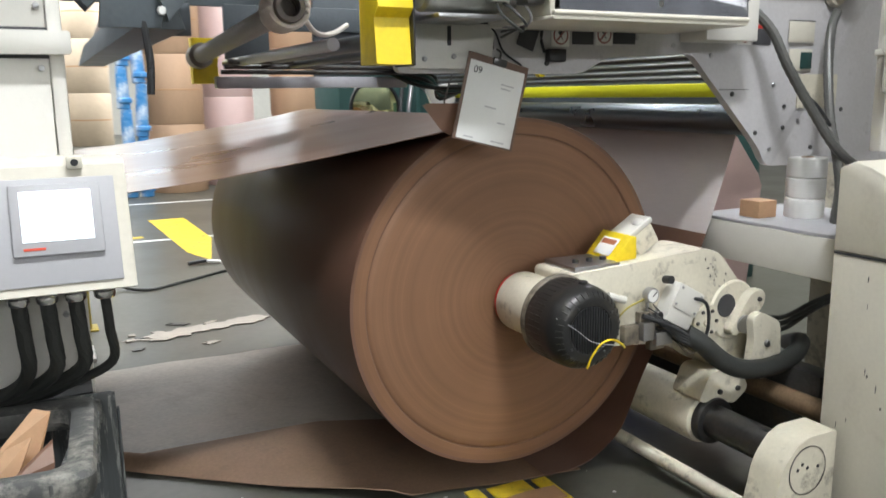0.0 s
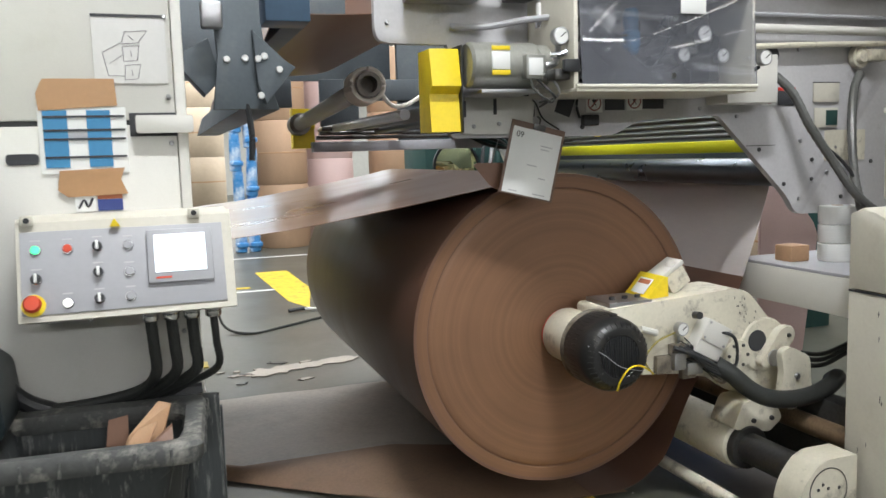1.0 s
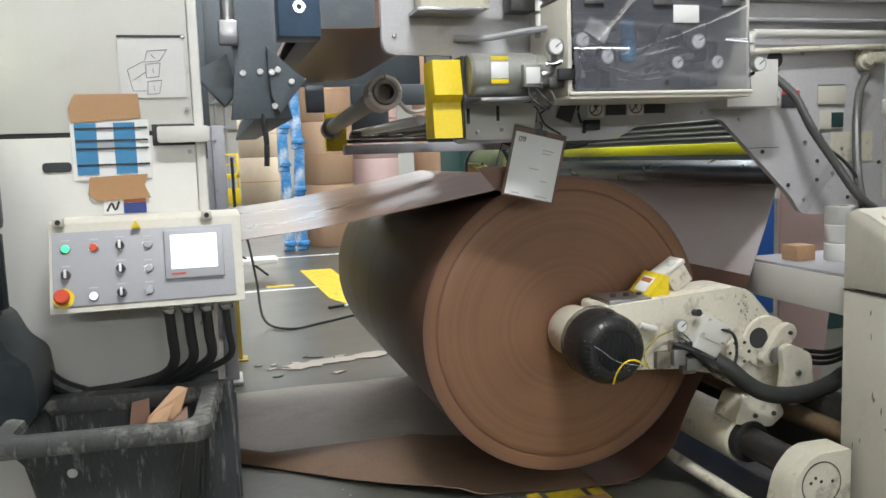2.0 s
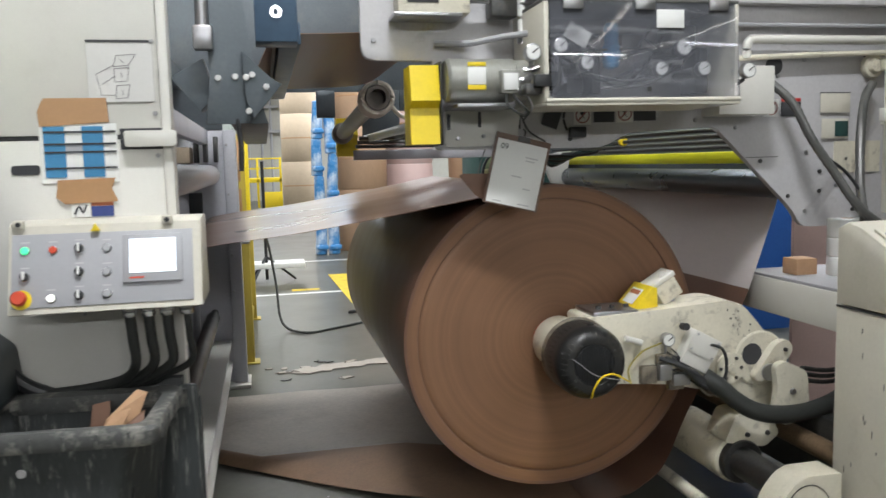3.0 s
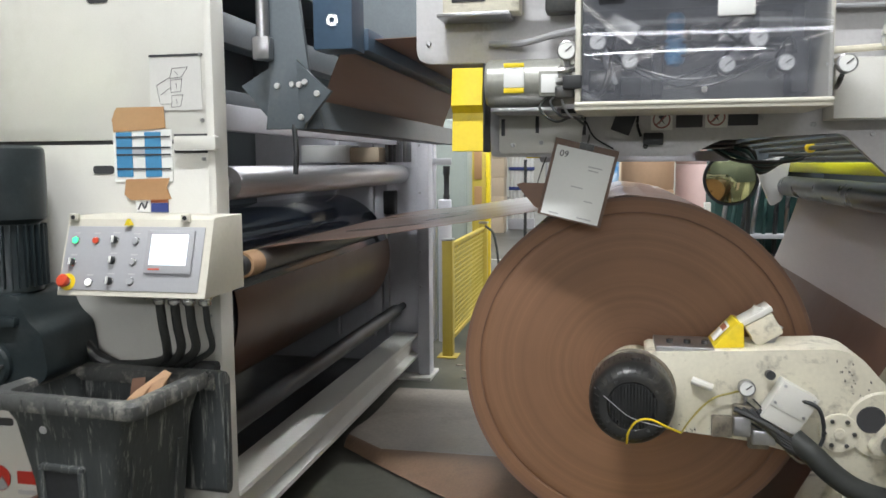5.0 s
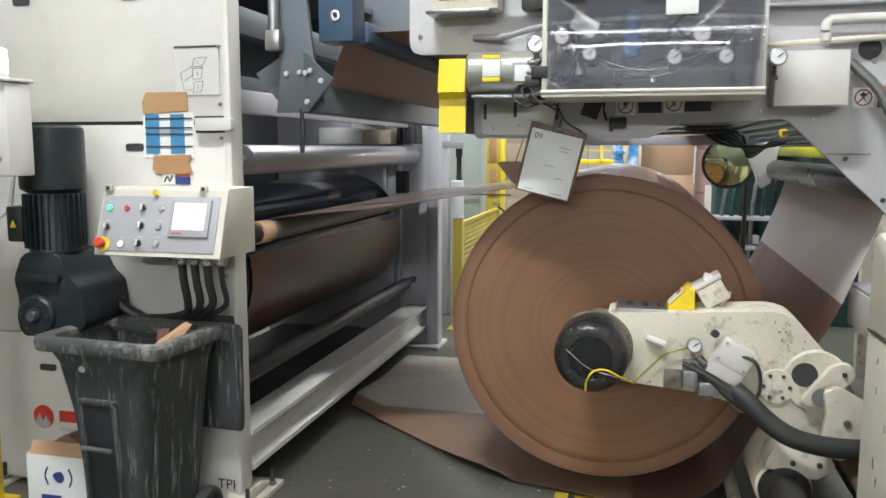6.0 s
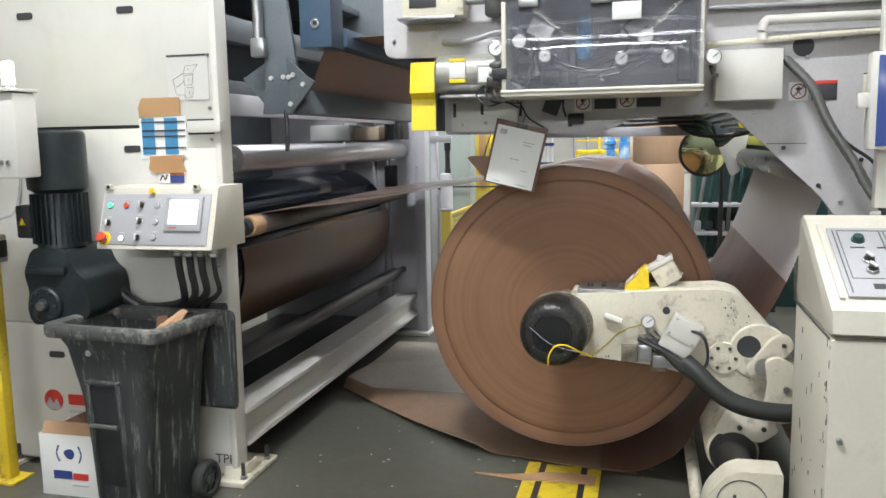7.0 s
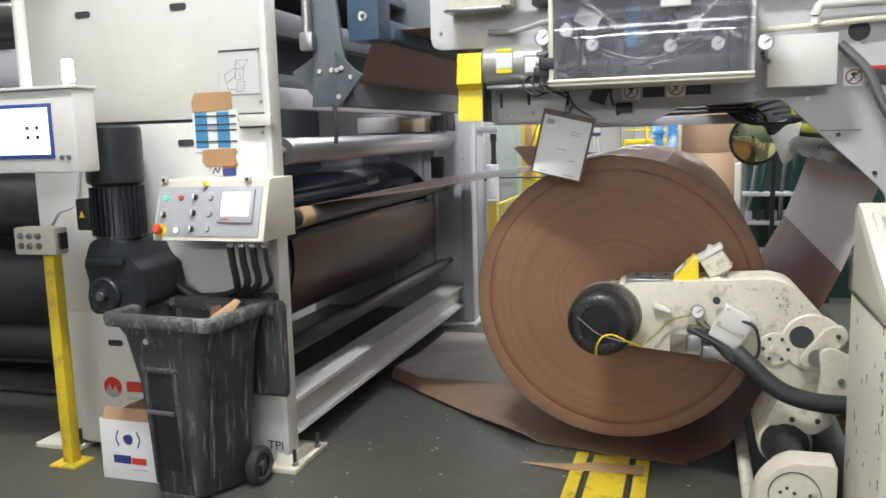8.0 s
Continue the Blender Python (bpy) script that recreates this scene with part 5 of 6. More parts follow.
CX_, CZ_ = 1.803, 0.94
cm = part("chuck_motor", lathe([(0.0, 0.03), (0.085, 0.03), (0.09, 0.008), (0.096, 0.002), (0.122, 0.0), (0.132, 0.004), (0.15, 0.022), (0.162, 0.05), (0.165, 0.075), (0.165, 0.2), (0.158, 0.23), (0, 0.23)], at_y(CX_, 2.372, CZ_), 56), CHUCKBLACK, arm, "black ribbed chuck motor")
for k in range(44):
    a = 2 * math.pi * k / 44
    m = Matrix.Translation((CX_, 2.5, CZ_)) @ Matrix.Rotation(a, 4, "Y") @ Matrix.Translation((0.163, 0, 0))
    part("fin", box(-0.004, 0.0035, -0.02, 0.07, -0.0035, 0.0035, 0.001, m=m), CHUCKBLACK, cm)
for k in range(36):
    a = 2 * math.pi * (k + 0.5) / 36
    m = Matrix.Translation((CX_, 2.3835, CZ_)) @ Matrix.Rotation(a, 4, "Y") @ Matrix.Translation((0.14, 0, 0)) @ Matrix.Rotation(radians(45), 4, "Z")
    part("cowl_rib", box(-0.014, 0.014, -0.003, 0.003, -0.0022, 0.0022, 0.001, m=m), CHUCKBLACK, cm)
for k in range(15):
    z = -0.084 + 0.012 * k
    w = math.sqrt(max(0.092 ** 2 - z * z, 0.0001))
    part("grille_bar", box(CX_ + z - 0.0028, CX_ + z + 0.0028, 2.374, 2.382, CZ_ - w, CZ_ + w, 0.001), BLACK, cm)
part("adapter_ring", lathe([(0.14, 0), (0.168, 0), (0.172, 0.006), (0.172, 0.03), (0.14, 0.034)], at_y(CX_ + 0.008, 2.585, CZ_), 48), GRIME, arm, "greasy worn flange ring")
for k in range(4):
    a = 2 * math.pi * k / 4 + 0.6
    bolt("cowl_screw", CX_ + 0.11 * math.cos(a), 2.373, CZ_ + 0.11 * math.sin(a), 0.006, cm, DARKSTEEL, 0.005)
part("eye_bolt", cyl((1.815, 2.45, 1.105), (1.815, 2.45, 1.115), 0.018, seg=10), DARKSTEEL, cm)
part("ground_wire", tube([(1.785, 2.37, 0.795), (1.79, 2.35, 0.845), (1.82, 2.335, 0.895), (1.87, 2.335, 0.905), (1.93, 2.35, 0.875), (1.985, 2.4, 0.84)], 0.0042, 8), YELLOW, arm, "yellow wire loop")
part("wire", tube([(1.985, 2.4, 0.835), (2.05, 2.56, 0.86), (2.12, 2.57, 0.93), (2.2, 2.57, 0.96), (2.25, 2.56, 0.98)], 0.0042, 6), mat("yellow_green_wire", (0.3, 0.25, 0.05), 0.5), arm)
part("wire", tube([(1.66, 2.4, 1.0), (1.72, 2.362, 0.96), (1.8, 2.36, 0.9), (1.92, 2.372, 0.865)], 0.0018, 6), GREY, arm)
# yellow warning wedge and the small clamp
yw = part("warning_block", prism([(2.12, 1.11), (2.25, 1.11), (2.245, 1.215), (2.222, 1.222)], 2.66, 2.86, bev=0.004), YELLOW, arm, "yellow warning block")
WS = Matrix.Translation((2.168, 2.76, 1.167)) @ Matrix.Rotation(-math.atan2(0.112, 0.102), 4, "Y")
part("warning_label", box(-0.045, 0.045, -0.055, 0.055, 0.0015, 0.0045, 0.001, m=WS), SHEETWHITE, yw)
part("warning_bar", box(0.01, 0.035, -0.045, 0.045, 0.005, 0.0056, 0, m=WS), ORANGE, yw)
CMX = Matrix.Translation((2.33, 2.76, 1.19)) @ Matrix.Rotation(-0.55, 4, "Y")
part("clamp", box(-0.06, 0.06, -0.06, 0.06, -0.05, 0.05, 0.008, m=CMX), WORN, arm, "cream clamp block")
part("clamp_cap", box(-0.07, 0.07, -0.065, 0.065, 0.05, 0.075, 0.006, m=CMX), WHITE, arm)
part("clamp_leg", cyl((2.36, 2.75, 1.12), (2.4, 2.75, 1.2), 0.014, seg=10), STEEL, arm)
part("clamp_knob", cyl((2.3, 2.73, 1.25), (2.31, 2.73, 1.28), 0.022, seg=12), WHITE, arm)
# fittings on the arm face
for x0, x1, z0, z1 in ((2.12, 2.2, 0.775, 0.86), (2.2, 2.27, 0.8, 0.91), (2.26, 2.34, 0.735, 0.83)):
    part("bracket", box(x0, x1, 2.565, 2.6, z0, z1, 0.006), GRIME, arm, "greasy fitting block")
random.seed(23)
for k in range(7):
    x, z = 2.24 + random.uniform(-0.03, 0.04), 0.9 + random.uniform(-0.05, 0.04)
    part("loose_wire", tube([(x, 2.575, z), (x + 0.09, 2.545 + random.uniform(-0.02, 0.02), z - 0.06 + random.uniform(-0.03, 0.03)), (x + 0.2, 2.53, z - 0.15 + random.uniform(-0.04, 0.03)), (2.52, 2.52 + random.uniform(-0.02, 0.02), 0.7 + random.uniform(-0.02, 0.05)), (2.62, 2.55, 0.66)], random.choice((0.003, 0.004, 0.006)), 6), (RUBBER, BLACK, GRIME)[k % 3], arm)
CJ = Matrix.Translation((2.4, 2.56, 0.92)) @ Matrix.Rotation(0.5, 4, "Y")
part("junction_box", box(-0.075, 0.075, -0.04, 0.04, -0.085, 0.085, 0.006, m=CJ), WHITE, arm, "white junction box")
part("box_lid", box(-0.075, 0.075, -0.046, -0.041, -0.02, 0.085, 0.003, m=CJ), WHITE, arm)
for sx, sz in ((-0.06, 0.07), (0.06, 0.07), (-0.06, -0.005), (0.06, -0.005)):
    part("box_screw", lathe([(0, -0.004), (0.006, -0.004), (0.006, 0), (0, 0)], CJ @ Matrix.Translation((sx, -0.046, sz)) @ ALONG_Y, 8), STEEL, arm)
gauge(2.246, 2.575, 0.984, 0.032, arm)
part("gauge_pipe", tube([(2.246, 2.58, 0.95), (2.246, 2.58, 0.9), (2.24, 2.58, 0.85)], 0.008, 8), STEEL, arm)
part("knob", cyl((2.33, 2.57, 1.04), (2.33, 2.53, 1.045), 0.018, seg=12), BLACK, arm)
part("solenoid", box(2.2, 2.265, 2.54, 2.6, 0.79, 0.87, 0.006), STEEL, arm)
part("solenoid", box(2.27, 2.36, 2.54, 2.6, 0.76, 0.82, 0.006), STEEL, arm)
part("small_valve", cyl((2.04, 2.58, 1.0), (2.12, 2.57, 0.975), 0.016, seg=10), WHITE, arm)
fg = part("round_flange", lathe([(0, -0.022), (0.02, -0.022), (0.022, -0.012), (0.075, -0.012), (0.078, -0.008), (0.078, 0.0), (0, 0.0)], at_y(2.6, 2.6, 0.81), 32), WORN, arm, "round bolted flange")
for k in range(6):
    a = k * math.pi / 3
    bolt("flange_bolt", 2.6 + 0.055 * math.cos(a), 2.589, 0.81 + 0.055 * math.sin(a), 0.009, fg, DARKSTEEL, 0.008)
part("pivot_boss", lathe([(0, -0.01), (0.13, -0.01), (0.138, -0.004), (0.138, 0.0), (0, 0.0)], at_y(2.76, 2.6, 0.845), 36), WORN, arm, "round pivot boss")
part("pivot_hole", lathe([(0, -0.003), (0.052, -0.003), (0.054, 0), (0, 0)], at_y(2.712, 2.5885, 0.872), 28), INK, arm, "dark pivot hole")
pv = part("pivot_link", prism(rounded([(2.69, 0.765), (2.815, 0.93), (2.885, 0.945), (2.91, 0.88), (2.86, 0.835), (2.735, 0.735)], 0.03), 2.54, 2.588, bev=0.006), WORN, arm, "cream pivot link")
part("link_pin", cyl((2.775, 2.53, 0.79), (2.775, 2.6, 0.79), 0.042, seg=20), STEEL, pv)
bolt("pivot_bolt", 2.86, 2.54, 0.895, 0.011, pv, DARKSTEEL)
pb_ = part("pivot_bracket", prism(rounded([(2.77, 0.585), (2.79, 0.72), (2.775, 0.83), (2.83, 0.85), (2.95, 0.79), (2.97, 0.56), (2.83, 0.53)], 0.025), 2.49, 2.53, bev=0.005), WORN, arm, "cream pivot bracket")
for x, z in ((2.87, 0.7), (2.9, 0.6), (2.82, 0.585)):
    part("bracket_pin", lathe([(0.006, -0.012), (0.013, -0.012), (0.016, -0.008), (0.016, 0.0), (0.006, 0.0)], at_y(x, 2.49, z), 14), STEEL, pb_)
chips = bmesh.new()
random.seed(11)
for k in range(60):
    s = random.random()
    x, z = (2.62 + 0.28 * s + random.uniform(-0.05, 0.01), 1.1 - 0.3 * s + random.uniform(-0.06, 0.0)) if k < 38 else (random.uniform(1.95, 2.5), random.uniform(0.775, 0.81))
    w, h = random.uniform(0.001, 0.004), random.uniform(0.002, 0.009)
    prism([(x - w, z), (x - w * 0.3, z + h), (x + w, z + h * 0.3), (x + w * 0.4, z - h * 0.8)], 2.5975, 2.5995, bm=chips)
tagged(part("paint_chip", chips, INK, arm, "dark paint chips", smooth=False), kind="stuff")
part("thick_hose", tube([(2.42, 2.53, 0.8), (2.48, 2.49, 0.755), (2.55, 2.47, 0.69), (2.64, 2.455, 0.635), (2.76, 2.455, 0.605), (2.92, 2.47, 0.597), (3.1, 2.52, 0.61), (3.3, 2.66, 0.6), (3.5, 2.9, 0.5)], 0.043, 14), RUBBER, arm, "thick black hose")
for k in range(4):
    part("hose", tube([(2.2 + 0.03 * k, 2.55, 0.9), (2.3 + 0.02 * k, 2.52, 0.86 - 0.02 * k), (2.4, 2.5, 0.8 - 0.01 * k), (2.47, 2.5, 0.74)], 0.012, 7), BLACK, arm, "black air hose")
part("hose", tube([(2.42, 2.53, 0.96), (2.5, 2.5, 0.93), (2.52, 2.5, 0.82), (2.48, 2.5, 0.74)], 0.008, 7), BLACK, arm)
for piece in arm.children:
    piece.location.z -= 0.026   # the arm sits a little under the roll's axis
# carriage cylinder, shaft and pedestal
part("carriage_tube", lathe([(0.05, 0), (0.1, 0), (0.12, 0.015), (0.125, 0.03), (0.125, 0.5), (0.11, 0.52), (0, 0.52), (0, 0.06), (0.05, 0.06)], at_y(2.655, 2.6, 0.315), 36), WORN, arm, "cream carriage tube")
part("carriage_ring", lathe([(0.06, 0), (0.105, 0), (0.11, 0.01), (0.11, 0.04), (0.06, 0.04)], at_y(2.655, 2.56, 0.315), 32), DARKSTEEL, arm)
part("carriage_saddle", prism(rounded([(2.56, 0.42), (2.62, 0.55), (2.8, 0.55), (2.86, 0.44), (2.78, 0.38)], 0.02), 2.57, 2.75, bev=0.005), WORN, arm)
for x in (2.68, 2.79):
    bolt("saddle_bolt", x, 2.57, 0.45, 0.013, arm, DARKSTEEL)
ub = thing("guide_pedestal", (2.65, 2.2, 0), "cream base pedestal with guide shafts", "pedestal")
part("pedestal", prism(rounded([(2.42, 0.0), (2.5, 0.33), (2.6, 0.44), (2.8, 0.44), (2.8, 0.0)], [0, 0.05, 0.05, 0.01, 0], 5), 2.05, 2.2, bev=0.006), WORN, ub)
part("cover_disc", lathe([(0.1, -0.003), (0.104, -0.003), (0.104, 0), (0.1, 0)], at_y(2.64, 2.05, 0.3), 32), DARKSTEEL, ub)
for x, z in ((2.585, 0.31), (2.61, 0.33), (2.64, 0.31), (2.7, 0.305)):
    bolt("hole", x, 2.05, z, 0.008, ub, INK, 0.002)
part("guide_shaft", cyl((2.655, 2.2, 0.315), (2.655, 6.2, 0.315), 0.075, seg=28), DARKSTEEL, ub, "dark steel guide shaft")
part("guide_shaft", cyl((2.95, 2.2, 0.42), (2.95, 6.2, 0.42), 0.05, seg=24), mat("rusty_shaft", (0.22, 0.15, 0.09), 0.5, 0.5, var=0.3, bump=0.06, dirt=0.6, dirt_col=(0.05, 0.04, 0.03), dirt_scale=8), ub, "rusty guide shaft")
part("floor_pipe", cyl((2.49, 2.1, 0.1), (2.49, 4.6, 0.1), 0.033, seg=16), WORN, ub, "cream floor pipe")
part("far_pedestal", box(2.42, 3.05, 6.1, 6.3, 0, 0.5, 0.01), WORN, ub)
part("back_beam", box(3.0, 3.12, 2.3, 6.1, 0.2, 0.55, 0.01), DARKSTEEL, ub, "dark back beam")

# ---- side table with cores ----
tb = thing("side_table", (3.6, 2.7, 0), "white sheet-metal side table", "table")
part("tabletop", box(2.99, 4.4, 2.22, 3.1, 1.17, 1.186, 0.003), GREY, tb)
part("apron", box(2.985, 3.02, 2.2, 3.1, 0.985, 1.17, 0.004), WHITE, tb)
part("apron", box(3.02, 4.4, 3.08, 3.1, 0.985, 1.17, 0.004), WHITE, tb)
part("leg", box(3.9, 3.98, 2.9, 2.98, 0, 1.17, 0.004), WHITE, tb)
part("leg", box(3.9, 3.98, 2.3, 2.38, 0, 1.17, 0.004), WHITE, tb)
for k in range(3):
    t_ = thing("tape_roll", (3.33, 2.72, 1.186 + 0.098 * k), "white roll of film in a short stack on the table", "film roll", "stacked film rolls")
    z = 1.187 + 0.098 * k
    part("winding", lathe([(0.03, 0.0), (0.088, 0.0), (0.092, 0.006), (0.092, 0.09), (0.088, 0.095), (0.03, 0.095)], Matrix.Translation((3.33, 2.72, z)), 32), SHEETWHITE, t_)
    part("core", lathe([(0.026, 0.0), (0.0295, 0.0), (0.0295, 0.096), (0.026, 0.096)], Matrix.Translation((3.33, 2.72, z)), 20), CARD, t_)
solo("small_carton", box(3.09, 3.21, 2.78, 2.9, 1.187, 1.27, 0.003), CARD, "small brown cardboard carton on the table", "carton")
for k in range(3):
    solo("floor_cable", tube([(3.0, 2.6, 0.75 - 0.03 * k), (3.3, 2.75, 0.68 - 0.03 * k), (3.6, 2.8, 0.72 - 0.02 * k), (3.9, 2.7, 0.8)], 0.012, 7), RUBBER, "black cable looped below the table", "cable", "cables below the table")
solo("machine_column", box(5.78, 6.2, 5.6, 5.9, 0, 2.0, 0.01), GREENMACH, "dark green machine column", "column")
solo("paper_fold", prism([(3.95, 1.57), (4.2, 1.5), (4.42, 1.24), (4.46, 1.15), (4.3, 0.0), (3.95, 0.0)], 4.0, 4.03, bev=0.003), PINK, "folded pinkish paper edge", "paper")
bb = thing("blue_board", (5.3, 6.5, 0), "blue board with a brown tape cross", "board")
part("board", box(4.6, 5.85, 6.5, 6.55, 0.0, 1.55, 0.004), BLUETARP, bb)
part("tape", box(5.265, 5.305, 6.493, 6.498, 0.88, 1.12, 0), TAPE, bb)
part("tape", box(5.18, 5.39, 6.489, 6.4925, 0.985, 1.025, 0), TAPE, bb)
paper_stack(6.6, 8.5, 0.6, 2.2, KRAFT, "brown paper roll standing behind the machine", 2)
paper_stack(8.0, 8.2, 0.6, 2.2, TAN, "pale paper roll standing behind the machine", 2)
# mirror and dark machinery beyond the roll
mi = thing("safety_mirror", (2.77, 6.9, 1.69), "round convex safety mirror with black rim", "mirror")
part("glass", lathe([(0, -0.06), (0.08, -0.053), (0.16, -0.028), (0.222, 0.0), (0, 0.0)], at_y(2.77, 6.9, 1.69), 40), MIRROR, mi)
part("rim", lathe([(0.217, -0.01), (0.24, -0.01), (0.24, 0.02), (0.217, 0.02)], at_y(2.77, 6.9, 1.69), 40), BLACK, mi)
part("bracket", tube([(2.77, 6.93, 1.7), (2.85, 7.0, 1.72), (2.95, 7.05, 1.7)], 0.015, 8), BLACK, mi)
part("pole", cyl((2.95, 7.05, 0.0), (2.95, 7.05, 2.3), 0.022, seg=10), BLACK, mi)
fm = thing("far_machine", (3.1, 7.6, 0), "dark green machine frame with pipes", "machine")
part("frame", box(2.62, 2.68, 7.5, 7.6, 0, 1.45, 0.006), WHITE, fm)
part("frame", box(3.5, 3.56, 7.5, 7.6, 0, 3.2, 0.006), GREENMACH, fm)
part("body", box(2.75, 4.4, 7.8, 8.6, 0, 2.4, 0.02), GREENMACH, fm)
for k in range(7):
    part("pipe", tube([(2.75 + 0.11 * k, 7.7, 0.2), (2.75 + 0.11 * k, 7.68, 0.8), (2.8 + 0.1 * k, 7.6, 1.2 + 0.05 * k), (2.9 + 0.1 * k, 7.7, 1.9)], 0.022, 8), (STEEL, GREENMACH, BLACK)[k % 3], fm)
for z in (0.5, 0.8, 1.1):
    part("shelf", box(2.7, 3.4, 7.55, 7.75, z, z + 0.04, 0.004), FARWHITE, fm)
for k in range(6):
    part("valve", box(2.74 + 0.12 * k, 2.8 + 0.12 * k, 7.55, 7.65, 0.84 + 0.02 * (k % 2), 0.95, 0.008), (GREY, BLACK, STEEL)[k % 3], fm)

# ---- operator console beside the arm ----
co = thing("control_console", (3.15, 1.85, 0), "cream control console with sloping button panel", "console")
part("cabinet", prism([(2.165, 0.0), (2.165, 1.15), (1.5, 1.15), (1.5, 0.0)], 2.8, 3.6, "x", 0.008), CONSOLE, co)
dk = part("desk", prism([(2.165, 1.16), (2.165, 1.49), (2.1, 1.52), (2.03, 1.5), (1.5, 1.255), (1.49, 1.175), (1.52, 1.16)], 2.8, 3.6, "x", 0.008), CONSOLE, co)
SL = Matrix.Translation((3.2, 1.765, 1.388)) @ Matrix.Rotation(math.atan2(0.245, 0.53), 4, "X")
part("button_panel", box(-0.34, 0.34, -0.23, 0.22, -0.004, 0.004, 0.002, m=SL), GREY, dk, "grey button panel")
part("panel_edge", box(-0.37, -0.352, -0.245, 0.245, -0.004, 0.006, 0.002, m=SL), CONSOLE, dk)
for x0, x1, y0, y1 in ((-0.325, -0.32, -0.21, 0.2), (-0.31, 0.33, 0.195, 0.2), (-0.31, -0.306, -0.12, 0.19), (-0.165, -0.16, -0.12, 0.19), (-0.15, -0.146, -0.12, 0.19), (-0.31, -0.165, -0.124, -0.12), (-0.15, 0.32, -0.124, -0.12)):
    part("groove", box(x0, x1, y0, y1, 0.0042, 0.0052, 0, m=SL), GREYMOTOR, dk)
for x, y, mt in ((-0.245, 0.13, GREENMACH), (-0.09, 0.12, BLACK), (0.05, 0.12, BLACK), (0.19, 0.12, BLACK), (0.05, 0.02, GREENMACH), (0.19, 0.02, BLACK)):
    part("push_button", lathe([(0, 0.022), (0.016, 0.022), (0.019, 0.018), (0.019, 0.006), (0.024, 0.006), (0.024, 0), (0, 0)], SL @ Matrix.Translation((x, y, 0.004)), 18), mt, dk)
for x, y in ((-0.235, -0.01), (-0.235, -0.075), (-0.09, 0.03), (-0.09, -0.05), (0.05, -0.06), (0.19, -0.06)):
    km = SL @ Matrix.Translation((x, y, 0.004))
    kb = part("selector_ring", lathe([(0, 0.012), (0.018, 0.012), (0.022, 0.008), (0.024, 0), (0, 0)], km, 20), CHROME, dk, "steel selector ring")
    part("selector_knob", lathe([(0, 0.026), (0.013, 0.026), (0.016, 0.02), (0.016, 0.012), (0, 0.012)], km, 16), BLACK, kb, "black selector knob")
    part("selector_bar", box(-0.004, 0.004, -0.016, 0.016, 0.026, 0.034, 0.001, m=km @ Matrix.Rotation(0.5, 4, "Z")), SHEETWHITE, kb, "white pointer")
for k in range(6):
    part("name_bar", box(-0.25 + 0.045 * k, -0.212 + 0.045 * k, -0.185, -0.155, 0.0045, 0.006, 0, m=SL), INK, dk, "dark name bar")
for k in range(5):
    part("caption", box(-0.28 + 0.09 * k, -0.23 + 0.09 * k, 0.075, 0.083, 0.0045, 0.0055, 0, m=SL), INK, dk)
for x in (2.84, 3.2):
    bolt("latch", x, 1.5, 0.8, 0.012, co, STEEL)
scuffs = bmesh.new()
random.seed(31)
for k in range(46):
    y, z = (random.uniform(1.5, 1.56), random.uniform(0.15, 1.14)) if k < 26 else (random.uniform(1.56, 2.15), random.uniform(0.2, 1.12))
    w, h = random.uniform(0.001, 0.004), random.uniform(0.004, 0.022)
    prism([(y - w, z), (y - w * 0.3, z + h), (y + w, z + h * 0.3), (y + w * 0.4, z - h * 0.8)], 2.7975, 2.7995, "x", bm=scuffs)
tagged(part("scuff", scuffs, GREYMOTOR, co, "dark scuffs in the paint", smooth=False), kind="stuff")
part("seam_line", box(2.797, 2.7995, 1.52, 2.16, 1.148, 1.156, 0), INK, co)
co.location.x += 0.04   # set a little away from the arm
# pendant screen behind the console
pd = thing("pendant_screen", (3.4, 2.35, 1.5), "white pendant column with a dark blue screen", "screen")
part("column", box(3.125, 3.7, 2.2, 2.255, 1.54, 3.2, 0.006), WHITE, pd)
part("ledge", box(3.115, 3.7, 2.185, 2.26, 1.93, 1.955, 0.003), WHITE, pd)
sc_ = part("screen_case", box(3.068, 3.6, 2.11, 2.183, 1.777, 2.155, 0.01), WHITE, pd)
part("screen", box(3.092, 3.58, 2.103, 2.1085, 1.79, 2.14, 0.002), SCREENBLUE, sc_, "dark blue screen")
part("hinge_lug", box(3.03, 3.075, 2.13, 2.17, 1.94, 2.0, 0.006), WHITE, pd)

# ---- control panel on the laminator ----
cpn = thing("control_box", (-0.14, 2.25, 1.33), "sloping grey control panel with buttons and lit touch screen", "control panel")
case = part("case", prism([(2.43, 1.33), (2.43, 1.64), (2.2, 1.64), (2.185, 1.63), (2.085, 1.335), (2.1, 1.33)], -0.445, 0.195, "x", 0.004), CONSOLE, cpn, "pale grey sheet-metal case")
ang = math.atan2(0.1, 0.295)
PM = Matrix.Translation((-0.145, 2.135, 1.4825)) @ Matrix.Rotation(-ang, 4, "X")
part("face_film", box(-0.288, 0.31, -0.006, -0.001, -0.135, 0.125, 0.002, m=PM), GREY, cpn, "grey printed face film")
tsx, tsz = 0.175, 0.03
ts = part("touch_screen", box(tsx - 0.1, tsx + 0.1, -0.02, -0.0062, tsz - 0.095, tsz + 0.078, 0.004, m=PM), GREY, cpn, "touch screen bezel")
part("screen", box(tsx - 0.078, tsx + 0.078, -0.0225, -0.0205, tsz - 0.062, tsz + 0.06, 0.001, m=PM), SCREEN, ts, "lit white screen")
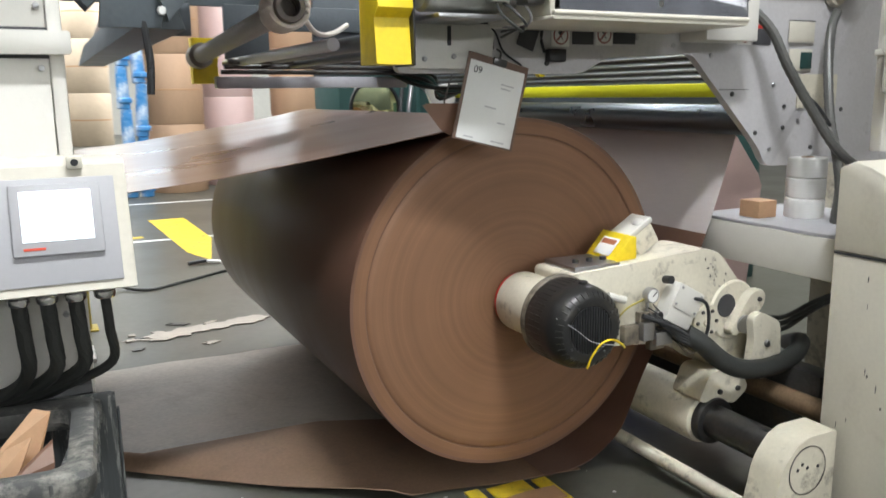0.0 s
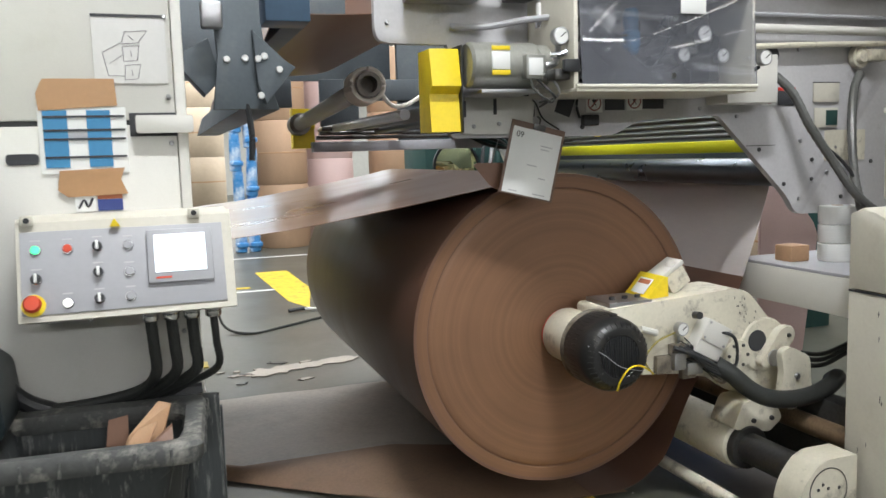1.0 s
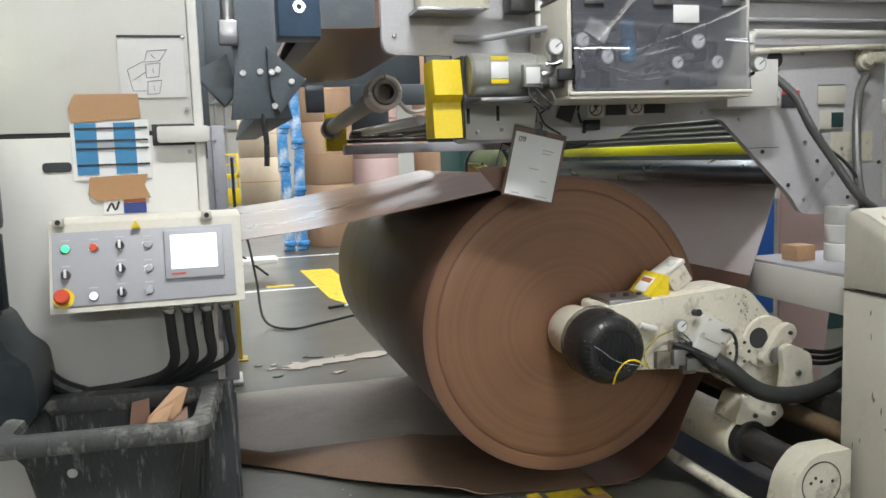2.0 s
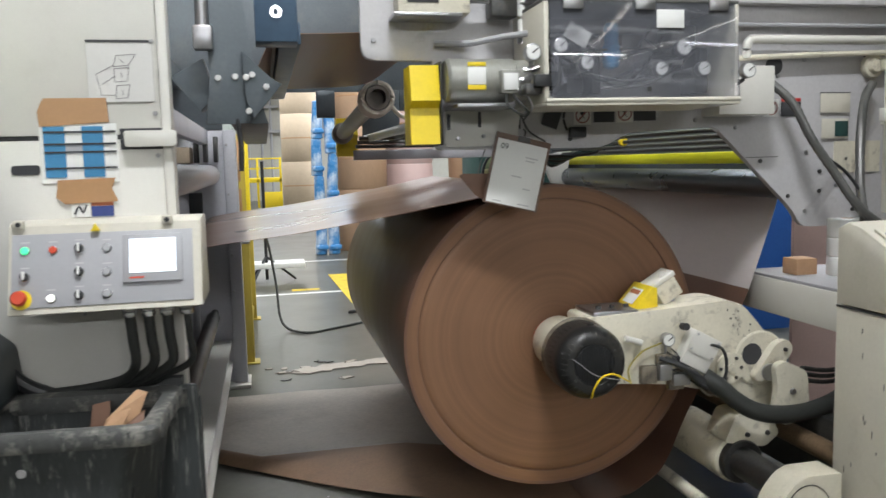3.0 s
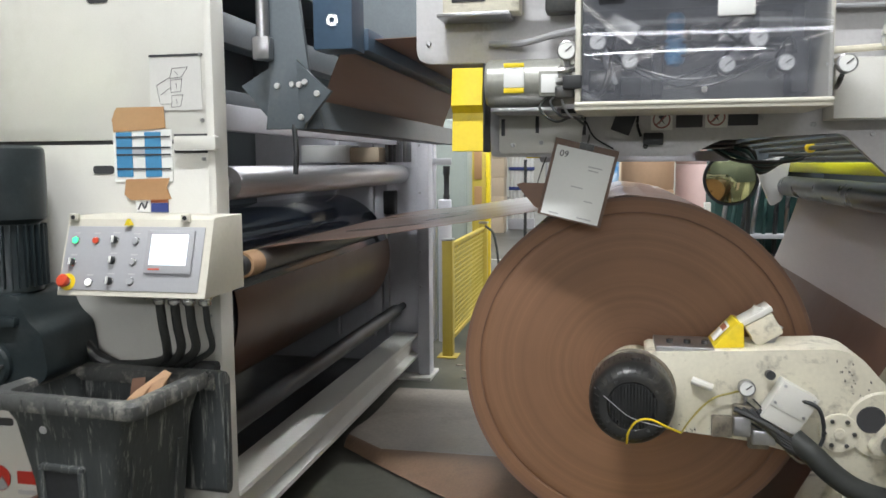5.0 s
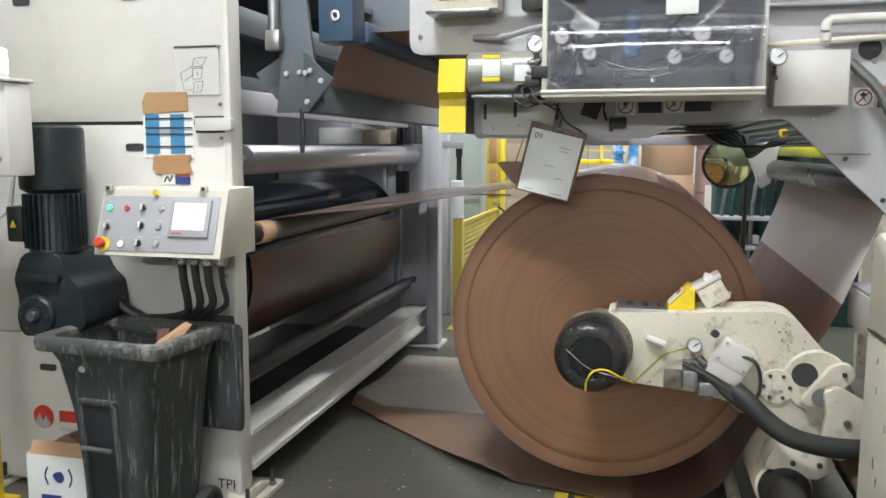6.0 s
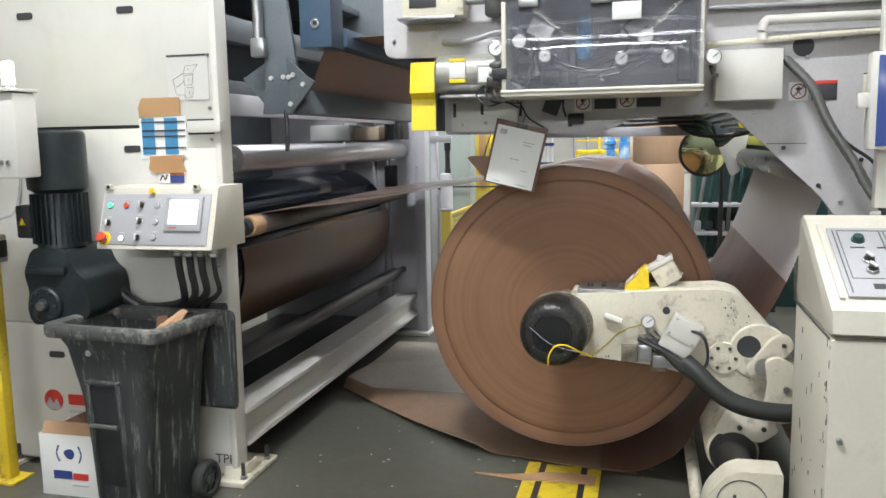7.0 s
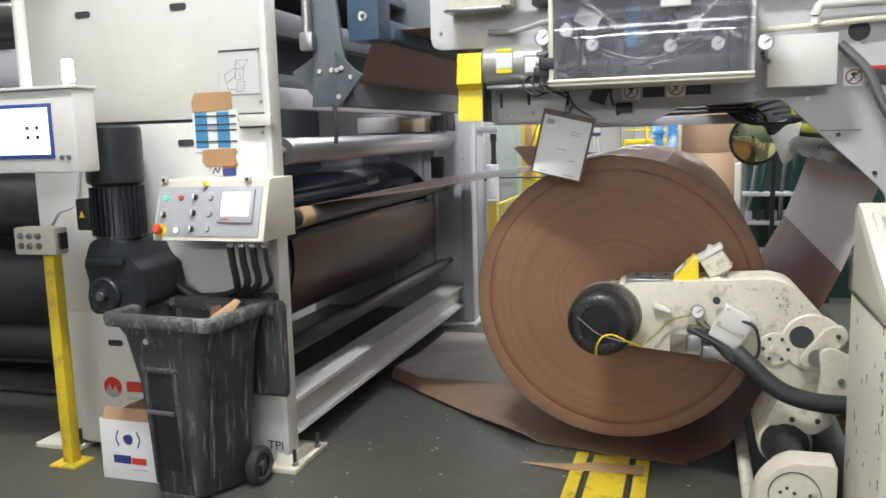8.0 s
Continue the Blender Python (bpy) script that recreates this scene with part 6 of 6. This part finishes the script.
part("screen_mark", box(tsx - 0.078, tsx - 0.03, -0.0222, -0.0204, tsz - 0.082, tsz - 0.076, 0, m=PM), REDBTN, ts)


def button(x, z, kind):
    m = PM @ Matrix.Translation((x, -0.006, z)) @ Matrix.Rotation(math.pi / 2, 4, "X")
    ring = part("button_ring", lathe([(0.0, 0.0), (0.017, 0.0), (0.017, 0.004), (0.0145, 0.007), (0.0, 0.007)], m, 20), CHROME, cpn, "steel button ring")
    if kind == "stop":
        part("collar", lathe([(0, 0.0), (0.034, 0.0), (0.034, 0.002), (0, 0.002)], m, 24), YELLOW, ring, "yellow collar")
        part("mushroom", lathe([(0, 0.045), (0.02, 0.044), (0.026, 0.036), (0.026, 0.028), (0.014, 0.02), (0.014, 0.007), (0, 0.007)], m, 24), REDBTN, ring, "red emergency stop")
    elif kind == "knob":
        part("knob", lathe([(0, 0.02), (0.012, 0.02), (0.0145, 0.016), (0.0145, 0.007), (0, 0.007)], m, 16), BLACK, ring, "black selector knob")
        part("knob_bar", box(-0.004, 0.004, -0.014, 0.014, 0.02, 0.028, 0.001, m=m), SHEETWHITE, ring)
    else:
        part("cap", lathe([(0, 0.012), (0.011, 0.012), (0.0135, 0.009), (0.0135, 0.007), (0, 0.007)], m, 16), {"green": GREENLIT, "white": WHITELIT, "red": REDBTN, "clear": GREY}[kind], ring, kind + " button cap")
    part("caption", box(x - 0.014, x + 0.014, -0.0072, -0.0062, z + 0.028, z + 0.033, 0, m=PM), FADED, ring)


for x, z, k in ((-0.245, 0.065, "green"), (-0.155, 0.065, "red"), (-0.07, 0.068, "knob"), (0.02, 0.065, "clear"), (-0.245, -0.025, "knob"), (-0.07, -0.015, "knob"), (0.02, -0.02, "clear"),
                (-0.255, -0.105, "stop"), (-0.16, -0.105, "white"), (-0.07, -0.098, "knob"), (0.02, -0.098, "clear")):
    button(x, z, k)
for x in (-0.41, 0.08):
    tbk = part("lock_tab", box(x - 0.018, x + 0.018, 2.165, 2.185, 1.622, 1.652, 0.003), CONSOLE, cpn)
    part("lock", lathe([(0, -0.003), (0.009, -0.003), (0.009, 0), (0, 0)], at_y(x, 2.165, 1.638), 12), BLACK, tbk)
part("warning_triangle", prism([(-0.175, 1.608), (-0.145, 1.608), (-0.16, 1.634)], 2.15, 2.172), YELLOW, cpn)
for i, x in enumerate((-0.075, -0.01, 0.055, 0.125)):
    gl = part("cable_gland", lathe([(0, 0), (0.024, 0), (0.027, 0.006), (0.027, 0.018), (0.023, 0.022), (0.03, 0.024), (0.03, 0.042), (0.024, 0.046), (0, 0.046)], Matrix.Translation((x, 2.22, 1.284)), 12), CHROME, cpn, "steel cable gland")
    r = 0.019 if i < 3 else 0.013
    part("cable", tube([(x, 2.22, 1.288), (x + 0.005, 2.225, 1.2), (x + 0.005, 2.25, 1.1), (x - 0.05 - 0.02 * i, 2.32, 1.03), (x - 0.2, 2.37, 0.99), (-0.45, 2.37, 0.98 - 0.008 * i)], r, 10), RUBBER, cpn, "black cable")
tr = thing("cable_trunking", (-0.2, 2.4, 0.97), "black cable trunking fixed along the white plate", "cable trunking")
part("trunk", tube([(0.08, 2.39, 0.985), (-0.2, 2.39, 0.98), (-0.4, 2.39, 0.97), (-0.47, 2.385, 0.985)], 0.028, 8), BLACK, tr)
part("hose", tube([(-0.72, 2.33, 1.25), (-0.6, 2.35, 1.16), (-0.5, 2.37, 1.03), (-0.4, 2.385, 0.97)], 0.03, 10), BLACK, tr)
bolt("screw", -0.27, 2.43, 1.27, 0.007, cpn)

# ---- geared motor on the laminator ----
gm = thing("geared_motor", (-0.72, 2.2, 0.92), "dark green-black geared motor bolted to the white plate", "geared motor")
mb = part("motor_body", lathe([(0, 0), (0.12, 0), (0.12, 0.02), (0.115, 0.03), (0.115, 0.28), (0.145, 0.3), (0.148, 0.32), (0.148, 0.565), (0.144, 0.585), (0.13, 0.597), (0, 0.6)], Matrix.Translation((-0.735, 2.2, 1.33)), 36), MOTOR, gm)
for k in range(28):
    a = 2 * math.pi * k / 28
    m = Matrix.Translation((-0.735, 2.2, 1.48)) @ Matrix.Rotation(a, 4, "Z") @ Matrix.Translation((0.12, 0, 0))
    part("fin", box(-0.005, 0.02, -0.003, 0.003, -0.13, 0.125, 0.001, m=m), MOTOR, mb)
part("vent_box", box(-0.9, -0.84, 2.12, 2.26, 1.75, 1.88, 0.01), BLACK, gm)
part("terminal_box", box(-0.91, -0.82, 2.08, 2.24, 1.38, 1.55, 0.012), BLACK, gm)
part("warning_mark", prism([(-0.885, 1.45), (-0.85, 1.45), (-0.867, 1.485)], 2.074, 2.0785), YELLOW, gm)
part("gear_case", prism(rounded([(-0.86, 0.93), (-0.88, 1.02), (-0.86, 1.1), (-0.885, 1.2), (-0.86, 1.26), (-0.83, 1.33), (-0.63, 1.33), (-0.58, 1.22), (-0.52, 1.17), (-0.5, 1.0), (-0.58, 0.94)], 0.025), 2.08, 2.42, bev=0.012), MOTOR, gm)
part("gear_rib", prism(rounded([(-0.85, 1.2), (-0.62, 1.2), (-0.62, 1.24), (-0.85, 1.24)], 0.01), 2.05, 2.08, bev=0.004), MOTOR, gm)
part("output_hub", lathe([(0, -0.05), (0.03, -0.05), (0.035, -0.04), (0.035, -0.03), (0.085, -0.03), (0.095, -0.02), (0.095, 0), (0, 0)], at_y(-0.755, 2.08, 1.04), 28), MOTOR, gm)
part("shaft_end", lathe([(0, -0.062), (0.022, -0.062), (0.025, -0.05), (0, -0.05)], at_y(-0.755, 2.08, 1.04), 20), STEEL, gm)
for k in range(6):
    a = k * math.pi / 3
    bolt("hub_bolt", -0.755 + 0.07 * math.cos(a), 2.05, 1.04 + 0.07 * math.sin(a), 0.009, gm, DARKSTEEL)

# ---- wheeled bin with paper offcuts ----
wb = thing("wheeled_bin", (-0.22, 2.05, 0), "scuffed dark grey wheeled bin standing open", "bin")
BM_ = Matrix.Translation((-0.27, 2.09, 0)) @ Matrix.Rotation(radians(-4), 4, "Z")


def bin_ring(bm, z, wf, wb, yf, yb, r=0.05):
    """One level of the bin: narrow in front, wide at the wheels."""
    return [bm.verts.new(BM_ @ Vector((x, y, z))) for x, y in rounded([(-wf - 0.01, yf), (wf - 0.01, yf), (wb + 0.02, yb), (-wb + 0.02, yb)], r, 5)]


def skin(bm, rings, closed=False):
    n = len(rings[0])
    for a, b in zip(rings, rings[1:] + rings[:1] if closed else rings[1:]):
        for i in range(n):
            bm.faces.new((a[i], a[(i + 1) % n], b[(i + 1) % n], b[i]))
    return bm


def bin_shell():
    bm = bmesh.new()
    rings = [bin_ring(bm, *q) for q in ((0.02, 0.125, 0.2, -0.15, 0.15), (0.04, 0.135, 0.21, -0.165, 0.16), (0.45, 0.165, 0.235, -0.185, 0.19), (0.8, 0.195, 0.262, -0.2, 0.21), (0.85, 0.215, 0.275, -0.21, 0.215),
                                        (0.91, 0.26, 0.29, -0.222, 0.225), (0.96, 0.27, 0.295, -0.225, 0.23), (0.96, 0.26, 0.285, -0.215, 0.22), (0.5, 0.16, 0.23, -0.175, 0.18), (0.1, 0.13, 0.2, -0.15, 0.15))]
    skin(bm, rings)
    bm.faces.new(rings[0]), bm.faces.new(rings[-1])
    return bm


def bin_rim():
    bm = bmesh.new()
    rings = []
    for z, d in ((0.925, 0.0), (0.925, 0.05), (0.938, 0.056), (0.978, 0.058), (0.992, 0.05), (0.994, 0.03), (0.985, -0.004), (0.95, -0.01)):
        hx, hy = 0.283 + d, 0.198 + d
        rings.append([bm.verts.new(BM_ @ Vector((x, y, z))) for x, y in rounded([(-hx, -hy), (hx, -hy), (hx, hy), (-hx, hy)], 0.05, 5)])
    return skin(bm, rings, True)


part("body", bin_shell(), BINMAT, wb)
rim = part("rim", bin_rim(), RIMMAT, wb, "dusty rim")
for k in range(6):
    part("rim_rib", box(-0.25 + 0.1 * k - 0.004, -0.25 + 0.1 * k + 0.004, -0.262, -0.252, 0.93, 0.978, 0.002, m=BM_), RIMMAT, rim)
for k in range(4):
    part("rim_rib", box(0.336, 0.345, -0.18 + 0.11 * k - 0.004, -0.18 + 0.11 * k + 0.004, 0.93, 0.978, 0.002, m=BM_), RIMMAT, rim)
TILT_ = BM_ @ Matrix.Translation((-0.03, -0.188, 0.45)) @ Matrix.Rotation(radians(4), 4, "X")
# flush black plate paints the shade inside the lifting recess
part("recess_shade", box(-0.08, 0.075, -0.003, 0.02, -0.33, 0.24, 0.004, m=TILT_), BLACK, wb, "flat black plate in place of the recess's shade")
part("lift_bar", cyl(TILT_ @ Vector((-0.085, -0.024, 0.04)), TILT_ @ Vector((0.08, -0.024, 0.04)), 0.011, seg=10), STEEL, wb, "steel lifting bar")
for x in (-0.1, 0.08):
    part("recess_cheek", box(x, x + 0.02, -0.02, 0.03, -0.36, 0.25, 0.008, m=TILT_), BINMAT, wb)
part("recess_brow", box(-0.1, 0.1, -0.012, 0.03, 0.24, 0.265, 0.008, m=TILT_), BINMAT, wb)
part("stud", lathe([(0, -0.012), (0.014, -0.01), (0.018, 0), (0, 0)], BM_ @ at_y(-0.1, -0.206, 0.85), 14), FADED, wb, "pale round stud")
for z0, z1, y0, y1 in ((0.12, 0.74, -0.115, -0.09), (0.12, 0.74, 0.11, 0.135)):
    f = [(0.135 + 0.09 * z + (0.065 + 0.01 * z) * ((y + 0.17) / 0.34) - 0.002, y, z) for z, y in ((z0, y0), (z0, y1), (z1, y1), (z1, y0))]
    bmr = bmesh.new()
    lo = [bmr.verts.new(BM_ @ Vector(p)) for p in f]
    hi = [bmr.verts.new(BM_ @ (Vector(p) + Vector((0.012, -0.004, 0)))) for p in f]
    bmr.faces.new(lo), bmr.faces.new(hi)
    for i in range(4):
        bmr.faces.new((lo[i], lo[(i + 1) % 4], hi[(i + 1) % 4], hi[i]))
    part("side_rib", bmr, BINMAT, wb)
ld = part("lid", prism(rounded([(0.262, 0.98), (0.285, 0.99), (0.325, 0.95), (0.318, 0.47), (0.3, 0.44), (0.272, 0.46)], 0.015), -0.33, 0.385, "x", 0.012), BINMAT, wb, "lid folded down behind the bin")
ld.data.transform(Matrix.Rotation(radians(-4), 4, "Z"))
ld.location = BM_ @ Vector((0.0275, 0.2935, 0.715)) - ORG[wb]
part("lid_rib", box(0.386, 0.394, 0.28, 0.31, 0.5, 0.93, 0.003, m=BM_), BINMAT, wb)
for x in (-0.24, 0.3):
    part("handle_lug", box(x, x + 0.05, 0.25, 0.3, 0.9, 0.975, 0.012, m=BM_), RIMMAT, wb)
part("axle", cyl(BM_ @ Vector((-0.25, 0.15, 0.105)), BM_ @ Vector((0.29, 0.15, 0.105)), 0.012, seg=10), STEEL, wb)
ALONG_X = Matrix.Rotation(math.pi / 2, 4, "Y")
for x in (-0.235, 0.275):
    wm = BM_ @ Matrix.Translation((x, 0.15, 0.105)) @ ALONG_X
    wh = part("wheel", lathe([(0.06, -0.02), (0.07, -0.03), (0.088, -0.03), (0.1, -0.02), (0.104, 0), (0.1, 0.02), (0.088, 0.03), (0.07, 0.03), (0.06, 0.02)], wm, 32), RUBBER, wb, "black rubber wheel")
    part("hub", lathe([(0, -0.03), (0.022, -0.03), (0.026, -0.012), (0.062, -0.01), (0.062, 0.01), (0.026, 0.012), (0.022, 0.03), (0, 0.03)], wm, 24), BINMAT, wh)
    for k in range(6):
        part("spoke", box(0.02, 0.062, -0.005, 0.005, -0.02, 0.02, 0.002, m=wm @ Matrix.Rotation(k * math.pi / 3, 4, "Z")), BINMAT, wh)
part("foot_step", box(-0.12, 0.1, -0.17, -0.12, 0.0, 0.04, 0.01, m=BM_), BINMAT, wb)


def offcut(pts, thick, m, label):
    bm = bmesh.new()
    lo = [bm.verts.new(m @ Vector(p)) for p in pts]
    hi = [bm.verts.new(m @ (Vector(p) + Vector((0.002, -thick, 0.002)))) for p in pts]
    bm.faces.new(lo), bm.faces.new(hi)
    for i in range(len(pts)):
        j = (i + 1) % len(pts)
        bm.faces.new((lo[i], lo[j], hi[j], hi[i]))
    return solo("paper_offcut", bm, CARD if label else PAPER, "brown paper offcut sticking out of the bin", "paper offcut", "offcuts in the bin", smooth=False)


offcut([(-0.02, -0.02, 0.62), (0.1, -0.04, 0.62), (0.2, 0.02, 0.9), (0.23, 0.14, 1.0), (0.19, 0.15, 1.01), (0.1, 0.06, 0.93)], 0.004, BM_, 1)
offcut([(0.05, -0.1, 0.62), (0.2, -0.1, 0.62), (0.24, 0.0, 0.92), (0.235, 0.05, 0.96), (0.14, -0.03, 0.9)], 0.004, BM_, 0)
offcut([(-0.12, -0.1, 0.62), (0.04, -0.14, 0.62), (0.15, -0.04, 0.88), (0.19, 0.06, 0.97), (0.13, 0.05, 0.95), (0.02, -0.06, 0.82)], 0.004, BM_, 1)
offcut([(-0.02, 0.12, 0.62), (0.08, 0.13, 0.62), (0.09, 0.16, 0.97), (0.03, 0.155, 0.96)], 0.004, BM_, 0)
bm = bmesh.new()
bmesh.ops.create_grid(bm, x_segments=12, y_segments=12, size=0.165)
for v in bm.verts:
    v.co = BM_ @ Vector((v.co.x, v.co.y, 0.62 + 0.05 * noise.noise(v.co * 9)))
part("rubbish", bm, BLACK, wb, "dark rubbish filling")

# ---- white carton ----
cx = thing("carton", (-0.7, 2.2, 0), "white printed carton with open top and brown paper", "carton")
for nm, b in (("front", (-0.89, -0.53, 2.09, 2.096)), ("back", (-0.89, -0.53, 2.33, 2.336)), ("side", (-0.89, -0.884, 2.096, 2.33)), ("side", (-0.536, -0.53, 2.096, 2.33))):
    part(nm, box(*b, 0.0, 0.34, 0.001), SHEETWHITE, cx)
part("bottom", box(-0.884, -0.536, 2.096, 2.33, 0.0, 0.006, 0), CARD, cx)
part("flap", prism([(2.09, 0.34), (2.12, 0.4), (2.125, 0.398), (2.096, 0.338)], -0.87, -0.55, "x"), CARD, cx, "brown inner flap")
part("filling", prism([(-0.88, 0.3), (-0.84, 0.36), (-0.75, 0.4), (-0.68, 0.43), (-0.6, 0.38), (-0.54, 0.35), (-0.54, 0.2), (-0.88, 0.2)], 2.14, 2.3, bev=0.01), PAPER, cx, "crumpled brown paper")
part("emblem", prism(rounded([(-0.735, 0.255), (-0.69, 0.265), (-0.675, 0.235), (-0.69, 0.205), (-0.72, 0.21), (-0.74, 0.235)], 0.02), 2.0845, 2.0895), NAVYINK, cx, "dark blue emblem")
part("emblem_arc", tube([(-0.77, 2.088, 0.28), (-0.785, 2.088, 0.235), (-0.77, 2.088, 0.19)], 0.004, 6), NAVYINK, cx)
part("emblem_arc", tube([(-0.65, 2.088, 0.28), (-0.635, 2.088, 0.235), (-0.65, 2.088, 0.19)], 0.004, 6), NAVYINK, cx)
part("word_bar", box(-0.81, -0.7, 2.085, 2.0895, 0.095, 0.14, 0), NAVYINK, cx, "dark blue bar")
part("word_bar", box(-0.692, -0.6, 2.085, 2.0895, 0.095, 0.13, 0), RED, cx, "red bar")
part("line_bar", box(-0.7, -0.6, 2.085, 2.0895, 0.06, 0.068, 0), FADED, cx)

# ---- push-button post and operator screen ----
po = thing("button_post", (-1.21, 2.2, 0), "yellow post with a cream push-button box", "button post")
part("base_plate", box(-1.3, -1.12, 2.13, 2.29, 0.0, 0.014, 0.002), YELLOWWORN, po)
part("post", box(-1.245, -1.175, 2.175, 2.245, 0.014, 1.24, 0.006), YELLOWWORN, po)
pbx = part("button_box", box(-1.36, -1.08, 2.1, 2.2, 1.24, 1.39, 0.012), CONSOLE, po, "cream push-button box")
for i in range(3):
    for j in range(2):
        part("push_button", lathe([(0, -0.018), (0.012, -0.018), (0.015, -0.012), (0.019, -0.006), (0.019, 0), (0, 0)], at_y(-1.31 + 0.06 * i, 2.1, 1.345 - 0.055 * j), 16), STEEL, pbx)
part("side_clip", box(-1.08, -1.065, 2.12, 2.18, 1.27, 1.36, 0.004), DARKSTEEL, pbx)
part("cable", tube([(-1.2, 2.22, 1.39), (-1.22, 2.3, 1.45), (-1.17, 2.38, 1.5), (-1.15, 2.42, 1.7)], 0.008, 7), GREY, po)
op = thing("operator_screen", (-1.0, 1.87, 1.7), "pale operator terminal with lit touch screen", "terminal")
part("case", box(-1.5, -0.616, 1.8, 1.95, 1.7, 2.1, 0.01), WHITE, op)
part("hood", box(-1.52, -0.606, 1.78, 1.96, 2.101, 2.116, 0.004), WHITE, op)
sc = part("bezel", box(-1.4, -0.745, 1.793, 1.7985, 1.77, 2.035, 0.003), SCREENBLUE, op, "blue bezel")
part("screen", box(-1.375, -0.765, 1.788, 1.7925, 1.79, 2.015, 0.002), SCREEN, sc, "lit white screen")
for k in range(4):
    part("readout", box(-0.9 + 0.06 * (k % 2), -0.88 + 0.06 * (k % 2), 1.785, 1.7878, 1.91 - 0.045 * (k // 2), 1.928 - 0.045 * (k // 2), 0), GREENMACH, sc)
for x in (-0.705, -0.665):
    part("key_switch", lathe([(0, -0.012), (0.01, -0.012), (0.012, 0), (0, 0)], at_y(x, 1.8, 1.775), 14), STEEL, op)
part("mount", cyl((-0.98, 1.9, 2.116), (-0.98, 1.9, 3.4), 0.03, seg=12), WHITE, op)
part("arm", box(-1.02, -0.94, 1.86, 2.45, 3.2, 3.28, 0.01), WHITE, op)
bl = thing("signal_beacon", (-0.7, 1.88, 2.116), "lit green and amber signal beacon", "beacon")
part("base", cyl((-0.7, 1.88, 2.117), (-0.7, 1.88, 2.14), 0.025, seg=16), GREY, bl)
part("lens", lathe([(0, 0), (0.026, 0), (0.026, 0.055), (0, 0.055)], Matrix.Translation((-0.7, 1.88, 2.14)), 20), LAMPGREEN, bl, "glowing green lens")
part("lens", lathe([(0, 0), (0.026, 0), (0.026, 0.04), (0.02, 0.048), (0, 0.048)], Matrix.Translation((-0.7, 1.88, 2.197)), 20), LAMPORANGE, bl, "glowing amber lens")
part("cap", cyl((-0.7, 1.88, 2.246), (-0.7, 1.88, 2.256), 0.016, seg=14), GREY, bl)

# ---- dark machine beyond the laminator ----
dm = thing("dark_machine", (-3.0, 3.5, 0), "dark machine with large grey rollers", "machine")
part("frame", box(-3.9, -3.7, 3.0, 3.2, 0, 3.2, 0.01), WHITE, dm)
part("frame", box(-1.78, -1.62, 2.9, 3.0, 1.6, 3.3, 0.01), WHITE, dm)
for z, r in ((0.35, 0.18), (0.75, 0.3), (1.4, 0.25), (2.35, 0.2), (2.75, 0.14)):
    part("roller", cyl((-5.5, 3.4, z), (-1.7, 3.6, z), r, seg=28), (DARKSTEEL, BLACK, DARKSTEEL, GREY, GREY)[int(z * 2) % 5], dm)
part("backing", box(-6, -1.6, 4.2, 4.3, 0, 3.3, 0.01), BLACK, dm)
part("tray", box(-5.5, -1.7, 3.2, 4.0, 0.02, 0.06, 0.004), DARKSTEEL, dm)


def motions():
    """The big roll turns on its chuck all through, drawing the web off its top."""
    mid = Vector((RX, (RY0 + RY1) / 2, RZ))
    walk(roll, [(0.5 * k, pose(mid.x, mid.y, mid.z, 0, -75 * k, 0)) for k in range(17)])


motions()
